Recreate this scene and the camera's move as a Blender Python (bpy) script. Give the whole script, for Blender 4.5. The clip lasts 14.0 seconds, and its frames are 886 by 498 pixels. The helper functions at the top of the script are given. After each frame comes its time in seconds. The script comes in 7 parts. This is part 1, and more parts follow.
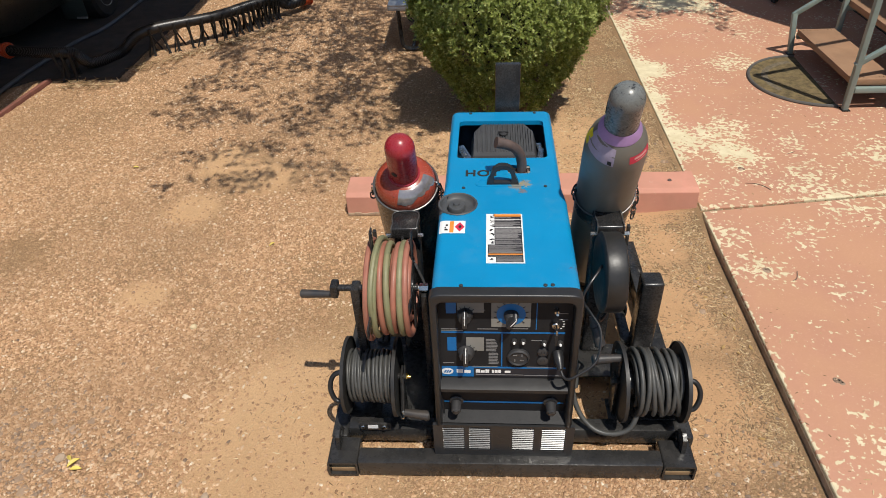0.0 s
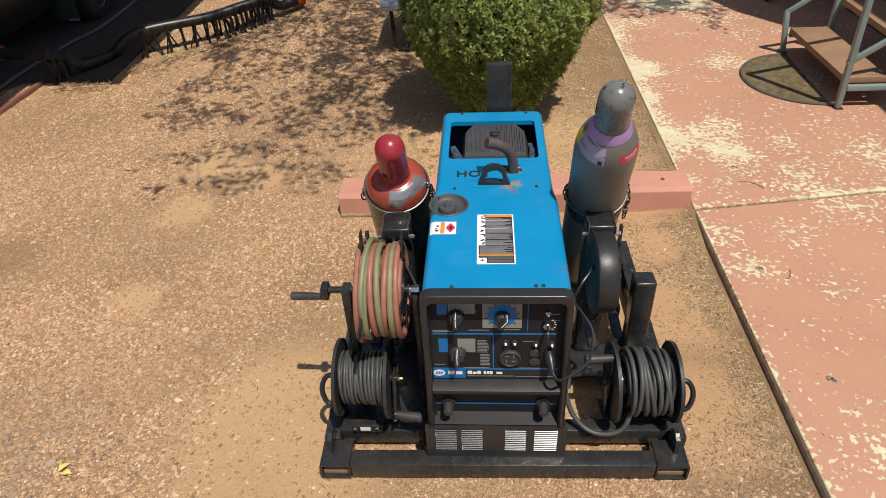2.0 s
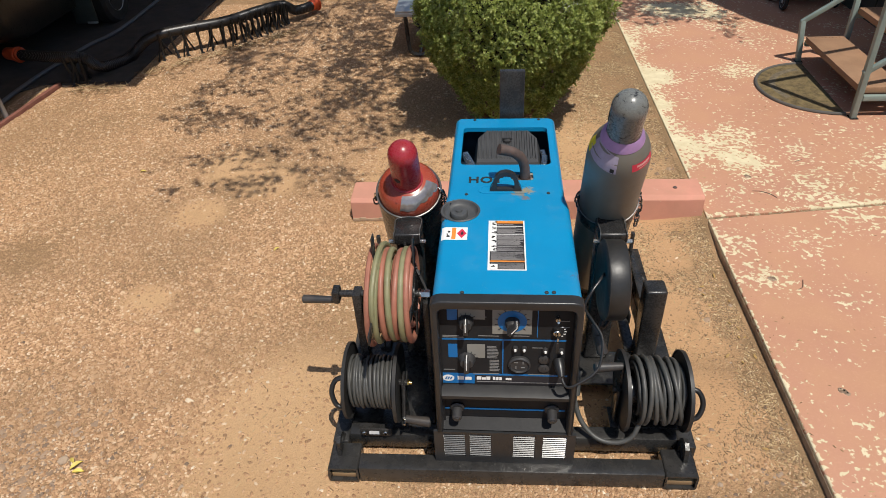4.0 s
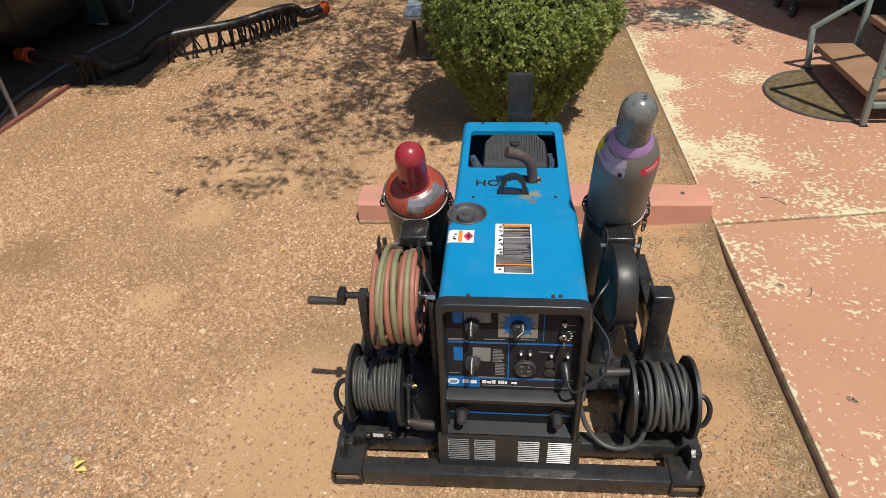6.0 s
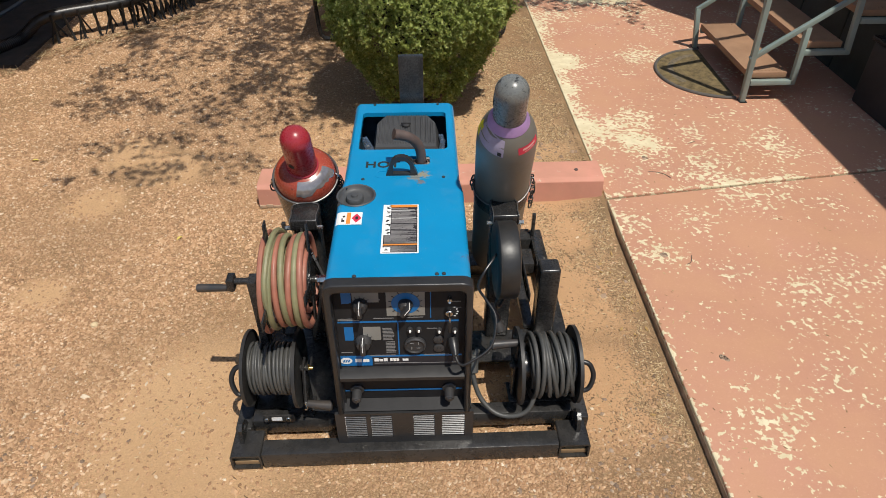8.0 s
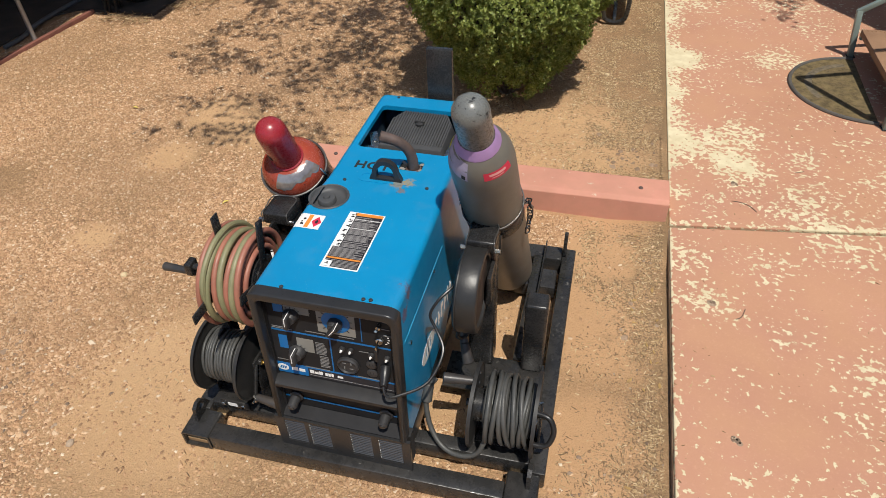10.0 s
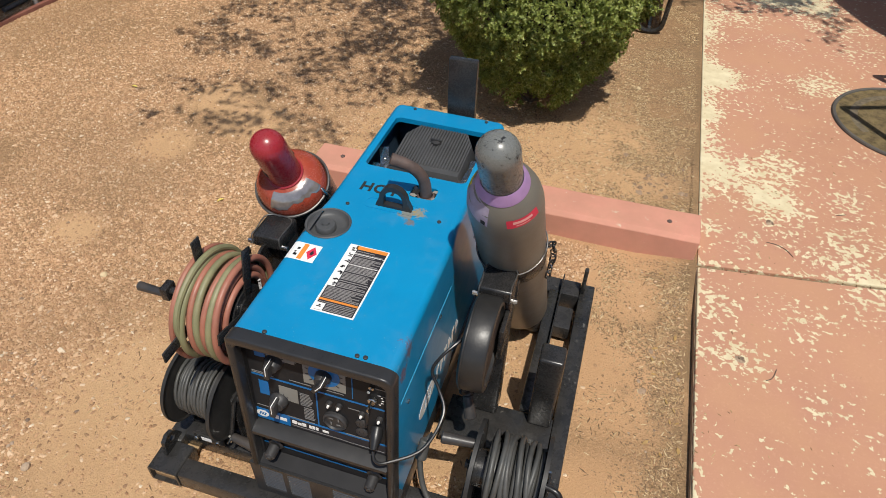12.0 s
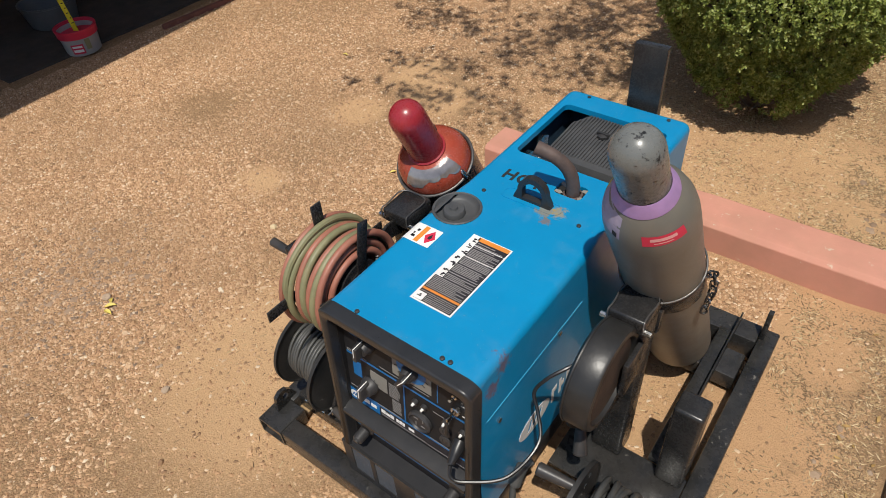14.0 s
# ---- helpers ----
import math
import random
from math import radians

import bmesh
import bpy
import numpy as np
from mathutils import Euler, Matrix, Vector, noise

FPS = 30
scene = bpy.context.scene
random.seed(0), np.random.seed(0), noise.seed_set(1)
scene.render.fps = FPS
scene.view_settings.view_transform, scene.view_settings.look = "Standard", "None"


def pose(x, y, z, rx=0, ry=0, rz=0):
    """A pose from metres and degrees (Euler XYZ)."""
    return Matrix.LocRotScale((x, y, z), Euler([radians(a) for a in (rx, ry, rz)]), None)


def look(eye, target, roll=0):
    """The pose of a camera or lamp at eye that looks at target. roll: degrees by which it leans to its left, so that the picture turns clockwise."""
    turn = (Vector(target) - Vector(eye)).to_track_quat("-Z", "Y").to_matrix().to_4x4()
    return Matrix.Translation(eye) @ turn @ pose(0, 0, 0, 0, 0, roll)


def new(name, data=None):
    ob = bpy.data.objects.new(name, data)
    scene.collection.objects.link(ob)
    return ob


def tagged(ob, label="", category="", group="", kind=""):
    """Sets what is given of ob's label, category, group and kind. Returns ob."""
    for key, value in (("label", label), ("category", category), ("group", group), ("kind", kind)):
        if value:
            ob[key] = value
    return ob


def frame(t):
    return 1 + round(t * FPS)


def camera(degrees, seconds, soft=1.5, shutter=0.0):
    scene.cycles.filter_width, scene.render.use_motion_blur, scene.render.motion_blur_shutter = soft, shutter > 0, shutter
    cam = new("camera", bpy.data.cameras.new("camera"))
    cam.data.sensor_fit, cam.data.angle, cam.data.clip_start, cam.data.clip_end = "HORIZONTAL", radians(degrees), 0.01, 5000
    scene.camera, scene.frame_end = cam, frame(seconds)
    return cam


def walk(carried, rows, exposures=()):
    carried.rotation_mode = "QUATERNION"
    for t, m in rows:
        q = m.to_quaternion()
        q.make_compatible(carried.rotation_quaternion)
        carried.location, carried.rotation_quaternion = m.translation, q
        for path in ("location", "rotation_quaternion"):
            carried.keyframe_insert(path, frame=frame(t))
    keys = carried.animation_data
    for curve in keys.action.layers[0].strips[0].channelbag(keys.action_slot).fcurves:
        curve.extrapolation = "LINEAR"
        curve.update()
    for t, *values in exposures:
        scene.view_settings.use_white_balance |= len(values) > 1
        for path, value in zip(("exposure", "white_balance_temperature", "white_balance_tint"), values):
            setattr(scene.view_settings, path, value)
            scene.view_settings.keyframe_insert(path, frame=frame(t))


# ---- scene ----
cam = camera(67.9, 14.0, soft=0.65)
PATH = [
    (0, (-0.064, -1.388, 2.009), (-0.184, 0.189, 0.784), -3.1),
    (0.5, (-0.057, -1.382, 2.016), (-0.182, 0.202, 0.802), -3.2),
    (1, (-0.043, -1.379, 2.011), (-0.134, 0.195, 0.781), -3.2),
    (1.5, (-0.045, -1.378, 2.009), (-0.133, 0.195, 0.777), -3.2),
    (2, (-0.045, -1.379, 2.006), (-0.156, 0.198, 0.781), -3.3),
    (2.5, (-0.045, -1.381, 2.016), (-0.175, 0.203, 0.802), -3.5),
    (3, (-0.046, -1.375, 2.011), (-0.166, 0.208, 0.795), -3.3),
    (3.2, (-0.041, -1.38, 2.013), (-0.168, 0.194, 0.786), -3.6),
    (5.3, (-0.055, -1.386, 2.007), (-0.228, 0.219, 0.826), -2.1),
    (5.5, (-0.052, -1.382, 1.999), (-0.209, 0.214, 0.805), -2.2),
    (6, (-0.049, -1.383, 2.003), (-0.209, 0.209, 0.803), -2.9),
    (6.5, (-0.053, -1.388, 2.007), (-0.247, 0.206, 0.814), -3.5),
    (7, (-0.062, -1.394, 2.008), (-0.236, 0.202, 0.815), -3.1),
    (7.5, (-0.051, -1.405, 2.003), (-0.017, 0.166, 0.765), -1.7),
    (8, (0.072, -1.412, 2.026), (0.136, 0.146, 0.774), 0.0),
    (8.5, (0.262, -1.409, 2.036), (0.192, 0.144, 0.778), -1.2),
    (8.7, (0.312, -1.399, 2.044), (0.202, 0.139, 0.771), -2.4),
    (10.8, (0.788, -0.974, 2.036), (0.266, 0.434, 0.715), -2.5),
    (11, (0.798, -0.968, 2.028), (0.253, 0.465, 0.743), -3.1),
    (11.5, (0.745, -0.926, 2.034), (0.155, 0.427, 0.684), -4.0),
    (12, (0.555, -0.835, 2.005), (0.161, 0.579, 0.646), 1.8),
    (12.5, (0.42, -0.819, 1.984), (-0.032, 0.692, 0.754), 3.1),
    (13, (0.393, -0.835, 1.929), (-0.196, 0.585, 0.651), 3.4),
    (13.5, (0.494, -0.708, 1.871), (-0.326, 0.576, 0.576), 0.6),
    (14, (0.677, -0.605, 1.875), (-0.264, 0.517, 0.512), -5.2),
]
walk(cam, [(t, look(eye, target, roll)) for t, eye, target, roll in PATH], exposures=[(0.0, 0.0), (11.0, 0.0), (12.5, -0.03), (13.0, 0.0), (14.0, -0.06)])

# ---- light ----
SUN = Vector((0.136, -0.229, 0.589)).normalized()
world = bpy.data.worlds.new("sky")
scene.world = world
world.use_nodes = True
wn = world.node_tree
wn.nodes.clear()
sky = wn.nodes.new("ShaderNodeTexSky")
sky.sky_type, sky.sun_disc = "NISHITA", False
sky.sun_elevation, sky.sun_rotation = math.asin(SUN.z), math.atan2(SUN.x, SUN.y)
bg = wn.nodes.new("ShaderNodeBackground")
bg.inputs["Strength"].default_value = 0.102
wo = wn.nodes.new("ShaderNodeOutputWorld")
wn.links.new(sky.outputs[0], bg.inputs[0])
wn.links.new(bg.outputs[0], wo.inputs[0])
sun_data = bpy.data.lights.new("sun", "SUN")
sun_data.energy, sun_data.angle, sun_data.color = 4.15, radians(0.53), (1.0, 0.95, 0.86)
sun = new("sun", sun_data)
sun.matrix_world = look(SUN * 30, (0, 0, 0))
scene.view_settings.exposure = 0.0


# ---- materials ----
def graph(name):
    m = bpy.data.materials.new(name)
    m.use_nodes = True
    nt = m.node_tree
    nt.nodes.clear()
    out = nt.nodes.new("ShaderNodeOutputMaterial")
    b = nt.nodes.new("ShaderNodeBsdfPrincipled")
    nt.links.new(b.outputs[0], out.inputs[0])
    geo = nt.nodes.new("ShaderNodeNewGeometry")
    return m, nt, b, geo


def noise_node(nt, vec, scale, detail=4.0, rough=0.55, dist=0.0):
    n = nt.nodes.new("ShaderNodeTexNoise")
    n.inputs["Scale"].default_value = scale
    n.inputs["Detail"].default_value = detail
    n.inputs["Roughness"].default_value = rough
    n.inputs["Distortion"].default_value = dist
    nt.links.new(vec, n.inputs["Vector"])
    return n.outputs["Fac"]


def ramp(nt, fac, stops, interp="LINEAR"):
    r = nt.nodes.new("ShaderNodeValToRGB")
    r.color_ramp.interpolation = interp
    el = r.color_ramp.elements
    while len(el) < len(stops):
        el.new(0.5)
    for e, (p, c) in zip(el, stops):
        e.position = p
        e.color = (*c, 1) if len(c) == 3 else c
    nt.links.new(fac, r.inputs[0])
    return r.outputs[0]


def grey(v):
    return (v, v, v)


def mix(nt, fac, a, b):
    n = nt.nodes.new("ShaderNodeMix")
    n.data_type = "RGBA"
    for sock, v in ((n.inputs[0], fac), (n.inputs[6], a), (n.inputs[7], b)):
        if isinstance(v, (int, float)):
            sock.default_value = v
        elif isinstance(v, tuple):
            sock.default_value = (*v, 1)
        else:
            nt.links.new(v, sock)
    return n.outputs[2]


def calc(nt, op, a, b=0.0, c=0.0):
    n = nt.nodes.new("ShaderNodeMath")
    n.operation = op
    for sock, v in zip(n.inputs, (a, b, c)):
        if isinstance(v, (int, float)):
            sock.default_value = v
        else:
            nt.links.new(v, sock)
    return n.outputs[0]


def bump(nt, b, height, strength, dist):
    n = nt.nodes.new("ShaderNodeBump")
    n.inputs["Strength"].default_value = strength
    n.inputs["Distance"].default_value = dist
    nt.links.new(height, n.inputs["Height"])
    nt.links.new(n.outputs[0], b.inputs["Normal"])


def scaled(c, k):
    return tuple(min(1.0, v * k) for v in c)


def surface(name, col, rough=0.5, metal=0.0, var=0.15, scale=8.0, fine=120.0, relief=0.15, depth=0.002, dust=0.0, dustcol=(0.36, 0.25, 0.15), coat=0.0, wear=0.0, wearcol=(0.3, 0.28, 0.26), spec=0.5):
    """A surface with variation at two scales, optional dust film and worn spots."""
    m, nt, b, geo = graph(name)
    pos = geo.outputs["Position"]
    big = noise_node(nt, pos, scale, 5, 0.6)
    small = noise_node(nt, pos, fine, 3, 0.6)
    c = ramp(nt, big, [(0.3, scaled(col, 1 - var)), (0.7, scaled(col, 1 + var))])
    c = mix(nt, calc(nt, "MULTIPLY", small, 0.25), c, scaled(col, 1 - 0.8 * var))
    if wear:
        w = noise_node(nt, pos, scale * 4.3, 8, 0.7)
        c = mix(nt, ramp(nt, w, [(0.70 - wear, grey(0)), (0.73 - wear, grey(1))]), c, wearcol)
    rg = calc(nt, "MULTIPLY_ADD", small, 0.2, rough - 0.1)
    if dust:
        d = noise_node(nt, pos, scale * 1.7, 6, 0.65)
        f = calc(nt, "MULTIPLY", ramp(nt, d, [(0.35, grey(0)), (0.75, grey(1))]), dust)
        c = mix(nt, f, c, dustcol)
        rg = calc(nt, "ADD", rg, calc(nt, "MULTIPLY", f, 0.5))
    nt.links.new(c, b.inputs["Base Color"])
    nt.links.new(rg, b.inputs["Roughness"])
    b.inputs["Metallic"].default_value = metal
    b.inputs["Specular IOR Level"].default_value = spec
    b.inputs["Coat Weight"].default_value = coat
    if relief:
        bump(nt, b, small, relief, depth)
    return m


def ground_material():
    m, nt, b, geo = graph("sandy_gravel_ground")
    pos = geo.outputs["Position"]
    big = noise_node(nt, pos, 0.9, 5, 0.6)
    mid = noise_node(nt, pos, 7.0, 5, 0.6)
    fine = noise_node(nt, pos, 90.0, 6, 0.75)
    grit = noise_node(nt, pos, 260.0, 3, 0.7)
    v = nt.nodes.new("ShaderNodeTexVoronoi")
    v.inputs["Scale"].default_value = 140.0
    nt.links.new(pos, v.inputs["Vector"])
    sand = ramp(nt, big, [(0.3, (0.56, 0.345, 0.178)), (0.5, (0.67, 0.425, 0.227)), (0.7, (0.71, 0.46, 0.255))])
    sand = mix(nt, calc(nt, "MULTIPLY", mid, 0.5), sand, (0.58, 0.36, 0.20))
    sep = nt.nodes.new("ShaderNodeSeparateXYZ")
    nt.links.new(pos, sep.inputs[0])
    peb = ramp(nt, v.outputs["Color"], [(0.0, (0.26, 0.16, 0.09)), (0.45, (0.50, 0.32, 0.17)), (0.8, (0.60, 0.42, 0.25)), (1.0, (0.70, 0.54, 0.37))])
    cover = ramp(nt, mid, [(0.36, grey(0.38)), (0.62, grey(0.80))])
    # crevice shade between pebbles, put into the colour at the cell edges
    gap_shade = ramp(nt, v.outputs["Distance"], [(0.30, grey(0.0)), (0.62, grey(0.6))])
    smooth_zone = None
    for centre, radius in (((-0.78, 0.10, 0), 0.55), ((0.0, 0.55, 0), 0.75), ((0.78, 0.80, 0), 0.35), ((-0.30, 2.0, 0), 0.75), ((0.45, 2.1, 0), 0.75), ((0.78, 0.2, 0), 0.3), ((0.78, 1.3, 0), 0.3), ((-1.66, 0.85, 0), 0.16), ((-1.65, 2.1, 0), 0.25), ((-1.37, 1.92, 0), 0.25), ((-1.68, 1.58, 0), 0.2)):
        d = nt.nodes.new("ShaderNodeVectorMath")
        d.operation = "DISTANCE"
        nt.links.new(pos, d.inputs[0])
        d.inputs[1].default_value = centre
        g = nt.nodes.new("ShaderNodeMapRange")
        g.interpolation_type = "SMOOTHSTEP"
        g.inputs["From Min"].default_value, g.inputs["From Max"].default_value = 0.5 * radius, 1.25 * radius
        g.inputs["To Min"].default_value, g.inputs["To Max"].default_value = 1.0, 0.0
        nt.links.new(d.outputs["Value"], g.inputs["Value"])
        smooth_zone = g.outputs[0] if smooth_zone is None else calc(nt, "MAXIMUM", smooth_zone, g.outputs[0])
    stony = calc(nt, "MULTIPLY_ADD", smooth_zone, -0.85, 1.0)
    c = mix(nt, calc(nt, "MULTIPLY", stony, cover), sand, peb)
    c = mix(nt, calc(nt, "MULTIPLY", stony, gap_shade), c, (0.17, 0.10, 0.055))
    c = mix(nt, calc(nt, "MULTIPLY", calc(nt, "MULTIPLY", smooth_zone, calc(nt, "LESS_THAN", sep.outputs["Y"], 1.6)), ramp(nt, sep.outputs["X"], [(0.3, grey(0)), (0.6, grey(0.6))])), c, (0.58, 0.340, 0.180))
    # dark grit, then an overall darkening for the shade among the stones
    c = mix(nt, calc(nt, "MULTIPLY", stony, ramp(nt, grit, [(0.36, grey(0.8)), (0.52, grey(0.0))])), c, (0.20, 0.12, 0.065))
    c = mix(nt, calc(nt, "MULTIPLY", stony, 0.30), c, (0.31, 0.187, 0.10))
    # humus-brown soil along the patio and behind the wheel stop
    side = calc(nt, "MULTIPLY_ADD", calc(nt, "SUBTRACT", sep.outputs["X"], 0.83), 3.4, calc(nt, "MULTIPLY_ADD", big, 1.2, -0.6))
    side = calc(nt, "ADD", side, calc(nt, "MULTIPLY_ADD", mid, 2.6, -1.3))
    side = calc(nt, "ADD", side, calc(nt, "MULTIPLY_ADD", fine, 1.6, -0.8))
    c = mix(nt, ramp(nt, side, [(0.15, grey(0)), (1.1, grey(0.75))]), c, (0.24, 0.160, 0.088))
    nt.links.new(c, b.inputs["Base Color"])
    b.inputs["Roughness"].default_value = 0.95
    b.inputs["Specular IOR Level"].default_value = 0.15
    h = calc(nt, "ADD", calc(nt, "MULTIPLY", fine, 1.0), calc(nt, "MULTIPLY", grit, 0.5))
    h = calc(nt, "SUBTRACT", h, calc(nt, "MULTIPLY", calc(nt, "MULTIPLY", v.outputs["Distance"], stony), 0.5))
    bump(nt, b, h, 0.9, 0.008)
    return m


def island_stones(name, stops, rough=0.9, patch=None):
    m, nt, b, geo = graph(name)
    c = ramp(nt, geo.outputs["Random Per Island"], stops, "LINEAR")
    n = noise_node(nt, geo.outputs["Position"], 300.0, 3)
    c = mix(nt, calc(nt, "MULTIPLY", n, 0.35), c, (0.25, 0.16, 0.10))
    if patch:
        p = noise_node(nt, geo.outputs["Position"], 1.3, 5, 0.65)
        c = mix(nt, ramp(nt, p, [(0.42, grey(0)), (0.62, grey(0.45))]), c, patch)
    nt.links.new(c, b.inputs["Base Color"])
    b.inputs["Roughness"].default_value = rough
    b.inputs["Specular IOR Level"].default_value = 0.2
    return m


def paving_material():
    """Pink paint peeling off cream concrete, in large worn patches and fine flecks."""
    m, nt, b, geo = graph("peeling_pink_paint")
    pos = geo.outputs["Position"]
    sep = nt.nodes.new("ShaderNodeSeparateXYZ")
    nt.links.new(pos, sep.inputs[0])
    mp = nt.nodes.new("ShaderNodeMapping")
    mp.inputs["Scale"].default_value = (0.98, 1.02, 1.0)
    mp.inputs["Rotation"].default_value = (0, 0, 0.15)
    nt.links.new(pos, mp.inputs["Vector"])
    vec = mp.outputs[0]
    n1 = calc(nt, "MULTIPLY_ADD", noise_node(nt, vec, 40.0, 4, 0.58), 0.84, 0.08)
    n2 = noise_node(nt, pos, 3.2, 5, 0.6)
    n3 = noise_node(nt, pos, 90.0, 4, 0.65)
    v = calc(nt, "MULTIPLY_ADD", n2, 0.44, calc(nt, "SUBTRACT", n1, 0.047))
    v = calc(nt, "MULTIPLY_ADD", n3, 0.13, v)
    # worn patches: centre, radius
    for cx, cy, rad, amt in ((1.16, 3.28, 0.17, 0.20), (1.10, 2.80, 0.09, 0.14), (1.11, 2.28, 0.09, 0.13), (1.33, 2.17, 0.19, 0.17), (1.45, 2.38, 0.16, 0.10), (1.41, 2.0, 0.15, 0.15), (1.08, 1.75, 0.08, 0.13), (1.8, 3.36, 0.22, 0.10),
                             (2.1, 2.2, 0.2, 0.05), (2.15, 1.93, 0.2, 0.06), (1.49, 1.27, 0.16, 0.07), (1.13, 1.23, 0.12, 0.07), (1.9, 1.60, 0.35, 0.08), (1.24, 0.98, 0.13, 0.12), (1.75, 2.1, 0.3, 0.03), (1.36, 0.02, 0.20, 0.085), (1.95, 0.55, 0.4, 0.04), (1.53, 4.8, 0.24, 0.2), (1.85, 4.75, 0.24, 0.2), (1.37, 4.26, 0.2, 0.10), (2.0, 4.4, 0.25, 0.08)):
        d = nt.nodes.new("ShaderNodeVectorMath")
        d.operation = "DISTANCE"
        nt.links.new(pos, d.inputs[0])
        d.inputs[1].default_value = (cx, cy, 0.03)
        g = nt.nodes.new("ShaderNodeMapRange")
        g.interpolation_type = "SMOOTHSTEP"
        g.inputs["From Min"].default_value, g.inputs["From Max"].default_value = 0.15 * rad, 1.5 * rad
        g.inputs["To Min"].default_value, g.inputs["To Max"].default_value = amt, 0.0
        nt.links.new(d.outputs["Value"], g.inputs["Value"])
        v = calc(nt, "ADD", v, g.outputs[0])
    # along the joint and the slab's edge
    jd = calc(nt, "ABSOLUTE", calc(nt, "SUBTRACT", calc(nt, "MULTIPLY_ADD", sep.outputs["X"], -0.135, sep.outputs["Y"]), 1.340))
    for src, wid, amt in ((jd, 0.035, 0.10), (calc(nt, "SUBTRACT", sep.outputs["X"], 1.062), 0.022, 0.22), (calc(nt, "ADD", calc(nt, "SUBTRACT", sep.outputs["X"], 1.06), calc(nt, "MULTIPLY", calc(nt, "LESS_THAN", sep.outputs["Y"], 1.95), 1.0)), 0.19, 0.18)):
        g = nt.nodes.new("ShaderNodeMapRange")
        g.inputs["From Min"].default_value, g.inputs["From Max"].default_value = 0.0, wid
        g.inputs["To Min"].default_value, g.inputs["To Max"].default_value = amt, 0.0
        nt.links.new(src, g.inputs["Value"])
        v = calc(nt, "ADD", v, g.outputs[0])
    peel = ramp(nt, v, [(0.0, grey(0)), (0.851, grey(0)), (0.857, grey(1)), (1.0, grey(1))])
    big = noise_node(nt, pos, 1.3, 5, 0.6)
    spk = noise_node(nt, pos, 230.0, 3, 0.6)
    pink = ramp(nt, big, [(0.3, (0.455, 0.232, 0.150)), (0.7, (0.53, 0.275, 0.185))])
    pink = mix(nt, ramp(nt, n2, [(0.35, grey(0.55)), (0.6, grey(0))]), pink, (0.53, 0.295, 0.17))
    pink = mix(nt, ramp(nt, n3, [(0.30, grey(0.35)), (0.45, grey(0))]), pink, (0.62, 0.36, 0.24))
    pink = mix(nt, ramp(nt, spk, [(0.25, grey(0.35)), (0.4, grey(0))]), pink, (0.30, 0.16, 0.09))
    cream = ramp(nt, noise_node(nt, pos, 14.0, 6, 0.6), [(0.3, (0.60, 0.50, 0.31)), (0.7, (0.76, 0.68, 0.47))])
    c = mix(nt, peel, pink, cream)
    dirt = noise_node(nt, pos, 3.1, 7, 0.7)
    c = mix(nt, ramp(nt, dirt, [(0.58, grey(0)), (0.8, grey(0.45))]), c, (0.40, 0.27, 0.17))
    nt.links.new(c, b.inputs["Base Color"])
    b.inputs["Roughness"].default_value = 0.8
    b.inputs["Specular IOR Level"].default_value = 0.3
    h = calc(nt, "MULTIPLY_ADD", peel, -0.8, calc(nt, "MULTIPLY", spk, 0.5))
    bump(nt, b, h, 0.5, 0.002)
    return m


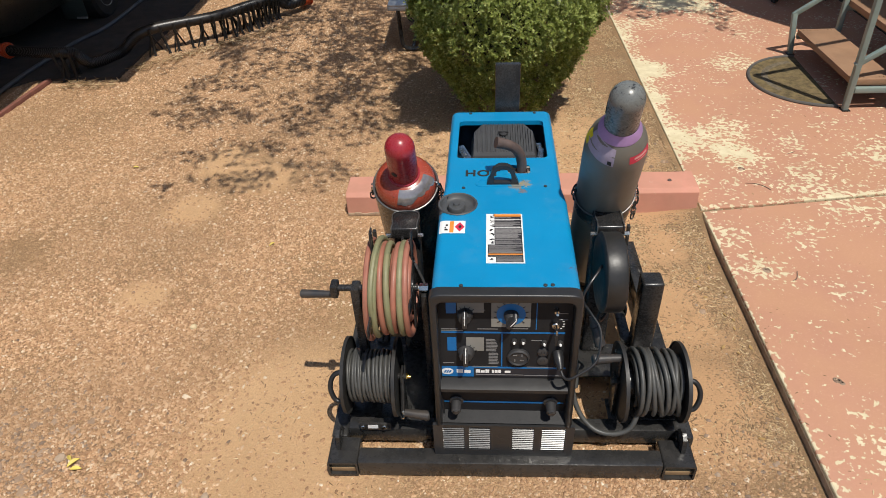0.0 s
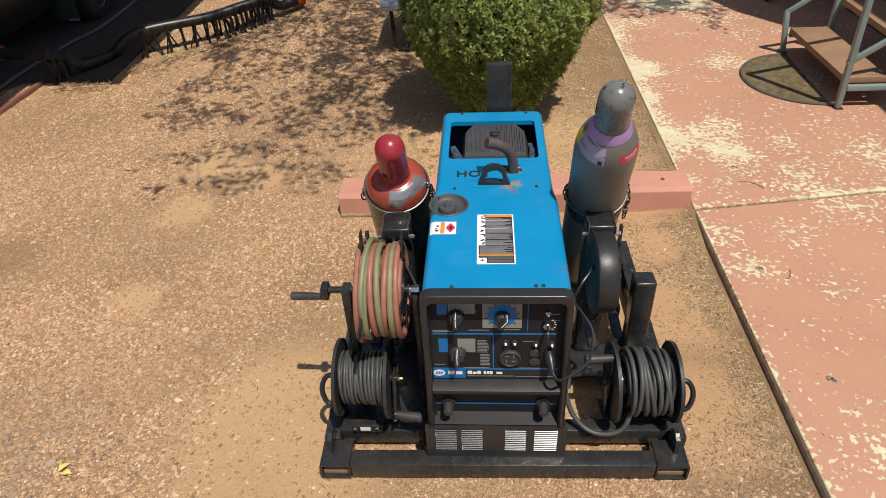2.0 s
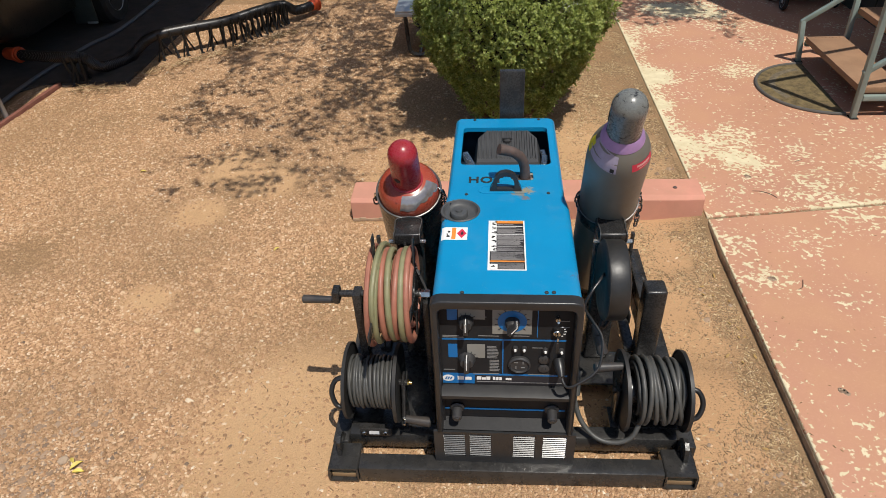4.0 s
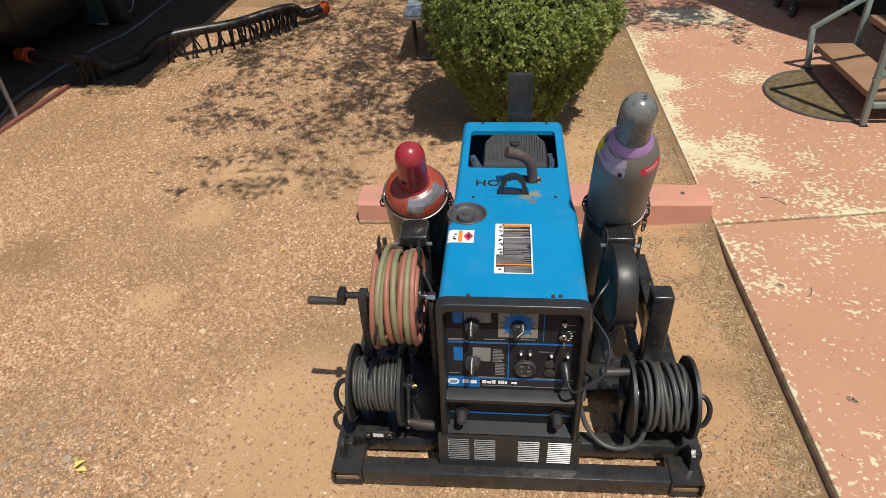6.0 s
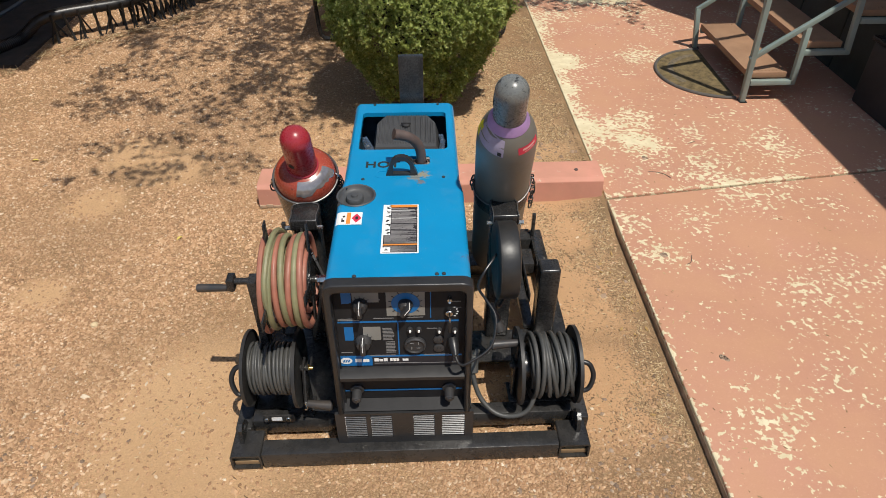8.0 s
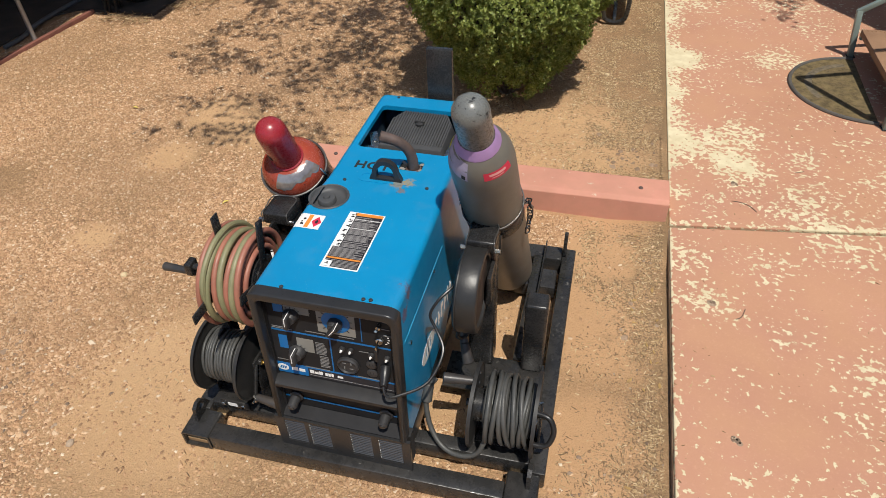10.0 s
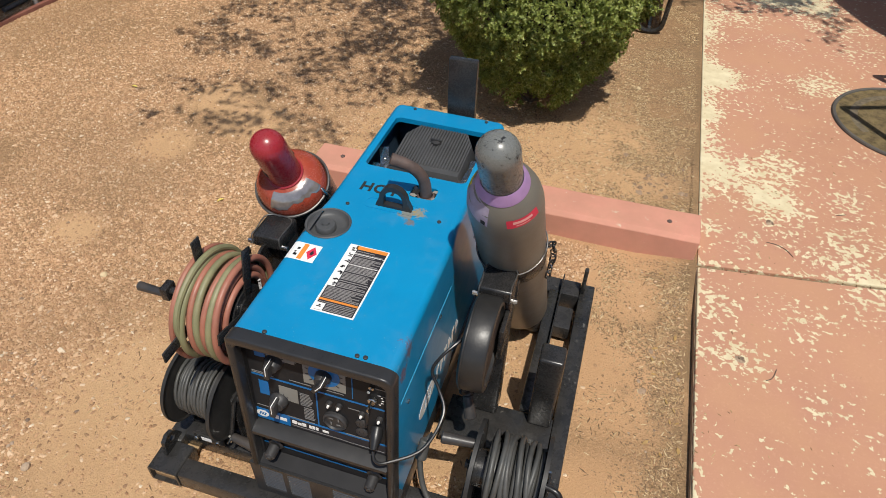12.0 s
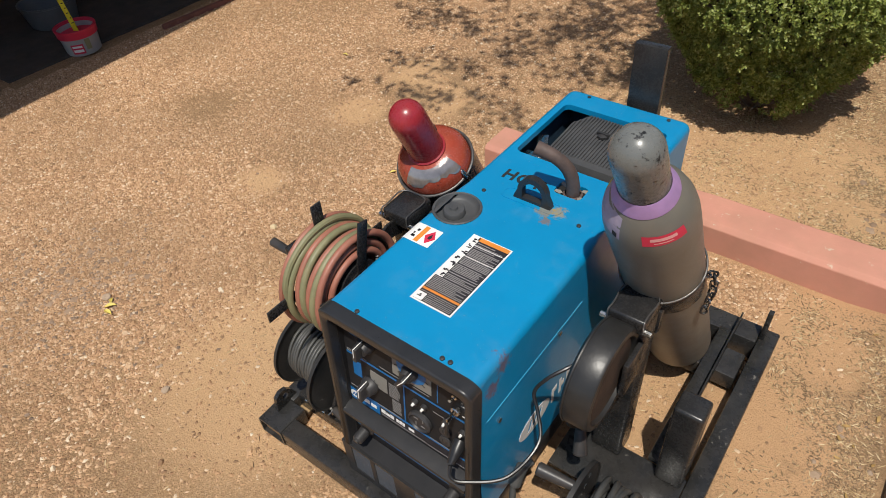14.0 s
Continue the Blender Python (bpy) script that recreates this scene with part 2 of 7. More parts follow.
def hood_material():
    """Blue enamel with fine scratches, dust, and rust at fixed wear spots."""
    m, nt, b, geo = graph("blue_enamel")
    pos = geo.outputs["Position"]
    big = noise_node(nt, pos, 5.0, 5, 0.6)
    c = ramp(nt, big, [(0.3, (0.0012, 0.222, 0.455)), (0.7, (0.0016, 0.250, 0.50))])
    mp = nt.nodes.new("ShaderNodeMapping")
    mp.inputs["Scale"].default_value = (1.0, 0.22, 1.0)
    mp.inputs["Rotation"].default_value = (0, 0, 0.5)
    nt.links.new(pos, mp.inputs["Vector"])
    scr = noise_node(nt, mp.outputs[0], 95.0, 4, 0.6)
    c = mix(nt, ramp(nt, scr, [(0.72, grey(0)), (0.80, grey(0.22))]), c, (0.06, 0.36, 0.58))
    dust = noise_node(nt, pos, 11.0, 7, 0.7)
    c = mix(nt, ramp(nt, dust, [(0.52, grey(0)), (0.9, grey(0.16))]), c, (0.22, 0.32, 0.38))
    fine = noise_node(nt, pos, 70.0, 6, 0.7)
    c = mix(nt, ramp(nt, noise_node(nt, pos, 210.0, 2, 0.5), [(0.71, grey(0)), (0.75, grey(0.45))]), c, (0.35, 0.50, 0.58))
    # rust and scorch spots: centre, radius, colour
    spots = [((0.055, 0.560, 0.775), 0.030, (0.30, 0.20, 0.05)), ((0.085, 0.572, 0.775), 0.026, (0.36, 0.26, 0.08)), ((0.075, 0.525, 0.775), 0.018, (0.22, 0.13, 0.05)),
             ((0.205, 0.110, 0.740), 0.030, (0.20, 0.06, 0.03)), ((0.212, 0.065, 0.700), 0.028, (0.20, 0.05, 0.03))]
    for centre, radius, col in spots:
        d = nt.nodes.new("ShaderNodeVectorMath")
        d.operation = "DISTANCE"
        nt.links.new(pos, d.inputs[0])
        d.inputs[1].default_value = centre
        f = calc(nt, "ADD", calc(nt, "DIVIDE", d.outputs["Value"], radius), calc(nt, "MULTIPLY_ADD", fine, 3.2, -1.6))
        c = mix(nt, ramp(nt, f, [(0.55, grey(0.65)), (0.95, grey(0))]), c, col)
    nt.links.new(c, b.inputs["Base Color"])
    nt.links.new(calc(nt, "MULTIPLY_ADD", dust, 0.35, 0.22), b.inputs["Roughness"])
    b.inputs["Coat Weight"].default_value = 0.15
    bump(nt, b, noise_node(nt, pos, 35.0, 2), 0.03, 0.002)
    return m


def leaf_material(name, stops):
    m, nt, b, geo = graph(name)
    c = ramp(nt, geo.outputs["Random Per Island"], stops)
    n = noise_node(nt, geo.outputs["Position"], 4.0, 3)
    c = mix(nt, calc(nt, "MULTIPLY", n, 0.3), c, (0.14, 0.21, 0.03))
    nt.links.new(c, b.inputs["Base Color"])
    b.inputs["Roughness"].default_value = 0.5
    tr = nt.nodes.new("ShaderNodeBsdfTranslucent")
    nt.links.new(c, tr.inputs["Color"])
    ms = nt.nodes.new("ShaderNodeMixShader")
    ms.inputs[0].default_value = 0.28
    nt.links.new(b.outputs[0], ms.inputs[1])
    nt.links.new(tr.outputs[0], ms.inputs[2])
    nt.links.new(ms.outputs[0], nt.nodes["Material Output"].inputs[0])
    return m


MAT = dict(
    ground=ground_material(),
    gravel=island_stones("gravel_stones", [(0.0, (0.25, 0.148, 0.082)), (0.15, (0.38, 0.220, 0.120)), (0.50, (0.54, 0.328, 0.178)), (0.82, (0.66, 0.428, 0.25)), (0.96, (0.77, 0.57, 0.38)), (1.0, (0.86, 0.75, 0.57))], patch=(0.33, 0.21, 0.12)),
    greystone=island_stones("grey_pebbles", [(0.0, (0.17, 0.122, 0.090)), (0.5, (0.29, 0.21, 0.152)), (1.0, (0.46, 0.35, 0.25))]),
    litter=island_stones("dry_litter", [(0.0, (0.12, 0.075, 0.04)), (0.4, (0.30, 0.195, 0.10)), (0.75, (0.52, 0.37, 0.19)), (1.0, (0.76, 0.62, 0.39))], 0.8),
    crumb=island_stones("soil_crumbs", [(0.0, (0.20, 0.13, 0.075)), (0.6, (0.34, 0.22, 0.125)), (1.0, (0.50, 0.35, 0.20))]),
    slate=island_stones("purplish_stone_chips", [(0.0, (0.22, 0.145, 0.095)), (1.0, (0.42, 0.30, 0.205))]),
    humus=island_stones("leaf_mould", [(0.0, (0.10, 0.065, 0.038)), (0.5, (0.22, 0.142, 0.078)), (1.0, (0.46, 0.33, 0.185))], 0.9),
    paving=paving_material(),
    asphalt=surface("asphalt", (0.050, 0.042, 0.036), 0.9, var=0.3, scale=6, fine=150, relief=0.5, dust=0.5, dustcol=(0.12, 0.095, 0.075)),
    kerbside=surface("weathered_slab_side", (0.42, 0.30, 0.20), 0.9, var=0.35, scale=20, relief=0.5),
    stop=surface("pink_painted_concrete", (0.59, 0.27, 0.195), 0.75, var=0.10, scale=5, fine=160, relief=0.35, dust=0.25, wear=0.06, wearcol=(0.62, 0.46, 0.34)),
    hood=hood_material(),
    bezel=surface("charcoal_moulding", (0.024, 0.0248, 0.0265), 0.30, var=0.2, scale=9, fine=300, relief=0.12, dust=0.06, dustcol=(0.16, 0.14, 0.12)),
    black=surface("black_gloss_paint", (0.018, 0.0182, 0.019), 0.25, var=0.3, scale=9, fine=180, relief=0.14, dust=0.12, dustcol=(0.17, 0.15, 0.13), wear=0.01, wearcol=(0.10, 0.09, 0.085)),
    skid=surface("black_painted_steel", (0.022, 0.0218, 0.0215), 0.25, var=0.4, scale=7, fine=60, relief=0.35, depth=0.003, dust=0.16, dustcol=(0.17, 0.15, 0.13), wear=0.06, wearcol=(0.15, 0.14, 0.125)),
    plastic=surface("dark_grey_plastic", (0.030, 0.030, 0.032), 0.45, var=0.2, scale=12, fine=200, relief=0.15, dust=0.12, dustcol=(0.16, 0.14, 0.12)),
    greyplastic=surface("worn_grey_plastic", (0.062, 0.066, 0.070), 0.5, var=0.2, scale=12, fine=200, relief=0.15, dust=0.2, dustcol=(0.16, 0.14, 0.12)),
    panel=surface("panel_black", (0.0185, 0.0187, 0.0205), 0.45, var=0.2, relief=0.05, spec=0.15, dust=0.05, dustcol=(0.16, 0.14, 0.12)),
    dullwire=surface("dull_steel_wire", (0.16, 0.155, 0.15), 0.42, 0.7, var=0.3, scale=40, relief=0.1),
    # hood blue darkened to carry the shade inside the engine bay
    navy=surface("shaded_blue_inside", (0.022, 0.05, 0.085), 0.6, var=0.4, scale=20, relief=0.1),
    shelf=surface("grey_moulding", (0.017, 0.017, 0.018), 0.38, var=0.15, fine=400, relief=0.03, depth=0.0005, dust=0.08, dustcol=(0.17, 0.15, 0.13)),
    blue=surface("printed_blue", (0.004, 0.135, 0.38), 0.4, var=0.08, relief=0.0),
    plategrey=surface("printed_grey", (0.24, 0.23, 0.205), 0.5, spec=0.25, var=0.1, relief=0.0),
    filler=surface("crumbling_joint_filler", (0.26, 0.19, 0.11), 0.9, var=0.3, scale=25, relief=0.5),
    seam=surface("pale_blue_strip", (0.06, 0.42, 0.66), 0.4, var=0.05, relief=0.0),
    matte=surface("satin_black_paint", (0.018, 0.018, 0.018), 0.38, var=0.3, scale=8, fine=45, relief=0.3, dust=0.10, dustcol=(0.17, 0.15, 0.13)),
    white=surface("printed_white", (0.80, 0.79, 0.76), 0.45, var=0.05, relief=0.0),
    whiteink=surface("faded_white_ink", (0.21, 0.207, 0.203), 0.5, var=0.15, relief=0.0),
    orange=surface("printed_orange", (0.72, 0.25, 0.04), 0.5, var=0.1, relief=0.0),
    red=surface("printed_red", (0.60, 0.03, 0.07), 0.5, var=0.1, relief=0.0),
    orangeprint=surface("pale_pink_print", (0.72, 0.35, 0.33), 0.5, var=0.1, relief=0.0),
    darkink=surface("printed_dark", (0.028, 0.026, 0.030), 0.5, spec=0.3, var=0.15, relief=0.0),
    greyink=surface("printed_text_grey", (0.27, 0.255, 0.245), 0.5, var=0.15, relief=0.0),
    louvre=surface("glossy_louvre_paint", (0.040, 0.041, 0.042), 0.24, var=0.1, relief=0.0, spec=0.9),
    dustyface=surface("dusty_brown_face", (0.040, 0.024, 0.016), 0.7, var=0.35, scale=14, relief=0.3, dust=0.25, dustcol=(0.12, 0.07, 0.04)),
    chrome=surface("zinc_steel", (0.62, 0.61, 0.58), 0.25, 1.0, var=0.15, scale=30, relief=0.1),
    brass=surface("brass", (0.66, 0.43, 0.12), 0.28, 1.0, var=0.1, relief=0.05),
    rust=surface("heat_rusted_steel", (0.110, 0.080, 0.072), 0.62, 0.2, var=0.3, scale=22, fine=140, relief=0.3, dust=0.2, dustcol=(0.20, 0.10, 0.05)),
    engine=surface("engine_grey_plastic", (0.058, 0.059, 0.061), 0.5, var=0.2, scale=14, relief=0.15, dust=0.12, dustcol=(0.14, 0.13, 0.12)),
    # near-black for shade put in as colour (shrub core, holes, slots) and print
    dark=surface("shade_and_print_black", (0.018, 0.018, 0.018), 0.8, var=0.3, relief=0.1),
    dullblack=surface("dull_black_enamel", (0.020, 0.020, 0.020), 0.5, var=0.3, scale=10, fine=90, relief=0.2, dust=0.15, dustcol=(0.15, 0.13, 0.11)),
    grip=surface("grey_rubber_grip", (0.030, 0.031, 0.034), 0.38, var=0.15, relief=0.1, dust=0.12),
    cable=surface("grey_rubber_cable", (0.060, 0.061, 0.059), 0.42, var=0.25, scale=18, fine=260, relief=0.25, dust=0.22, dustcol=(0.17, 0.15, 0.12)),
    cord=surface("black_rubber_cord", (0.018, 0.018, 0.019), 0.35, var=0.2, relief=0.1),
    hosered=surface("red_rubber_hose", (0.35, 0.130, 0.088), 0.44, var=0.22, scale=16, relief=0.15, dust=0.30, dustcol=(0.38, 0.22, 0.13)),
    hosegreen=surface("green_rubber_hose", (0.215, 0.215, 0.115), 0.44, var=0.22, scale=16, relief=0.15, dust=0.40, dustcol=(0.34, 0.26, 0.13)),
    redpaint=surface("red_cylinder_paint", (0.34, 0.050, 0.026), 0.30, var=0.22, scale=9, fine=200, relief=0.1, dust=0.12, wear=0.05, wearcol=(0.10, 0.03, 0.02)),
    redshoulder=surface("faded_red_paint", (0.33, 0.052, 0.028), 0.24, var=0.25, scale=14, fine=160, relief=0.12, dust=0.10, wear=0.09, wearcol=(0.13, 0.025, 0.02)),
    redcap=surface("dark_red_cap_paint", (0.31, 0.020, 0.032), 0.27, var=0.25, scale=10, relief=0.08, dust=0.06),
    foil=surface("clear_tape_film", (0.34, 0.31, 0.30), 0.18, 0.6, var=0.4, scale=20, fine=30, relief=0.35, depth=0.004, coat=0.8),
    greypaint=surface("grey_cylinder_paint", (0.155, 0.148, 0.128), 0.36, var=0.15, scale=7, fine=200, relief=0.10, dust=0.28, dustcol=(0.24, 0.18, 0.11)),
    greycap=surface("grey_cap_paint", (0.165, 0.170, 0.160), 0.28, var=0.12, scale=14, relief=0.08, wear=0.125, wearcol=(0.022, 0.022, 0.022)),
    lilacpaper=surface("faded_lilac_paper", (0.36, 0.305, 0.40), 0.6, var=0.2, scale=25, relief=0.2),
    purple=surface("lilac_collar", (0.40, 0.245, 0.47), 0.55, var=0.15, scale=20, relief=0.2),
    yellow=surface("yellow_sticker", (0.74, 0.62, 0.02), 0.5, var=0.1, relief=0.0),
    timber=surface("reddish_edging_timber", (0.22, 0.085, 0.060), 0.8, var=0.3, scale=10, relief=0.4),
    galv=surface("galvanised_tube", (0.42, 0.43, 0.43), 0.45, 0.6, var=0.15, relief=0.1),
    sage=surface("sage_green_paint", (0.235, 0.30, 0.275), 0.45, var=0.12, scale=6, relief=0.12, dust=0.12),
    tread=surface("brown_step_board", (0.31, 0.175, 0.10), 0.75, var=0.18, scale=6, fine=90, relief=0.3, dust=0.2),
    mat=surface("worn_brown_mat", (0.135, 0.100, 0.042), 0.95, var=0.6, scale=22, fine=110, relief=1.0, depth=0.006, dust=0.25),
    matband=surface("worn_mat_band", (0.135, 0.112, 0.075), 0.95, var=0.5, scale=30, fine=110, relief=0.9, depth=0.004, dust=0.2),
    matrim=surface("rubber_mat_rim", (0.075, 0.075, 0.072), 0.7, var=0.2, relief=0.3, dust=0.2),
    tabletop=surface("brushed_grey_metal", (0.46, 0.48, 0.50), 0.38, 0.5, var=0.1, scale=5, relief=0.1),
    bark=surface("grey_bark", (0.16, 0.12, 0.09), 0.9, var=0.3, scale=20, relief=0.6),
    leaf=leaf_material("shrub_leaves", [(0.0, (0.135, 0.172, 0.035)), (0.4, (0.252, 0.304, 0.06)), (0.75, (0.355, 0.395, 0.092)), (1.0, (0.48, 0.515, 0.19))]),
    treeleaf=leaf_material("tree_leaves", [(0.0, (0.04, 0.07, 0.02)), (1.0, (0.10, 0.14, 0.04))]),
    tan=surface("tan_siding", (0.40, 0.35, 0.27), 0.7, var=0.08, relief=0.1),
    skirting=surface("dark_green_skirting", (0.032, 0.042, 0.037), 0.6, var=0.2, relief=0.2),
    roof=surface("white_sheet_roof", (0.55, 0.54, 0.50), 0.5, var=0.08, relief=0.1),
    carpaint=surface("dark_car_paint", (0.012, 0.013, 0.012), 0.3, var=0.15, relief=0.03, dust=0.04),
    blackplastic=surface("black_moulded_plastic", (0.010, 0.010, 0.010), 0.5, var=0.2, relief=0.1, dust=0.08, dustcol=(0.12, 0.10, 0.08)),
    tyre=surface("tyre_rubber", (0.013, 0.013, 0.013), 0.8, var=0.2, relief=0.3, dust=0.08),
    amber=surface("amber_lens", (0.75, 0.22, 0.01), 0.25, var=0.1, relief=0.0),
    ribbed=surface("black_ribbed_hose", (0.012, 0.012, 0.013), 0.36, var=0.2, relief=0.1, dust=0.06),
    fitting=surface("orange_red_fitting", (0.55, 0.075, 0.020), 0.4, var=0.15, relief=0.05),
    conduit=surface("grey_conduit", (0.11, 0.115, 0.12), 0.5, var=0.15, relief=0.1),
    # white plastic, dimmed in colour for the deep shade it stands in
    bucket=surface("shade_dimmed_white_plastic", (0.34, 0.34, 0.33), 0.4, var=0.1, relief=0.05),
    leafyellow=surface("yellow_leaf", (0.66, 0.52, 0.12), 0.6, var=0.2, relief=0.2),
    leafdry=surface("dry_brown_leaf", (0.42, 0.26, 0.09), 0.7, var=0.3, scale=30, relief=0.3),
    cartred=surface("dark_red_paint", (0.16, 0.02, 0.02), 0.4, var=0.2, relief=0.05),
)


# ---- mesh helpers ----
def box(bm, x0, x1, y0, y1, z0, z1, bevel=0.0, m=None, seg=2):
    g = bmesh.ops.create_cube(bm, size=1.0)
    t = Matrix.Translation(((x0 + x1) / 2, (y0 + y1) / 2, (z0 + z1) / 2)) @ Matrix.Diagonal((abs(x1 - x0), abs(y1 - y0), abs(z1 - z0), 1))
    if m is not None:
        t = m @ t
    bmesh.ops.transform(bm, matrix=t, verts=g["verts"])
    if bevel > 0:
        edges = {e for v in g["verts"] for e in v.link_edges}
        bmesh.ops.bevel(bm, geom=list(edges), offset=bevel, segments=seg, affect="EDGES", profile=0.5)
    return bm


def lathe(bm, profile, m=None, seg=32, cap=True):
    """Turns (radius, height) pairs about z."""
    m = m or Matrix.Identity(4)
    rings = []
    for r, h in profile:
        rings.append([bm.verts.new(m @ Vector((r * math.cos(2 * math.pi * k / seg), r * math.sin(2 * math.pi * k / seg), h))) for k in range(seg)])
    for a, b in zip(rings, rings[1:]):
        for k in range(seg):
            bm.faces.new((a[k], a[(k + 1) % seg], b[(k + 1) % seg], b[k]))
    if cap:
        bm.faces.new(rings[0][::-1])
        bm.faces.new(rings[-1])
    return bm


def along(a, b):
    """The pose with its z axis from a towards b, at a."""
    d = Vector(b) - Vector(a)
    return Matrix.Translation(a) @ d.to_track_quat("Z", "Y").to_matrix().to_4x4()


def rod(bm, a, b, r0, r1=None, seg=16, bevel=0.0):
    h = (Vector(b) - Vector(a)).length
    r1 = r0 if r1 is None else r1
    e = min(bevel, r0 * 0.5, r1 * 0.5) if bevel else 0
    prof = [(r0 - e, 0), (r0, e), (r1, h - e), (r1 - e, h)] if e else [(r0, 0), (r1, h)]
    return lathe(bm, prof, along(a, b), seg)


def smooth_path(pts, steps=8, closed=False):
    """A Catmull-Rom line through the points."""
    p = [Vector(q) for q in pts]
    n, out = len(p), []
    for i in range(n if closed else n - 1):
        if closed:
            a, b, c, d = p[i - 1], p[i], p[(i + 1) % n], p[(i + 2) % n]
        else:
            a, b, c, d = p[max(i - 1, 0)], p[i], p[i + 1], p[min(i + 2, n - 1)]
        for k in range(steps):
            t = k / steps
            out.append(0.5 * ((2 * b) + (c - a) * t + (2 * a - 5 * b + 4 * c - d) * t * t + (3 * b - a - 3 * c + d) * t**3))
    if not closed:
        out.append(p[-1])
    return out


def tube(bm, pts, r, seg=10, closed=False, radii=None):
    pts = [Vector(p) for p in pts]
    n = len(pts)
    tang = []
    for i in range(n):
        a = pts[i - 1] if closed or i else pts[0]
        b = pts[(i + 1) % n] if closed or i < n - 1 else pts[-1]
        tang.append((b - a).normalized())
    s = tang[0].orthogonal().normalized()
    rings = []
    for i in range(n):
        s = (s - tang[i] * s.dot(tang[i])).normalized()
        u = tang[i].cross(s)
        q = radii[i] if radii else r
        rings.append([bm.verts.new(pts[i] + q * (math.cos(2 * math.pi * k / seg) * s + math.sin(2 * math.pi * k / seg) * u)) for k in range(seg)])
    for i in range(n if closed else n - 1):
        a, b = rings[i], rings[(i + 1) % n]
        off = 0
        if closed and i == n - 1:
            off = min(range(seg), key=lambda o: (a[0].co - b[o].co).length)
        for k in range(seg):
            bm.faces.new((a[k], a[(k + 1) % seg], b[(k + 1 + off) % seg], b[(k + off) % seg]))
    if not closed:
        bm.faces.new(rings[0][::-1])
        bm.faces.new(rings[-1])
    return bm


def plate(bm, outer, holes=(), thick=0.01, m=None):
    """A flat plate in xy from z = 0 up to thick, with holes."""
    m = m or Matrix.Identity(4)
    tmp = bmesh.new()
    edges = []
    for loop in (outer, *holes):
        vs = [tmp.verts.new((x, y, 0)) for x, y in loop]
        edges += [tmp.edges.new((a, b)) for a, b in zip(vs, vs[1:] + vs[:1])]
    fill = bmesh.ops.triangle_fill(tmp, use_beauty=True, edges=edges)
    faces = [f for f in fill["geom"] if isinstance(f, bmesh.types.BMFace)]
    ext = bmesh.ops.extrude_face_region(tmp, geom=faces)
    bmesh.ops.translate(tmp, vec=(0, 0, thick), verts=[v for v in ext["geom"] if isinstance(v, bmesh.types.BMVert)])
    bmesh.ops.recalc_face_normals(tmp, faces=tmp.faces)
    bmesh.ops.transform(tmp, matrix=m, verts=tmp.verts)
    me = bpy.data.meshes.new("tmp")
    tmp.to_mesh(me)
    tmp.free()
    bm.from_mesh(me)
    bpy.data.meshes.remove(me)
    return bm


def rounded(x0, x1, y0, y1, r, k=5):
    out = []
    for cx, cy, a in ((x1 - r, y0 + r, -90), (x1 - r, y1 - r, 0), (x0 + r, y1 - r, 90), (x0 + r, y0 + r, 180)):
        for i in range(k + 1):
            t = radians(a + 90 * i / k)
            out.append((cx + r * math.cos(t), cy + r * math.sin(t)))
    return out


def circle(cx, cy, r, k=24, rev=False):
    return [(cx + r * math.cos(2 * math.pi * i / k), cy + r * math.sin(2 * math.pi * i / k)) for i in range(k)]


def part(name, bm, material, parent=None, label="", smooth=True):
    """Links a bmesh as one mesh object under a thing or a part."""
    bmesh.ops.recalc_face_normals(bm, faces=bm.faces)
    me = bpy.data.meshes.new(name)
    bm.to_mesh(me)
    bm.free()
    me.materials.append(material)
    if smooth:
        for p in me.polygons:
            p.use_smooth = True
        me.set_sharp_from_angle(angle=radians(38))
    ob = new(name, me)
    if parent is not None:
        ob.parent = parent
    if label:
        ob["label"] = label
    return ob


def raw(name, verts, faces, material, parent=None):
    me = bpy.data.meshes.new(name)
    me.from_pydata(verts, [], faces)
    me.materials.append(material)
    ob = new(name, me)
    if parent is not None:
        ob.parent = parent
    return ob


def thing(name, label, category, group="", m=None):
    ob = new(name)
    ob.empty_display_size = 0.05
    if m is not None:
        ob.matrix_basis = m
    return tagged(ob, label, category, group)


def B():
    return bmesh.new()


# ---- ground and setting ----
def spread(lo, hi, step, far):
    """Grid lines: even between lo and hi, ever wider out to far."""
    mid = list(np.arange(lo, hi + 1e-6, step))
    out, d = [], step
    while (out[-1] if out else 0) < far:
        d *= 1.6
        out.append((out[-1] if out else 0) + d)
    return [lo - v for v in reversed(out)] + mid + [hi + v for v in out]


def ground_height(x, y):
    if x > 1.03:
        return -0.06 if x > 1.13 else 0.020 - 0.034 * min(1.0, max(0.0, (1.50 - y) / 0.30))
    if abs(x) > 8 or abs(y) > 12:
        return 0.0
    h = 0.012 * (noise.noise((x * 0.9, y * 0.9, 0.3))) + 0.006 * noise.noise((x * 3.1, y * 3.1, 1.7)) + 0.0025 * noise.noise((x * 14, y * 14, 4.0))
    near = max(0.0, 1 - max(abs(x) - 0.75, 0, -y - 0.2, y - 1.2) * 2.0)
    low = min(1.0, max(0.0, (1.50 - y) / 0.30))
    return h * (1 - 0.85 * near) - 0.006 + (0.026 - 0.034 * low) * max(0.0, (x - 0.8) / 0.25)


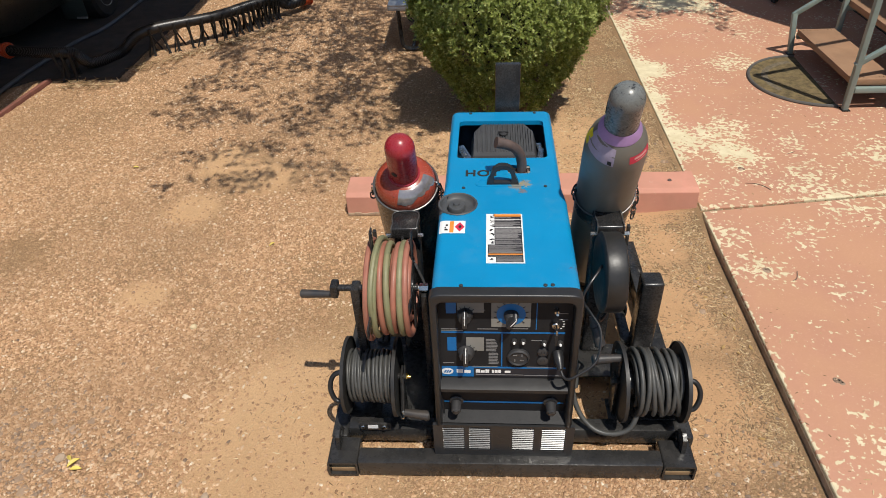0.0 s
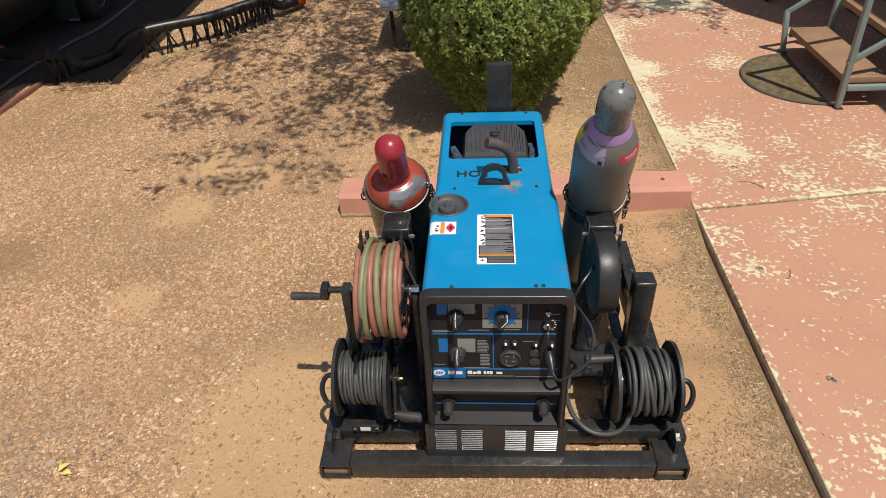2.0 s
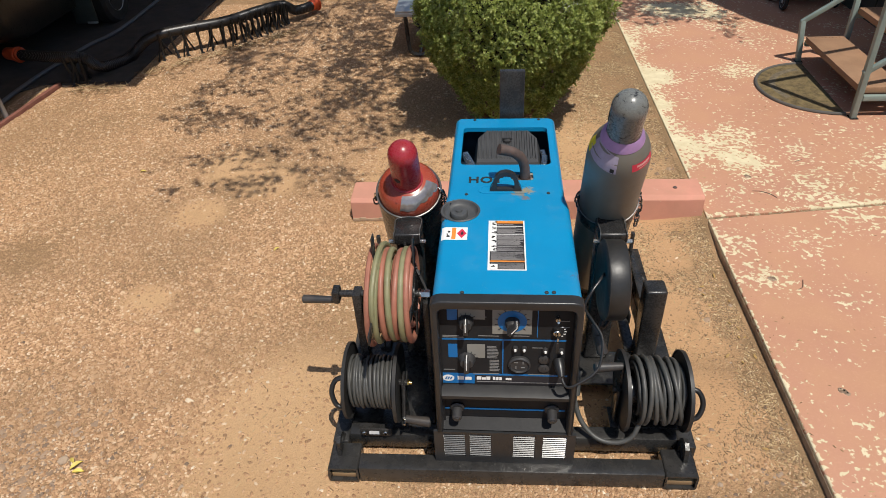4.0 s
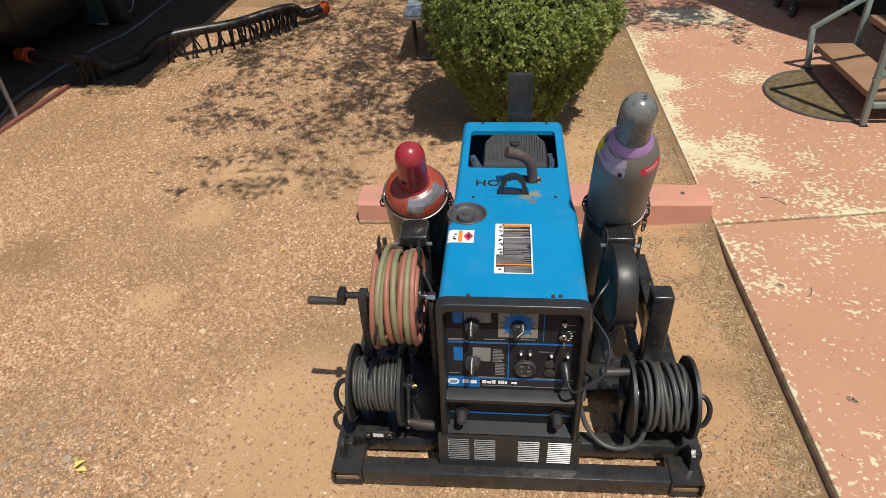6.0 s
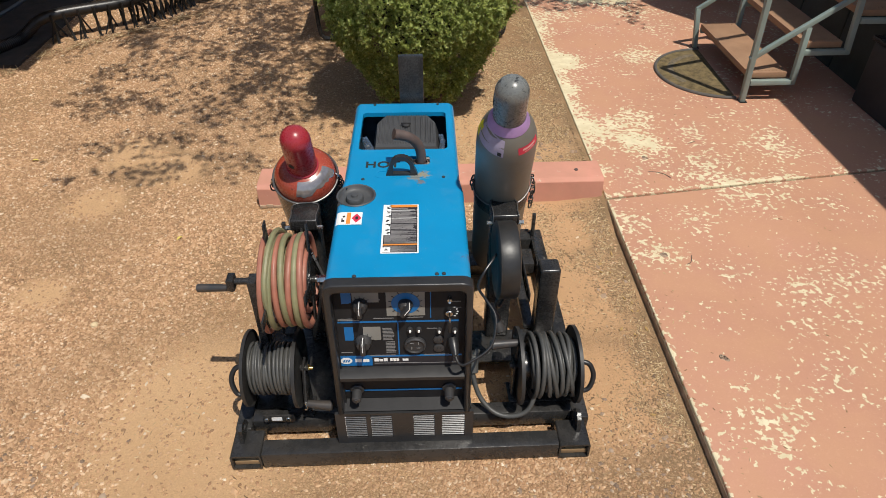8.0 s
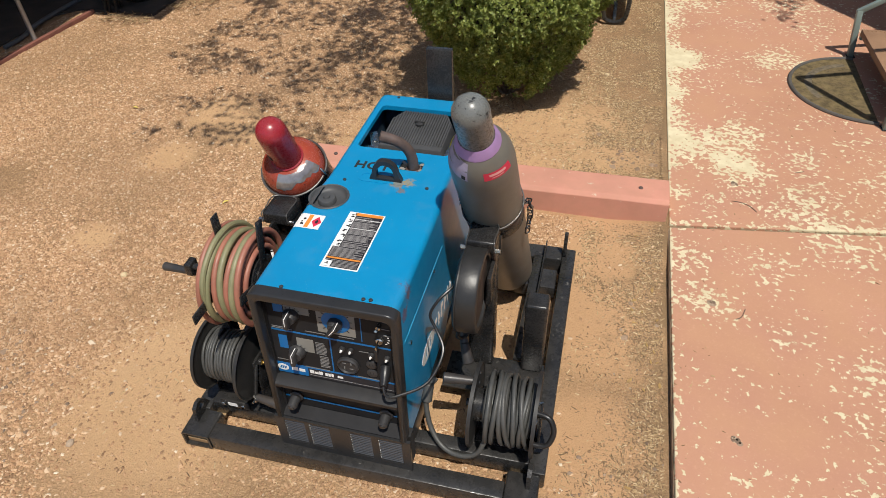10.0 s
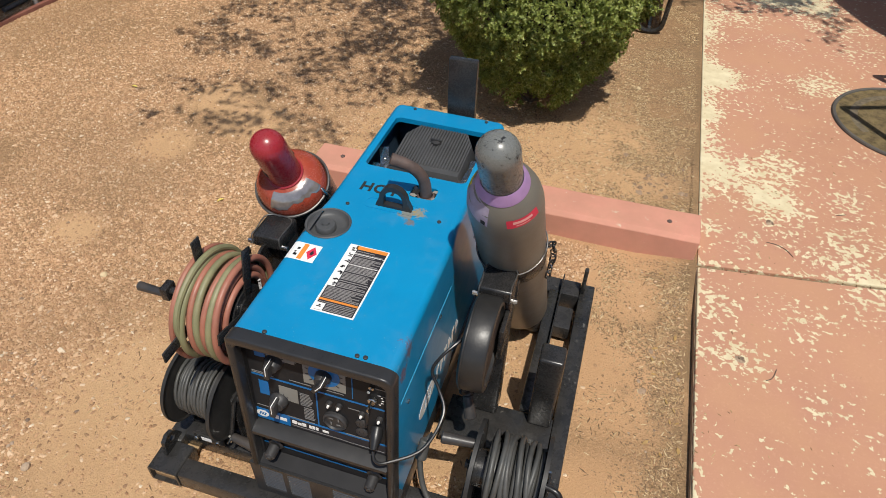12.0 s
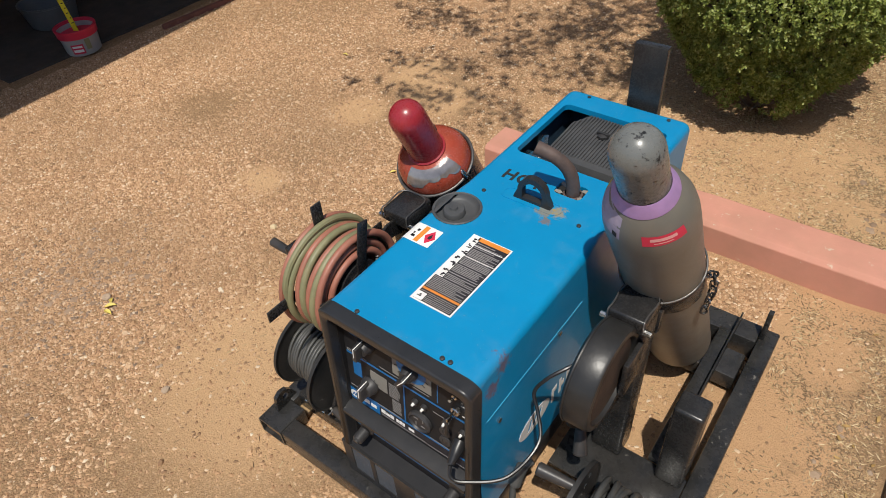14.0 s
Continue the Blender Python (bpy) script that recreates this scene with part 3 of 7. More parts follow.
gx, gy = spread(-4.2, 1.1, 0.035, 120), spread(-0.9, 5.6, 0.035, 160)
gv = [(x, y, ground_height(x, y)) for y in gy for x in gx]
nx = len(gx)
gf = [(j * nx + i, j * nx + i + 1, (j + 1) * nx + i + 1, (j + 1) * nx + i) for j in range(len(gy) - 1) for i in range(nx - 1)]
ground = raw("ground", gv, gf, MAT["ground"])
for p in ground.data.polygons:
    p.use_smooth = True
tagged(ground, "sandy tan gravel yard with bare dusty patches", "ground", kind="structure")

# paved patio: slabs with an open joint, a crack-dark gap along the soil
pavement = new("pavement")
tagged(pavement, "pink painted concrete patio with paint peeling to cream", "pavement", kind="structure")
SKEW = 0.135


def slab(y0, y1, s0, s1):
    bm = B()
    x0, x1 = 1.068, 9.0
    g = [bm.verts.new((x, y + s * (x - x0), z)) for z in (-0.09, 0.03) for x, y, s in ((x0, y0, s0), (x1, y0, s0), (x1, y1, s1), (x0, y1, s1))]
    for f in ((0, 3, 2, 1), (4, 5, 6, 7), (0, 1, 5, 4), (1, 2, 6, 5), (2, 3, 7, 6), (3, 0, 4, 7)):
        bm.faces.new([g[i] for i in f])
    bmesh.ops.bevel(bm, geom=bm.edges[:], offset=0.006, segments=2, affect="EDGES", profile=0.5)
    return part("slab", bm, MAT["paving"], pavement, "pink painted concrete slab with peeling paint", smooth=False)


slab(-3.0, 1.458, 0, SKEW)
slab(1.478, 9.5, SKEW, 0.0)
bm = B()
box(bm, 1.0650, 1.0676, -3.0, 1.46, -0.09, 0.016, 0.0008)
kerb = part("kerb", bm, MAT["kerbside"], pavement, "bare concrete slab edge")
bm = B()
rng = random.Random(5)
for i in range(70):
    x = 1.1 + i * 0.028
    y = 1.468 + SKEW * (x - 1.068)
    box(bm, x - 0.017, x + 0.017, y - 0.0095 + 0.004 * rng.random(), y + 0.0095 - 0.003 * rng.random(), 0.004, 0.010 + 0.014 * rng.random())
joint = part("joint_filler", bm, MAT["filler"], pavement, "crumbling soil-filled slab joint")
# dark spots stuck on the slab
for x, y in ((1.228, 0.982), (1.269, 0.322), (1.390, 1.872)):
    bm = B()
    for k in range(9):
        a, r = rng.random() * 6.28, 0.016 * rng.random()
        lathe(bm, [(0.006 + 0.008 * rng.random(), 0), (0.004, 0.004)], pose(x + r * math.cos(a), y + r * math.sin(a), 0.030), 7)
    tagged(part("tar_spot", bm, MAT["greystone"]), "dark grey tar spot stuck on the patio", "tar spot", "tar spots on the patio")

for line in ([(1.365, 1.720), (1.41, 1.716), (1.45, 1.690), (1.474, 1.652)], [(1.319, 0.908), (1.342, 0.925), (1.360, 0.972)], [(1.70, 2.03), (1.745, 2.05)]):
    bm = B()
    tube(bm, smooth_path([(x, y, 0.0325) for x, y in line], 5), 0.0016, 6)
    tagged(part("twig", bm, MAT["bark"]), "thin dry twig lying on the patio", "twig", "twigs on the patio")

# asphalt pad of the neighbouring bay, outlined along the carport's shade to deepen it
bm = B()
plate(bm, [(-9.0, 0.70), (-3.84, 0.70), (-3.74, 3.27), (-3.60, 3.42), (-2.93, 3.43), (-2.90, 12.0), (-9.0, 12.0)], (), 0.05, Matrix.Translation((0, 0, -0.038)))
tagged(part("asphalt_pad", bm, MAT["asphalt"], smooth=False), "dark asphalt pad cut to the carport's shade, deepening it by colour", "road", kind="structure")

# edging timber along the neighbouring bay
bm = B()
a0, a1 = Vector((-3.604, 1.70, 0)), Vector((-3.470, 3.40, 0))
dirv = (a1 - a0).normalized()
box(bm, -0.018, 0.018, 0, (a1 - a0).length, -0.03, 0.026, 0.006, Matrix.Translation(a0) @ Matrix.Rotation(-math.atan2(dirv.x, dirv.y), 4, "Z"))
tagged(part("edging_timber", bm, MAT["timber"]), "reddish brown landscape timber laid along the gravel edge", "edging", kind="structure")

# shade roof over the neighbouring bay, on thin posts
canopy = thing("carport", "white sheet carport roof on thin galvanised posts", "carport")
for xa, xb, y0, y1 in ((-2.845, -3.015, -1.20, 2.42), (-2.27, -2.27, 2.4205, 11.0)):
    bm = B()
    plate(bm, [(-7.6, y0), (xa, y0), (xb, y1), (-7.6, y1)], (), 0.06, Matrix.Translation((0, 0, 2.44)))
    part("roof_sheet", bm, MAT["roof"], canopy)
for x, y in ((-3.545, 2.80), (-7.4, -0.1), (-7.4, 5.5), (-7.4, 10.8)):
    bm = B()
    rod(bm, (x, y, -0.02), (x, y, 2.44), 0.017, seg=14)
    part("post", bm, MAT["galv"], canopy)

# unseen screens added round the bay to keep sky light out and deepen its shade
screen = new("wall_west")
tagged(screen, "added unseen dark screen keeping sky light out of the carport bay", "wall", kind="structure")
for x0, x1, y0, y1 in ((-7.66, -7.60, -0.4, 11.0), (-7.60, -2.3, 11.0, 11.06), (-7.60, -3.95, -0.46, -0.40)):
    bm = B()
    box(bm, x0, x1, y0, y1, -0.05, 2.435, 0.005)
    part("boarding", bm, MAT["skirting"], screen)

# the trailer on the other side, whose wall shades the patio
trailer = thing("trailer_home", "long trailer home with tan siding and dark green skirting", "trailer")
bm = B()
box(bm, 3.14, 6.2, -3.5, 12.0, 0.62, 2.66, 0.02)
part("wall", bm, MAT["tan"], trailer)
for k in range(26):
    bm = B()
    box(bm, 3.10, 3.13, -3.5 + k * 0.6, -2.915 + k * 0.6, -0.05, 0.615, 0.004)
    part("skirting_panel", bm, MAT["skirting"], trailer)
bm = B()
box(bm, 3.12, 6.3, -3.55, 12.05, 2.665, 2.72, 0.01)
part("roof", bm, MAT["roof"], trailer)
porch = thing("porch_roof", "white porch roof sheet beside the trailer", "roof")
bm = B()
plate(bm, [(3.118, 2.98), (2.80, 3.43), (2.62, 3.88), (2.41, 4.34), (2.22, 5.2), (2.10, 6.2), (2.0, 11.0), (3.118, 11.0)], (), 0.05, Matrix.Translation((0, 0, 2.60)))
part("sheet", bm, MAT["roof"], porch)
for x, y in ((2.45, 6.6), (2.25, 10.7)):
    bm = B()
    box(bm, x - 0.04, x + 0.04, y - 0.04, y + 0.04, 0.03, 2.60, 0.004)
    part("post", bm, MAT["sage"], porch)

# wheel stop
bm = B()
L0, L1 = -0.785, 1.052
prof = [(1.497, -0.03), (1.503, 0.112), (1.522, 0.130), (1.684, 0.130), (1.703, 0.112), (1.712, -0.03)]
va = [bm.verts.new((L0 + 0.0 * z, y, z)) for y, z in prof]
vb = [bm.verts.new((L1, y + 0.008, z)) for y, z in prof]
for i in range(len(prof)):
    j = (i + 1) % len(prof)
    bm.faces.new((va[i], va[j], vb[j], vb[i]))
bm.faces.new(va[::-1])
bm.faces.new(vb)
bmesh.ops.subdivide_edges(bm, edges=[e for e in bm.edges if abs(e.verts[0].co.x - e.verts[1].co.x) > 1], cuts=40)
bmesh.ops.bevel(bm, geom=[e for e in bm.edges if e.calc_face_angle(0) > 0.3], offset=0.0025, segments=1, affect="EDGES", profile=0.5)
for v in bm.verts:
    n = noise.noise(v.co * 9.0) * 0.0015
    v.co += Vector((0, n, n))
wheel_stop = thing("wheel_stop", "pink painted concrete wheel stop lying on the gravel", "wheel stop")
part("block", bm, MAT["stop"], wheel_stop, smooth=False)
bm = B()
for k in range(9):
    x0 = -0.783 + k * 0.036
    box(bm, x0, x0 + 0.0352, 1.4945, 1.50, 0.0, 0.018 + 0.004 * math.sin(k * 2.1), 0.001)
part("worn_foot", bm, MAT["kerbside"], wheel_stop, "bare pale concrete along the worn foot")
for x in (0.917, -0.65):
    bm = B()
    lathe(bm, [(0.011, 0.0), (0.011, 0.004), (0.007, 0.008)], pose(x, 1.603, 0.129), 10)
    part("anchor_pin", bm, MAT["rust"], wheel_stop, "rusty steel anchor pin head")


# ---- loose stones, litter ----
def scatter(name, count, seed, area, size, flat, density, material, label, kind="stuff", long=1.0, power=1.7, rise=0.25, level=None, fine=False):
    """Many small irregular lumps in one mesh, lying on the ground."""
    r = np.random.RandomState(seed)
    x0, x1, y0, y1 = area
    px, py = [], []
    while len(px) < count:
        x, y = r.uniform(x0, x1), r.uniform(y0, y1)
        if r.rand() < density(x, y):
            px.append(x), py.append(y)
    if fine:
        base = np.array([(1, 0, 0), (0.25, 0.95, 0), (-0.85, 0.5, 0), (-0.75, -0.6, 0), (0.4, -0.9, 0), (0.05, 0.0, 0.85)], float)
        faces0 = np.array([(0, 1, 5), (1, 2, 5), (2, 3, 5), (3, 4, 5), (4, 0, 5)])
    else:
        base = np.array([(1, 0, 0), (0.25, 0.95, 0), (-0.85, 0.5, 0), (-0.75, -0.6, 0), (0.4, -0.9, 0), (0.5, 0.1, 0.8), (-0.3, 0.45, 0.9), (-0.25, -0.5, 0.75)], float)
        faces0 = np.array([(0, 1, 5), (1, 6, 5), (1, 2, 6), (2, 3, 6), (3, 7, 6), (3, 4, 7), (4, 5, 7), (4, 0, 5), (5, 6, 7)])
    nv = len(base)
    n = len(px)
    base[:5, 2] = -0.2
    v = np.repeat(base[None], n, 0) * (1 + r.uniform(-0.3, 0.3, (n, nv, 3)))
    s = size[0] + (size[1] - size[0]) * r.rand(n) ** power
    v[:, :, 0] *= (s * long * r.uniform(0.75, 1.35, n))[:, None]
    v[:, :, 1] *= s[:, None]
    v[:, :, 2] *= (s * flat * r.uniform(0.6, 1.4, n))[:, None]
    a = r.uniform(0, 6.283, n)
    c, sn = np.cos(a)[:, None], np.sin(a)[:, None]
    x, y = v[:, :, 0] * c - v[:, :, 1] * sn, v[:, :, 0] * sn + v[:, :, 1] * c
    z0 = np.array([ground_height(x_, y_) if level is None else level for x_, y_ in zip(px, py)])
    v = np.stack([x + np.array(px)[:, None], y + np.array(py)[:, None], v[:, :, 2] + z0[:, None] + (s * flat * rise)[:, None]], -1)
    f = (faces0[None] + nv * np.arange(n)[:, None, None]).reshape(-1, 3)
    ob = raw(name, v.reshape(-1, 3).tolist(), f.tolist(), material)
    return tagged(ob, label, name.replace("_", " "), kind=kind)


def blocked(x, y):
    if y > 0.68 and x < -3.72 + 0.02 * (y - 0.7) or y > 3.5 and x < -2.95:
        return True
    return x > 1.04 or (-0.79 < x and 1.48 < y < 1.72)


def gravel_density(x, y):
    if blocked(x, y):
        return 0
    n = noise.noise((x * 0.8, y * 0.8, 0)) * 0.5 + noise.noise((x * 2.3, y * 2.3, 3)) * 0.4
    d = 0.60 + 1.25 * n if x > -0.95 else 0.66 + 0.95 * n
    for cx, cy, w_ in ((-1.66, 0.85, 0.012), (-1.65, 2.1, 0.03), (-1.37, 1.92, 0.03), (-1.68, 1.58, 0.02), (-2.5, 1.2, 0.02)):
        d -= 0.75 * math.exp(-((x - cx) ** 2 / (2 * w_) + (y - cy) ** 2 / w_))
    d -= 0.75 * math.exp(-((x + 0.72) ** 2 / 0.13 + (y - 0.25) ** 2 / 0.6))
    d -= 1.3 * math.exp(-((x - 0.74) ** 2 / 0.035 + (y - 0.75) ** 2 / 0.40))
    if x > -0.75 and y > 1.7:
        d *= 0.30 if x < 0.0 else 0.12
    if x > 0.62:
        d *= 0.03 if y > 0.05 else 0.25
    if abs(x) < 0.62 and 0.02 < y < 1.2:
        d = 0.35 if y < 0.2 else 0.04
    fade = min(1.0, max(0.0, (y + 0.95) / 0.5))
    return max(0.012 if x > 0.62 else 0.06, min(1.0, d)) * fade


def far_gravel(x, y):
    return gravel_density(x, y) * min(1.0, max(0.0, (y - 1.3) / 0.9))


def near_gravel(x, y):
    return gravel_density(x, y) * min(1.0, max(0.0, (2.2 - y) / 0.9))


scatter("gravel", 130000, 11, (-3.8, 1.05, 1.3, 5.4), (0.0022, 0.0080), 0.85, far_gravel, MAT["gravel"], "fine tan and pinkish gravel over the sandy yard", long=1.4, power=2.0, fine=True)
scatter("gravel", 180000, 12, (-3.8, 1.05, -0.95, 2.2), (0.0018, 0.0076), 0.85, near_gravel, MAT["gravel"], "fine tan grit over the sandy yard", long=1.35, fine=True)


def coarse_density(x, y):
    return gravel_density(x, y) * (0.25 + 0.75 * (x < -1.0)) * (0.4 + 0.6 * (noise.noise((x * 1.7, y * 1.7, 21)) > 0))


scatter("coarse_gravel", 2600, 18, (-3.6, 0.6, -0.9, 3.2), (0.0055, 0.0135), 0.60, coarse_density, MAT["gravel"], "larger tan and pinkish stones among the gravel", long=1.35, power=2.4)


def corner_density(x, y):
    if blocked(x, y):
        return 0
    a = math.exp(-((x + 1.75) ** 2 / 0.12 + (y + 0.10) ** 2 / 0.10))
    b = math.exp(-((x - 0.78) ** 2 / 0.08 + (y + 0.20) ** 2 / 0.05))
    return min(1.0, 0.0008 + a + b * 0.30 + 0.03 * math.exp(-((x - 0.95) ** 2 / 0.006)))


scatter("grey_pebbles", 1500, 13, (-3.6, 1.04, -0.7, 3.0), (0.0035, 0.0105), 0.42, corner_density, MAT["greystone"], "dark grey and brown pebbles mixed into the gravel")


def crumb_density(x, y):
    if blocked(x, y):
        return 0
    n = 0.5 + 0.9 * noise.noise((x * 5, y * 5, 2)) + 0.4 * noise.noise((x * 14, y * 14, 6))
    return max(0.0, min(1.0, (x - 0.74) / 0.24)) * max(0.05, min(1.0, n)) + 0.10 * (y > 1.73) * (x > 0.8) * max(0.0, n)


def litter_density(x, y):
    if blocked(x, y):
        return 0
    d = 0.03 + 0.06 * (x > 0.68) + 0.9 * math.exp(-((x - 0.99) ** 2 / 0.009)) * (0.35 + 0.65 * (noise.noise((x * 3, y * 2.2, 8)) > -0.1))
    if y > 1.7 and x > 0.3:
        d += 0.10 + 0.5 * max(0.0, (x - 0.5) / 0.5)
    d += 0.5 * math.exp(-((y - 1.44) ** 2 / 0.004)) * (x > 0.6)
    d += 0.35 * math.exp(-((x - 0.1) ** 2 / 0.8 + (y - 2.7) ** 2 / 0.3))
    d += 0.45 * math.exp(-((y - 2.15) ** 2 / 0.02 + (x - 0.35) ** 2 / 0.2)) + 0.25 * (y > 1.72 and x > 0.5) + 0.2 * (0.66 < x and y > 0.9)
    clump = 0.45 + 1.9 * noise.noise((x * 4.2, y * 4.2, 12)) + 0.8 * noise.noise((x * 13, y * 13, 5))
    return min(1, d) * min(1.0, max(0.06, clump))


scatter("dry_litter", 38000, 14, (-1.2, 1.045, -0.7, 4.4), (0.0010, 0.0028), 0.9, litter_density, MAT["litter"], "dry twigs, straw and leaf scraps on the soil", long=5.0, fine=True)
scatter("dry_litter", 17000, 15, (0.62, 1.045, -0.7, 3.9), (0.0012, 0.0034), 0.6, litter_density, MAT["humus"], "dark crumbly leaf mould and bark scraps on the soil", long=2.2, fine=True)


def slab_density(x, y):
    return 0 if blocked(x, y) else math.exp(-((x + 1.74) ** 2 / 0.035 + (y + 0.02) ** 2 / 0.03)) + 0.5 * math.exp(-((x - 0.86) ** 2 / 0.02 + (y - 2.05) ** 2 / 0.02)) + 0.12 * math.exp(-((x - 0.92) ** 2 / 0.006 + (y - 0.75) ** 2 / 0.02))


scatter("flat_stones", 110, 17, (-2.3, 1.03, -0.5, 2.4), (0.008, 0.022), 0.25, slab_density, MAT["slate"], "flat purplish grey stone chips pressed into the soil")
scatter("soil_crumbs", 13000, 19, (0.66, 1.045, -0.8, 3.6), (0.0010, 0.0038), 0.75, crumb_density, MAT["crumb"], "brown soil crumbs and bark dust along the patio", long=1.4, fine=True)

def patio_litter(x, y):
    return 0.12 + 0.9 * math.exp(-(x - 1.07) / 0.05) + 0.5 * math.exp(-((y - 1.468 - SKEW * (x - 1.068)) ** 2 / 0.001))


scatter("patio_litter", 420, 16, (1.075, 2.7, -0.6, 3.6), (0.0012, 0.0034), 0.5, patio_litter, MAT["litter"], "dry twigs, crumbs and grit strewn over the patio", long=3.0, level=0.0305)

# single stones and leaves that stand out
for (x, y, s), mat_, lab in (((-1.343, 0.648, 0.016), "white", "pale angular stone on the gravel"), ((-1.60, -0.03, 0.018), "greystone", "grey stone lying on the gravel"), ((-1.02, -0.17, 0.015), "greystone", "dark grey stone lying on the gravel"),
                            ((0.70, 3.02, 0.014), "white", "pale stone on the soil"), ((-0.60, 2.02, 0.013), "white", "pale stone on the gravel")):
    bm = B()
    bmesh.ops.create_icosphere(bm, subdivisions=2, radius=s)
    for v in bm.verts:
        v.co *= 1 + 0.35 * noise.noise(v.co * 70 + Vector((x * 9, y * 9, 0)))
        v.co.z *= 0.7
    o = part("stone", bm, MAT["litter"] if mat_ == "white" else MAT["greystone"], smooth=False)
    o.location = (x, y, ground_height(x, y) + s * 0.3)
    tagged(o, lab, "stone", "stones on the gravel")
for x, y, s, a in ((-1.54, -0.05, 0.024, 0.9), (-1.52, -0.075, 0.022, 0.1), (-1.565, -0.03, 0.016, 2.4), (-1.137, 1.238, 0.018, 1.0), (-2.20, 2.05, 0.02, 0.0)):
    bm = B()
    vs = []
    for i in range(9):
        t = i / 8
        w = 0.42 * math.sin(math.pi * t) ** 0.8
        vs.append([bm.verts.new((s * (t * 2 - 1), s * w * k, s * (0.35 * math.sin(math.pi * t) + 0.25 * abs(k)))) for k in (-1, 0, 1)])
    for p_, q_ in zip(vs, vs[1:]):
        for k in (0, 1):
            bm.faces.new((p_[k], p_[k + 1], q_[k + 1], q_[k]))
    bmesh.ops.remove_doubles(bm, verts=bm.verts, dist=0.0002)
    o = part("fallen_leaf", bm, MAT["leafyellow"])
    o.location, o.rotation_euler = (x, y, ground_height(x, y) + 0.004), (0, 0, a)
    tagged(o, "small yellow fallen leaf, curled, on the gravel", "leaf", "fallen leaves on the gravel")
rl_ = random.Random(18)
for k in range(16):
    x, y, s = 0.90 + 0.145 * rl_.random(), -0.25 + 1.65 * rl_.random(), 0.008 + 0.008 * rl_.random()
    bm = B()
    plate(bm, [(-s, 0), (-0.4 * s, -0.35 * s), (0.5 * s, -0.3 * s), (s, 0.05 * s), (0.3 * s, 0.4 * s), (-0.5 * s, 0.3 * s)], (), 0.001, pose(0, 0, 0, rl_.uniform(-25, 25), rl_.uniform(-20, 20), rl_.uniform(0, 360)))
    o = part("dry_leaf", bm, MAT["leafdry"], smooth=False)
    o.location = (x, y, ground_height(x, y) + 0.006)
    tagged(o, "small dry brown leaf on the soil along the patio", "leaf", "dry leaves along the patio")


# ---- shrub, tree ----
def sprigs(points, normals, seed, size, per):
    """Leaf pairs in small rosettes at the given points, as vertex and face arrays."""
    r = np.random.RandomState(seed)
    n = len(points)
    P = np.repeat(np.asarray(points), per, 0)
    N = np.repeat(np.asarray(normals) + r.normal(0, 0.45, (n, 3)), per, 0) + r.normal(0, 0.18, (n * per, 3))
    N /= np.linalg.norm(N, axis=1)[:, None]
    T = np.cross(N, r.normal(0, 1, (n * per, 3)))
    T /= np.linalg.norm(T, axis=1)[:, None]
    s = size * r.uniform(0.6, 1.25, n * per)[:, None]
    # each leaf rises out of its twig end, with a bent mid line
    ax = N * 0.55 + np.cross(N, T) * 0.85
    ax /= np.linalg.norm(ax, axis=1)[:, None]
    base = P + r.normal(0, 0.0035, P.shape)
    w = T * s * 0.29
    lift_ = N * s * 0.09
    v = np.stack([base, base + ax * s * 0.55 + w + lift_, base + ax * s, base + ax * s * 0.55 - w + lift_], 1)
    f = (np.array([(0, 2, 1), (0, 3, 2)])[None] + 4 * np.arange(n * per)[:, None, None]).reshape(-1, 3)
    return v.reshape(-1, 3), f


shrub = thing("shrub", "dense rounded green shrub with small leaves on the gravel", "shrub", m=pose(0.09, 2.73, 0))
r = np.random.RandomState(3)
pts, nor = [], []


def shrub_radius(az, z):
    """The outline's radius at a height, uneven round about."""
    t = min(max(z / 1.18, 0), 1)
    prof_ = 0.225 + 0.361 * (t / 0.56) ** 0.88 if t < 0.56 else 0.586 * math.sqrt(max(0, 1 - ((t - 0.56) / 0.45) ** 2))
    bump_ = 0.13 * noise.noise((math.cos(az) * 2.2, math.sin(az) * 2.2, z * 3.0)) + 0.11 * noise.noise((math.cos(az) * 5, math.sin(az) * 5, z * 6)) + 0.07 * noise.noise((math.cos(az) * 11, math.sin(az) * 11, z * 13))
    back_ = 1 - 0.13 * max(0, math.cos(az - 0.9)) ** 2
    return prof_ * back_ * (1 + bump_)


while len(pts) < 25000:
    az, z = r.uniform(0, 6.283), 0.05 + 1.13 * r.rand() ** 0.8
    if z < 0.24 and noise.noise((math.cos(az) * 3.5, math.sin(az) * 3.5, z * 4 + 3)) + 1.6 * (z - 0.10) < r.uniform(-0.25, 0.15):
        continue
    rad = shrub_radius(az, z)
    if noise.noise((math.cos(az) * 4.5, math.sin(az) * 4.5, z * 5 + 9)) < -0.34 and r.rand() < 0.75:
        rad *= 0.86
    k = 1 - 0.22 * r.rand() ** 2.2 + 0.035 * r.normal()
    x, y = rad * k * math.cos(az), rad * k * math.sin(az)
    up = 0.75 + 0.9 * max(0, z - 0.55)
    nn = Vector((math.cos(az), math.sin(az), up)).normalized()
    pts.append((x, y, z)), nor.append(tuple(nn))
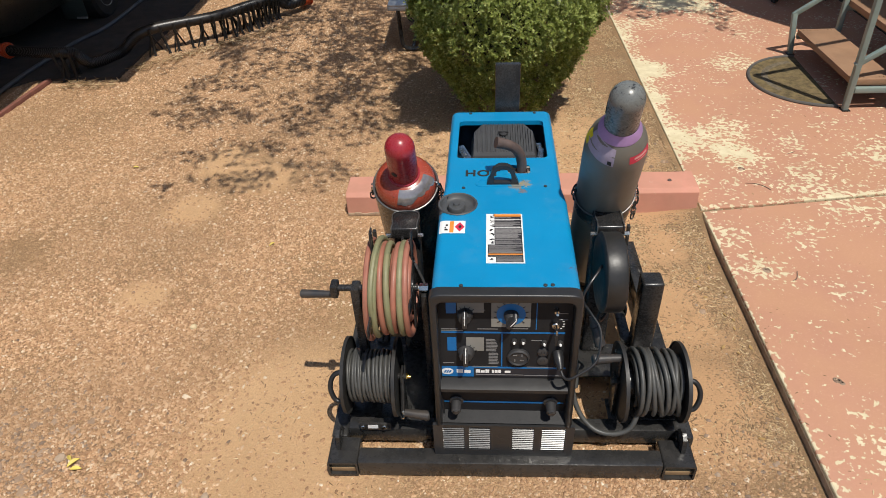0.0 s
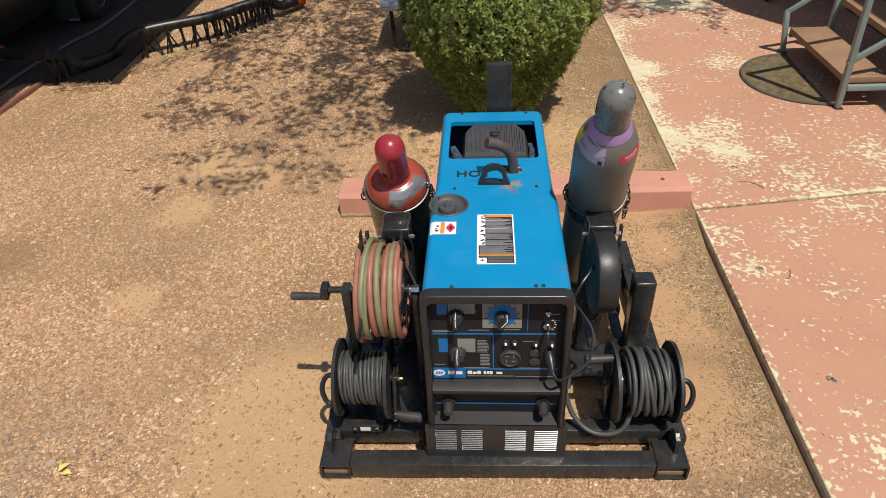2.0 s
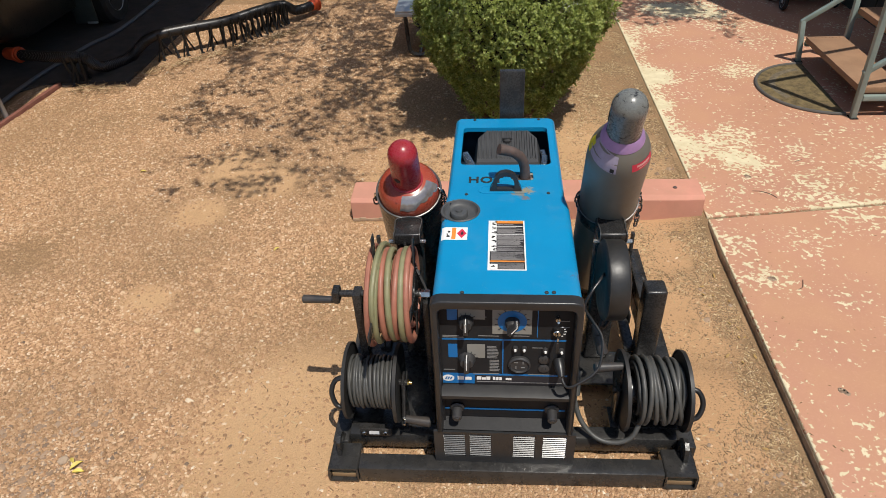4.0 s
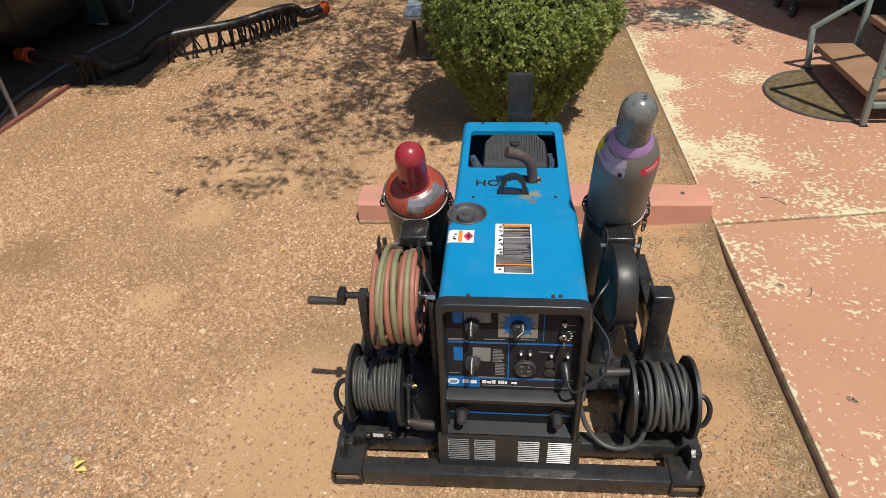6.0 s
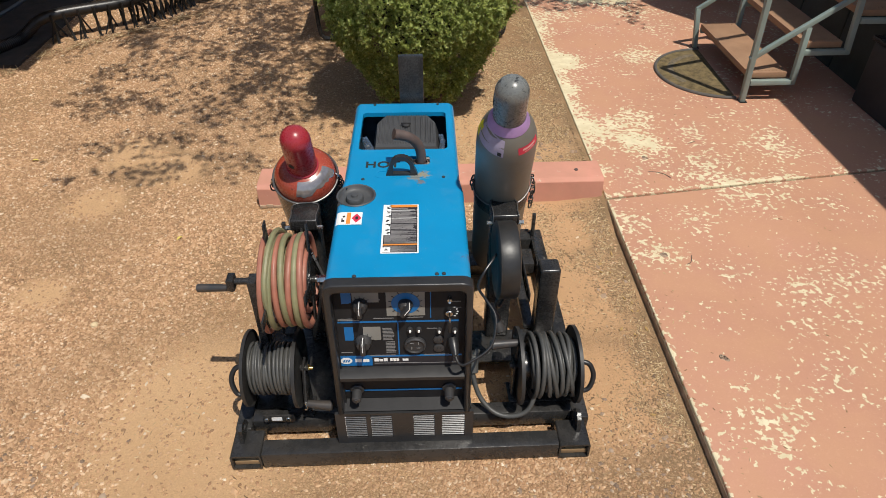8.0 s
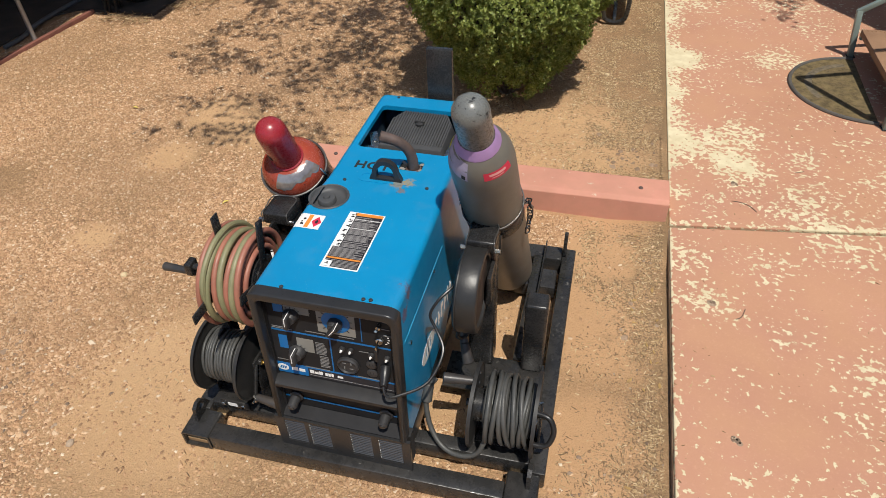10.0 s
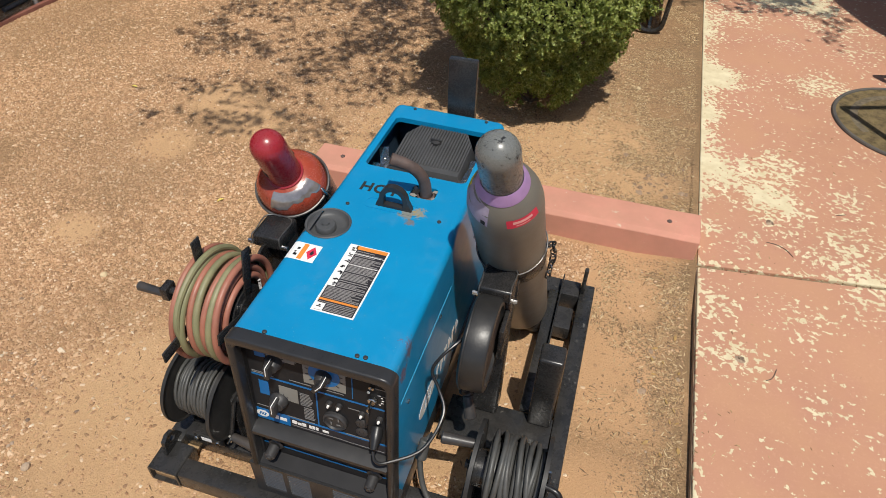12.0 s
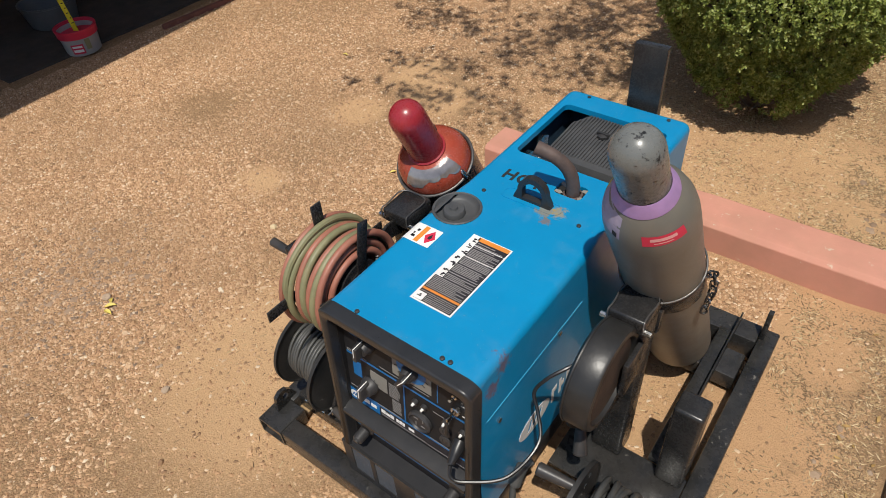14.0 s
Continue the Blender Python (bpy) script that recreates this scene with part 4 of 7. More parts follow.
for _ in range(1500):
    az, z = r.uniform(0, 6.283), 0.18 + 0.98 * r.rand()
    rad = shrub_radius(az, z)
    d = Vector((math.cos(az), math.sin(az), 0.7 + 1.3 * r.rand())).normalized()
    b0 = Vector((rad * math.cos(az), rad * math.sin(az), z)) * 0.97
    reach = r.uniform(0.006, 0.0125)
    for k in range(7):
        pts.append(tuple(b0 + d * (reach * k - 0.01))), nor.append(tuple(d))
v, f = sprigs(pts, nor, 4, 0.0155, 7)
crown = raw("foliage", v.tolist(), f.tolist(), MAT["leaf"], shrub)
bm = B()
for i in range(46):
    az, z = r.uniform(0, 6.283), 0.25 + 0.75 * r.rand()
    rad = shrub_radius(az, z) * 0.9
    b0 = (0.03 * r.normal(), 0.03 * r.normal(), -0.02)
    e = (rad * math.cos(az), rad * math.sin(az), z)
    mid = tuple(0.5 * (p + q) + 0.03 * r.normal() for p, q in zip(b0, e))
    tube(bm, smooth_path([b0, mid, e], 3), 0.008, 5, radii=[0.011, 0.010, 0.009, 0.008, 0.006, 0.005, 0.003])
part("stems", bm, MAT["bark"], shrub)
# near-black core standing in for the shade deep between the leaves
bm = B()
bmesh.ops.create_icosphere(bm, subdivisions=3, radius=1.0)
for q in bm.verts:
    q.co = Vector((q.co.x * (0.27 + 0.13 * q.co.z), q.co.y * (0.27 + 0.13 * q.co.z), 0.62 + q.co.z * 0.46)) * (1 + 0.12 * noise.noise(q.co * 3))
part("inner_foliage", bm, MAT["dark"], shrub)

tree = thing("tree", "airy small-leaved tree standing behind the shrub", "tree", m=pose(-0.4, 8.2, 0))
TO = Vector((-0.4, 8.2, 0))
bm = B()
tube(bm, smooth_path([(0, 0, -0.1), (0.05, -0.1, 1.2), (-0.05, -0.5, 2.3), (0.0, -0.9, 3.0)], 6), 0.1, 12, radii=[0.16 - 0.0045 * i for i in range(19)])
part("trunk", bm, MAT["bark"], tree)
# leaf clumps, whose shade falls in small patches: ground place and thickness
SHADE = [(-2.59, 3.60, 0.5), (-2.13, 3.81, 1.0), (-2.13, 3.39, 1.0), (-1.92, 3.18, 0.9), (-1.75, 3.38, 1.0), (-1.70, 3.79, 0.8), (-1.33, 3.54, 0.8), (-1.27, 3.32, 0.9), (-2.28, 2.78, 0.8),
         (-2.01, 2.80, 0.5), (-1.78, 2.75, 0.7), (-1.50, 3.02, 0.8), (-1.16, 2.96, 0.9), (-1.25, 2.63, 0.9), (-1.33, 2.50, 0.9), (-1.65, 2.35, 0.9), (-1.47, 2.35, 0.9), (-1.15, 2.23, 1.0),
         (-1.19, 2.04, 0.9), (-1.52, 2.08, 1.0), (-1.35, 2.28, 0.9), (-1.39, 1.98, 0.8), (-1.81, 2.25, 0.6), (-1.83, 2.11, 0.9), (-2.06, 2.17, 0.4), (-1.65, 1.86, 1.0)]
SHADE += [(-1.39, 1.89, 0.8), (-1.96, 1.79, 0.9), (-1.45, 1.80, 0.5), (-1.57, 1.90, 0.6), (-0.92, 1.97, 0.4)]
r = np.random.RandomState(8)
for _ in range(330):
    x, y = -2.3 + 2.3 * r.rand(), 2.45 + 3.2 * r.rand()
    if noise.noise((x * 2.6, y * 2.6, 5)) + 0.20 * (y - 3.4) + 0.25 * (x + 1.4) > 0.05:
        SHADE.append((x, y, 0.35 + 0.6 * r.rand()))
for _ in range(430):
    x, y = -2.3 + 1.95 * r.rand(), 1.85 + 3.6 * r.rand()
    if not (x < -1.9 and y < 2.6) and noise.noise((x * 3.1, y * 3.1, 9)) > -0.18:
        SHADE.append((x, y, 0.1 + 0.5 * r.rand() * (y > 2.6)))
for _ in range(120):
    SHADE.append((-2.5 + 2.1 * r.rand(), 3.7 + 1.9 * r.rand(), 0.2 + 0.5 * r.rand()))
for _ in range(90):
    SHADE.append((-1.25 + 0.9 * r.rand(), 2.45 + 1.5 * r.rand(), 0.3 + 0.6 * r.rand()))
for _ in range(150):
    SHADE.append((0.55 + 1.75 * r.rand(), 4.42 + 2.3 * r.rand(), 0.5 + 0.5 * r.rand()))
for _ in range(130):
    SHADE.append((0.95 + 0.9 * r.rand(), 4.6 + 1.5 * r.rand(), 0.6 + 0.4 * r.rand()))
SHADE += [(x + 0.22 * r.normal(), y + 0.22 * r.normal(), 0.9) for x, y in ((1.49, 5.16), (1.29, 5.78), (1.2, 6.24), (1.55, 4.85), (1.41, 4.56), (1.9, 4.56), (0.3, 5.0), (0.9, 4.9)) for _ in range(4)]
pts, nor = [], []
bm = B()
ends = []
for sx, sy, sp in SHADE:
    h = r.uniform(2.9, 3.5)
    c = Vector((sx + 0.231 * h, sy - 0.389 * h, h)) - TO
    ends.append(c)
    for lobe in range(3):
        o = Vector((0.055 * r.normal(), 0.045 * r.normal(), 0.03 * r.normal())) if lobe else Vector((0, 0, 0))
        for i in range(int(1.6 + 3.0 * sp)):
            q = r.normal(0, 1, 3)
            pts.append((c.x + o.x + q[0] * 0.045, c.y + o.y + q[1] * 0.045, c.z + o.z + q[2] * 0.03))
            nor.append((0.3 * q[0], 0.3 * q[1], 1.0))
for i, c in enumerate(ends):
    if i < 9:
        root = Vector((0, -0.9, 3.0)) if i % 2 else Vector((0.0, -0.6, 2.5))
    else:
        root = min(ends[:i:2], key=lambda e: (e - c).length)
    mid = root.lerp(c, 0.5) + Vector((0.05 * r.normal(), 0.05 * r.normal(), 0.12 if i >= 9 else 0.35))
    path = smooth_path([root, mid, c], 6)
    tube(bm, path, 0.004, 5, radii=[(0.0075 if i < 9 else 0.0042) - 0.0003 * k for k in range(len(path))])
part("branches", bm, MAT["bark"], tree)
v, f = sprigs(pts, nor, 9, 0.034, 5)
raw("crown", v.tolist(), f.tolist(), MAT["treeleaf"], tree)


# ---- table behind the shrub ----
table = thing("outdoor_bench", "low bench with grey metal top and black legs on the gravel", "bench")
bm = B()
box(bm, -0.79, 0.865, 3.79, 4.56, 0.375, 0.392, 0.004)
box(bm, -0.79, 0.865, 3.79, 3.815, 0.345, 0.3745, 0.003)
box(bm, -0.79, 0.865, 4.535, 4.56, 0.345, 0.3745, 0.003)
part("top", bm, MAT["tabletop"], table)
for k in (-1, 1):
    bm = B()
    for yy in (3.86, 4.49):
        line = [(0.60, 0.350), (0.615, 0.09), (0.64, 0.03), (0.70, 0.014), (0.76, 0.03), (0.785, 0.09), (0.80, 0.350)]
        tube(bm, smooth_path([(0.04 + k * (x - 0.04), yy, z) for x, z in line], 5), 0.017, 8)
    rod(bm, (0.04 + k * 0.66, 3.86, 0.016), (0.04 + k * 0.66, 4.49, 0.016), 0.014, seg=8)
    part("leg", bm, MAT["skid"], table)


# ---- steps by the trailer ----
steps = thing("entry_steps", "sage green steel frame steps with brown board treads", "steps")
YN, YF = 2.575, 3.51


def bar(name, a, b, w=0.034, side=None):
    bm = B()
    d = Vector(b) - Vector(a)
    m = along(a, b)
    box(bm, -(side or w) / 2, (side or w) / 2, -(side or w) / 2, (side or w) / 2, 0, d.length, 0.003, m)
    return part(name, bm, MAT["sage"], steps)


for y in (YN, YF):
    top = 1.44 if y == YN else 0.335
    bar("post", (2.245, y, 0.03), (2.190 if y == YN else 2.20, y, top))
    bar("handrail", (2.192 if y == YF else 2.215, y, 0.324), (3.02, y, 0.90), side=0.030)
    bar("tread_bracket", (2.26, y, 0.165), (2.54, y, 0.165))
    bar("riser_post", (2.545, y, 0.15), (2.53, y, 0.53))
    bar("tread_bracket", (2.55, y, 0.365), (2.84, y, 0.365))
    bar("riser_post", (2.835, y, 0.35), (2.80, y, 0.75))
    bar("tread_bracket", (2.84, y, 0.565), (3.09, y, 0.565))
    bm = B()
    box(bm, 2.222, 2.272, y - 0.028, y + 0.028, 0.03, 0.036, 0.002)
    part("foot_plate", bm, MAT["black"], steps)
bar("upper_handrail", (2.184, YN, 1.430), (3.02, YN, 2.07), side=0.030)
for x0, x1, z in ((2.245, 2.505, 0.225), (2.55, 2.80, 0.425), (2.84, 3.09, 0.625)):
    bm = B()
    box(bm, x0, x1, YN - 0.01 + 0.03, YF - 0.02, z - 0.04, z, 0.004)
    for k in range(9):
        for yy in (YN + 0.05, YF - 0.05):
            lathe(bm, [(0.005, 0), (0.004, 0.004)], pose(x0 + 0.03 + k * 0.024, yy, z), 6)
    part("tread", bm, MAT["tread"], steps, "brown step board")
# round worn mat at the foot of the steps
doormat = thing("doormat", "half-round worn brown mat with grey rubber rim on the patio", "mat")
bm = B()
half = [(2.235 + 0.424 * math.cos(radians(a)), 3.035 + 0.418 * math.sin(radians(a))) for a in range(88, 273, 6)]
plate(bm, half, (), 0.007, Matrix.Translation((0, 0, 0.0305)))
part("mat_surface", bm, MAT["mat"], doormat)
bm = B()
band = [[bm.verts.new((2.235 + q * 0.424 * math.cos(radians(a)), 3.035 + q * 0.418 * math.sin(radians(a)), 0.0378)) for q in (0.70, 0.80)] for a in range(100, 215, 5)]
for c0, c1 in zip(band, band[1:]):
    bm.faces.new((c0[0], c1[0], c1[1], c0[1]))
part("worn_band", bm, MAT["matband"], doormat, "grey worn band across the mat")
bm = B()
tube(bm, [(x, y, 0.036) for x, y in half], 0.012, 8)
part("rim", bm, MAT["matrim"], doormat)
# storage bin in the trailer's shade
bin_ = thing("storage_bin", "black plastic storage bin beside the trailer", "bin")
bm = B()
box(bm, 2.98, 3.09, 2.02, 2.56, 0.03, 0.44, 0.02)
part("tub", bm, MAT["plastic"], bin_)
bm = B()
box(bm, 2.965, 3.098, 2.0, 2.58, 0.442, 0.475, 0.01)
part("lid", bm, MAT["black"], bin_)
# wheeled cart further back
cart = thing("wheeled_cart", "dark red garden cart on small wheels in the shade", "cart")
bm = B()
box(bm, 2.50, 2.95, 4.72, 5.25, 0.17, 0.52, 0.02)
part("tub", bm, MAT["cartred"], cart)
for x, y in ((2.53, 4.69), (2.50, 4.98), (2.98, 4.72), (2.98, 5.18)):
    bm = B()
    m = pose(x, y, 0.104, 0, 90, 0)
    lathe(bm, [(0.050, -0.013), (0.067, -0.016), (0.074, 0), (0.067, 0.016), (0.050, 0.013)], m, 24)
    w_ = part("wheel", bm, MAT["tyre"], cart)
    bm = B()
    lathe(bm, [(0.012, -0.020), (0.016, -0.010), (0.040, -0.010), (0.049, -0.015), (0.049, 0.015), (0.040, 0.010), (0.016, 0.010), (0.012, 0.020)], m, 20)
    part("hub", bm, MAT["bucket"], w_, "white plastic hub")
# round dark mat under the porch
rug = thing("round_mat", "round dark grey mat with a black rim under the porch", "mat")
bm = B()
lathe(bm, [(0.60, 0), (0.60, 0.008), (0.59, 0.010)], pose(2.34, 6.60, 0.0305), 48)
part("mat_surface", bm, MAT["conduit"], rug)
bm = B()
tube(bm, [(2.34 + 0.62 * math.cos(a * math.pi / 32), 6.60 + 0.62 * math.sin(a * math.pi / 32), 0.05) for a in range(64)], 0.022, 8, closed=True)
part("rim", bm, MAT["black"], rug)


# ---- neighbouring bay: car, drain hose, conduit, buckets ----
car = thing("parked_car", "dark car parked nose-out under the carport", "car")
bm = B()
prof = [(3.50, 0.32), (3.44, 0.42), (3.44, 0.62), (3.55, 0.78), (4.5, 0.93), (5.25, 1.45), (7.0, 1.48), (7.9, 1.02), (8.05, 0.9), (8.1, 0.36), (7.6, 0.24), (3.7, 0.24)]
rows_ = []
for x, k in ((-5.62, 0.94), (-5.52, 1.0), (-3.98, 1.0), (-3.86, 0.94)):
    rows_.append([bm.verts.new((x, 5.8 + (y - 5.8) * k, 0.24 + (z - 0.24) * (k if z > 1 else 1))) for y, z in prof])
for a, b in zip(rows_, rows_[1:]):
    for i in range(len(prof)):
        j = (i + 1) % len(prof)
        bm.faces.new((a[i], a[j], b[j], b[i]))
bm.faces.new(rows_[0][::-1])
bm.faces.new(rows_[-1])
bmesh.ops.bevel(bm, geom=bm.edges[:], offset=0.03, segments=2, affect="EDGES", profile=0.5)
part("body", bm, MAT["carpaint"], car)
bm = B()
box(bm, -5.55, -3.93, 3.36, 3.46, 0.36, 0.52, 0.03)
part("bumper", bm, MAT["plastic"], car)
bm = B()
box(bm, -5.50, -3.98, 3.345, 3.357, 0.352, 0.372, 0.003)
part("bumper_trim", bm, MAT["galv"], car, "bright metal trim")
for x in (-5.45, -4.02):
    bm = B()
    box(bm, x - 0.08, x + 0.11, 3.415, 3.437, 0.54, 0.62, 0.01)
    part("turn_signal", bm, MAT["amber"], car, "amber turn signal lens")
for x in (-5.53, -3.745):
    for y in (4.98, 7.4):
        bm = B()
        m = pose(x, y, 0.24, 0, 90, 0)
        lathe(bm, [(0.135, -0.075), (0.22, -0.08), (0.25, -0.055), (0.25, 0.055), (0.22, 0.08), (0.135, 0.075)], m, 40)
        wh = part("wheel", bm, MAT["tyre"], car)
        bm = B()
        lathe(bm, [(0.02, -0.060), (0.10, -0.050), (0.120, -0.060), (0.136, -0.080), (0.136, 0.080), (0.120, 0.060), (0.10, 0.050), (0.02, 0.060)], m, 32)
        part("rim", bm, MAT["galv"], wh, "silver wheel rim")
bm = B()
box(bm, -3.92, -3.70, 4.60, 4.615, 0.10, 0.52, 0.006)
flap = part("mud_flap", bm, MAT["skirting"], car, "grey-green mud flap")
bm = B()
box(bm, -3.80, -3.70, 4.590, 4.599, 0.10, 0.118, 0.002)
part("flap_trim", bm, MAT["galv"], flap, "bright metal trim")

drain = thing("sewer_hose", "black ribbed drain hose on folding supports with orange ends", "hose")
route = smooth_path([(-4.02, 3.70, 0.16), (-3.78, 3.59, 0.18), (-3.50, 3.49, 0.20), (-3.24, 3.46, 0.20), (-3.19, 3.58, 0.08), (-3.08, 3.86, 0.05), (-2.86, 3.95, 0.19), (-2.36, 4.24, 0.20), (-2.13, 4.51, 0.20), (-1.98, 4.78, 0.165), (-1.87, 4.83, 0.10), (-1.72, 5.07, 0.085)], 34)
bm = B()
tube(bm, route, 0.043, 10, radii=[0.041 + 0.004 * (i % 2) for i in range(len(route))])
part("ribbed_pipe", bm, MAT["ribbed"], drain)
for a, b in ((route[0], route[26]), (route[-14], route[-1])):
    bm = B()
    rod(bm, a, b, 0.050, 0.056, 18, 0.006)
    rod(bm, Vector(b).lerp(a, 0.25), Vector(b).lerp(a, 0.12), 0.064, 0.064, 18, 0.004)
    part("fitting", bm, MAT["fitting"], drain, "orange-red hose fitting")
support = thing("hose_support", "black folding plastic support cradling the drain hose", "hose support")
rs = random.Random(23)
for n_, i in enumerate([84, 92, 100] + list(range(206, len(route) - 62, 6))):
    c = Vector(route[i])
    t = Vector(route[i + 1]) - c
    t = Vector((t.x, t.y, 0)).normalized()
    s = Vector((-t.y, t.x, 0))
    g = Vector((c.x, c.y, -0.01)) + t * rs.uniform(-0.02, 0.02)
    low = c - Vector((0, 0, 0.047))
    bm = B()
    for k in (-1, 1):
        foot = g + s * k * rs.uniform(0.055, 0.075) + t * rs.uniform(-0.015, 0.015)
        tube(bm, smooth_path([c + s * k * 0.054 + Vector((0, 0, 0.020)), low + s * k * 0.050, low.lerp(foot, 0.5) + s * k * 0.006, foot], 3), 0.0105, 6)
        box(bm, -0.020, 0.020, -0.010, 0.010, 0, 0.008, 0.002, Matrix.Translation(foot) @ Matrix.Rotation(math.atan2(t.y, t.x), 4, "Z"))
    if n_ % 2:
        tube(bm, [low + s * 0.05, g + s * 0.060 + t * rs.uniform(0.03, 0.08)], 0.007, 6)
        tube(bm, [low - s * 0.05, g - s * 0.060 - t * rs.uniform(0.03, 0.08)], 0.007, 6)
    tube(bm, [low + s * 0.052, low - s * 0.052], 0.007, 6)
    part("hoop", bm, MAT["blackplastic"], support)
conduit = thing("water_hose", "grey hose lying on the ground under the carport", "hose")
bm = B()
tube(bm, smooth_path([(-3.66, 2.62, 0.028), (-3.66, 2.82, 0.028), (-3.72, 3.06, 0.028), (-3.72, 3.44, 0.028), (-3.70, 3.71, 0.028), (-3.64, 4.19, 0.028), (-3.53, 4.65, 0.028), (-3.54, 5.74, 0.028), (-3.6, 8, 0.028)], 8), 0.016, 10)
part("pipe", bm, MAT["conduit"], conduit)
bm = B()
for i in range(420):
    x, y = -3.3 + 1.5 * r.rand(), 3.30 + 0.35 * r.normal()
    y = 3.30 + (x + 3.2) * 0.85 * (x > -2.9) + 0.05 * r.normal()
    a = r.uniform(0, 6.28)
    m = pose(x, y, 0.012 + 0.01 * r.rand(), 0, r.uniform(-15, 15), math.degrees(a))
    box(bm, -0.03, 0.03, -0.002, 0.002, -0.001, 0.001, 0, m)
tagged(part("dry_grass", bm, MAT["litter"], smooth=False), "dry straw-coloured grass along the drain hose", "grass", kind="stuff")

pail = thing("bucket", "white plastic bucket with red rim and colourful printing in the shade", "bucket", m=pose(-3.825, 1.225, 0))
bm = B()
lathe(bm, [(0.105, 0.0), (0.110, 0.003), (0.122, 0.150), (0.117, 0.150), (0.104, 0.008)], None, 36)
part("tub", bm, MAT["bucket"], pail)
bm = B()
lathe(bm, [(0.1225, 0.115), (0.1275, 0.117), (0.129, 0.155), (0.133, 0.160), (0.133, 0.170), (0.120, 0.170), (0.119, 0.12)], None, 36)
part("rim", bm, MAT["red"], pail, "red plastic bucket rim")
for a0_, a1_, z0, z1, mt in ((-60, -22, 0.02, 0.085, "red"), (-56, -26, 0.062, 0.075, "white"), (-56, -26, 0.032, 0.050, "white"), (-14, 2, 0.04, 0.11, "hosegreen")):
    bm = B()
    rr = 0.1255 if mt != "white" else 0.1262
    seg_ = [(rr - 0.006 * (0.165 - z) / 0.055 * 0.6, z) for z in (z0, z1)]
    cols = [[bm.verts.new((q * math.cos(radians(a)), q * math.sin(radians(a)), z)) for q, z in seg_] for a in np.linspace(a0_, a1_, 9)]
    for c0, c1 in zip(cols, cols[1:]):
        bm.faces.new((c0[0], c1[0], c1[1], c0[1]))
    part("print", bm, MAT[mt], pail)
rule = thing("folding_rule", "yellow folding rule standing in the bucket", "rule")
bm = B()
RULE = pose(-3.83, 1.235, 0.012, -8, -10, 35)
box(bm, -0.017, 0.017, -0.003, 0.003, 0, 0.62, 0.001, RULE)
blade = part("blade", bm, MAT["yellow"], rule)
for k in range(14):
    bm = B()
    box(bm, 0.004 if k % 2 else -0.004, 0.014, -0.0036, -0.0031, 0.16 + k * 0.032, 0.166 + k * 0.032, 0, RULE)
    part("tick", bm, MAT["black"], blade)
tub = thing("plastic_tub", "blue-grey plastic tub on the ground in the shade", "tub", m=pose(-4.42, 1.36, 0))
bm = B()
lathe(bm, [(0.13, 0), (0.16, 0.02), (0.19, 0.16), (0.198, 0.165), (0.198, 0.175), (0.182, 0.172), (0.15, 0.03)], None, 36)
part("shell", bm, MAT["conduit"], tub)


# ---- the skid ----
skid = thing("equipment_skid", "black painted steel skid frame carrying welding equipment", "skid")


def sbox(name, *a, bevel=0.006, label=""):
    bm = B()
    box(bm, *a, bevel)
    return part(name, bm, MAT["skid"], skid, label)


def hollow(name, x0, x1, y0, y1, z0, z1, wall=0.007):
    """A rectangular tube along y with open ends."""
    bm = B()
    inner = [(x0 + wall, z0 + wall), (x1 - wall, z0 + wall), (x1 - wall, z1 - wall), (x0 + wall, z1 - wall)][::-1]
    outer = rounded(x0, x1, z0, z1, 0.008, 3)
    plate(bm, outer, [inner], y1 - y0, Matrix.Translation((0, y1, 0)) @ Matrix.Rotation(radians(90), 4, "X"))
    return part(name, bm, MAT["skid"], skid)


hollow("corner_socket", -0.602, -0.497, -0.082, 0.024, 0.0, 0.072)
hollow("corner_socket", 0.532, 0.640, -0.082, 0.024, 0.0, 0.072)
sbox("side_rail", -0.602, -0.545, 0.0245, 1.135, 0.0, 0.080)
sbox("side_rail", 0.597, 0.654, 0.0245, 1.142, 0.0, 0.084)
sbox("front_tube", -0.4965, 0.5315, -0.080, -0.016, 0.0, 0.074)
for x0, x1 in ((-0.594, -0.504), (0.539, 0.633)):
    bm = B()
    box(bm, x0, x1, -0.070, 0.05, 0.008, 0.030, 0.003)
    part("wood_block", bm, MAT["litter"], skid, "pale wood scrap inside the rail end")
sbox("cross_member", -0.5445, 0.5965, 0.048, 0.100, 0.02, 0.092)
sbox("cross_member", -0.5445, 0.5875, 0.882, 0.996, 0.02, 0.083)
sbox("rear_tube", -0.5445, 0.5965, 1.057, 1.142, 0.0, 0.090)
for x in (0.499, -0.467):
    sbox("inner_rail", x - 0.022, x + 0.022, 0.466, 1.0565, 0.0835, 0.104)
    sbox("rib", x + 0.0225 * (1 if x > 0 else -1), x + 0.028 * (1 if x > 0 else -1), 0.62, 1.12, 0.0905, 0.138, bevel=0.002)
sbox("deck_plate", 0.245, 0.5965, 0.300, 0.465, 0.078, 0.088, bevel=0.002)
sbox("deck_plate", -0.5445, -0.245, 0.105, 0.505, 0.078, 0.088, bevel=0.002)
sbox("stop_tab", 0.598, 0.614, 1.082, 1.104, 0.088, 0.212, bevel=0.003)
sbox("stop_tab", -0.58, -0.562, 1.075, 1.098, 0.074, 0.200, bevel=0.003)
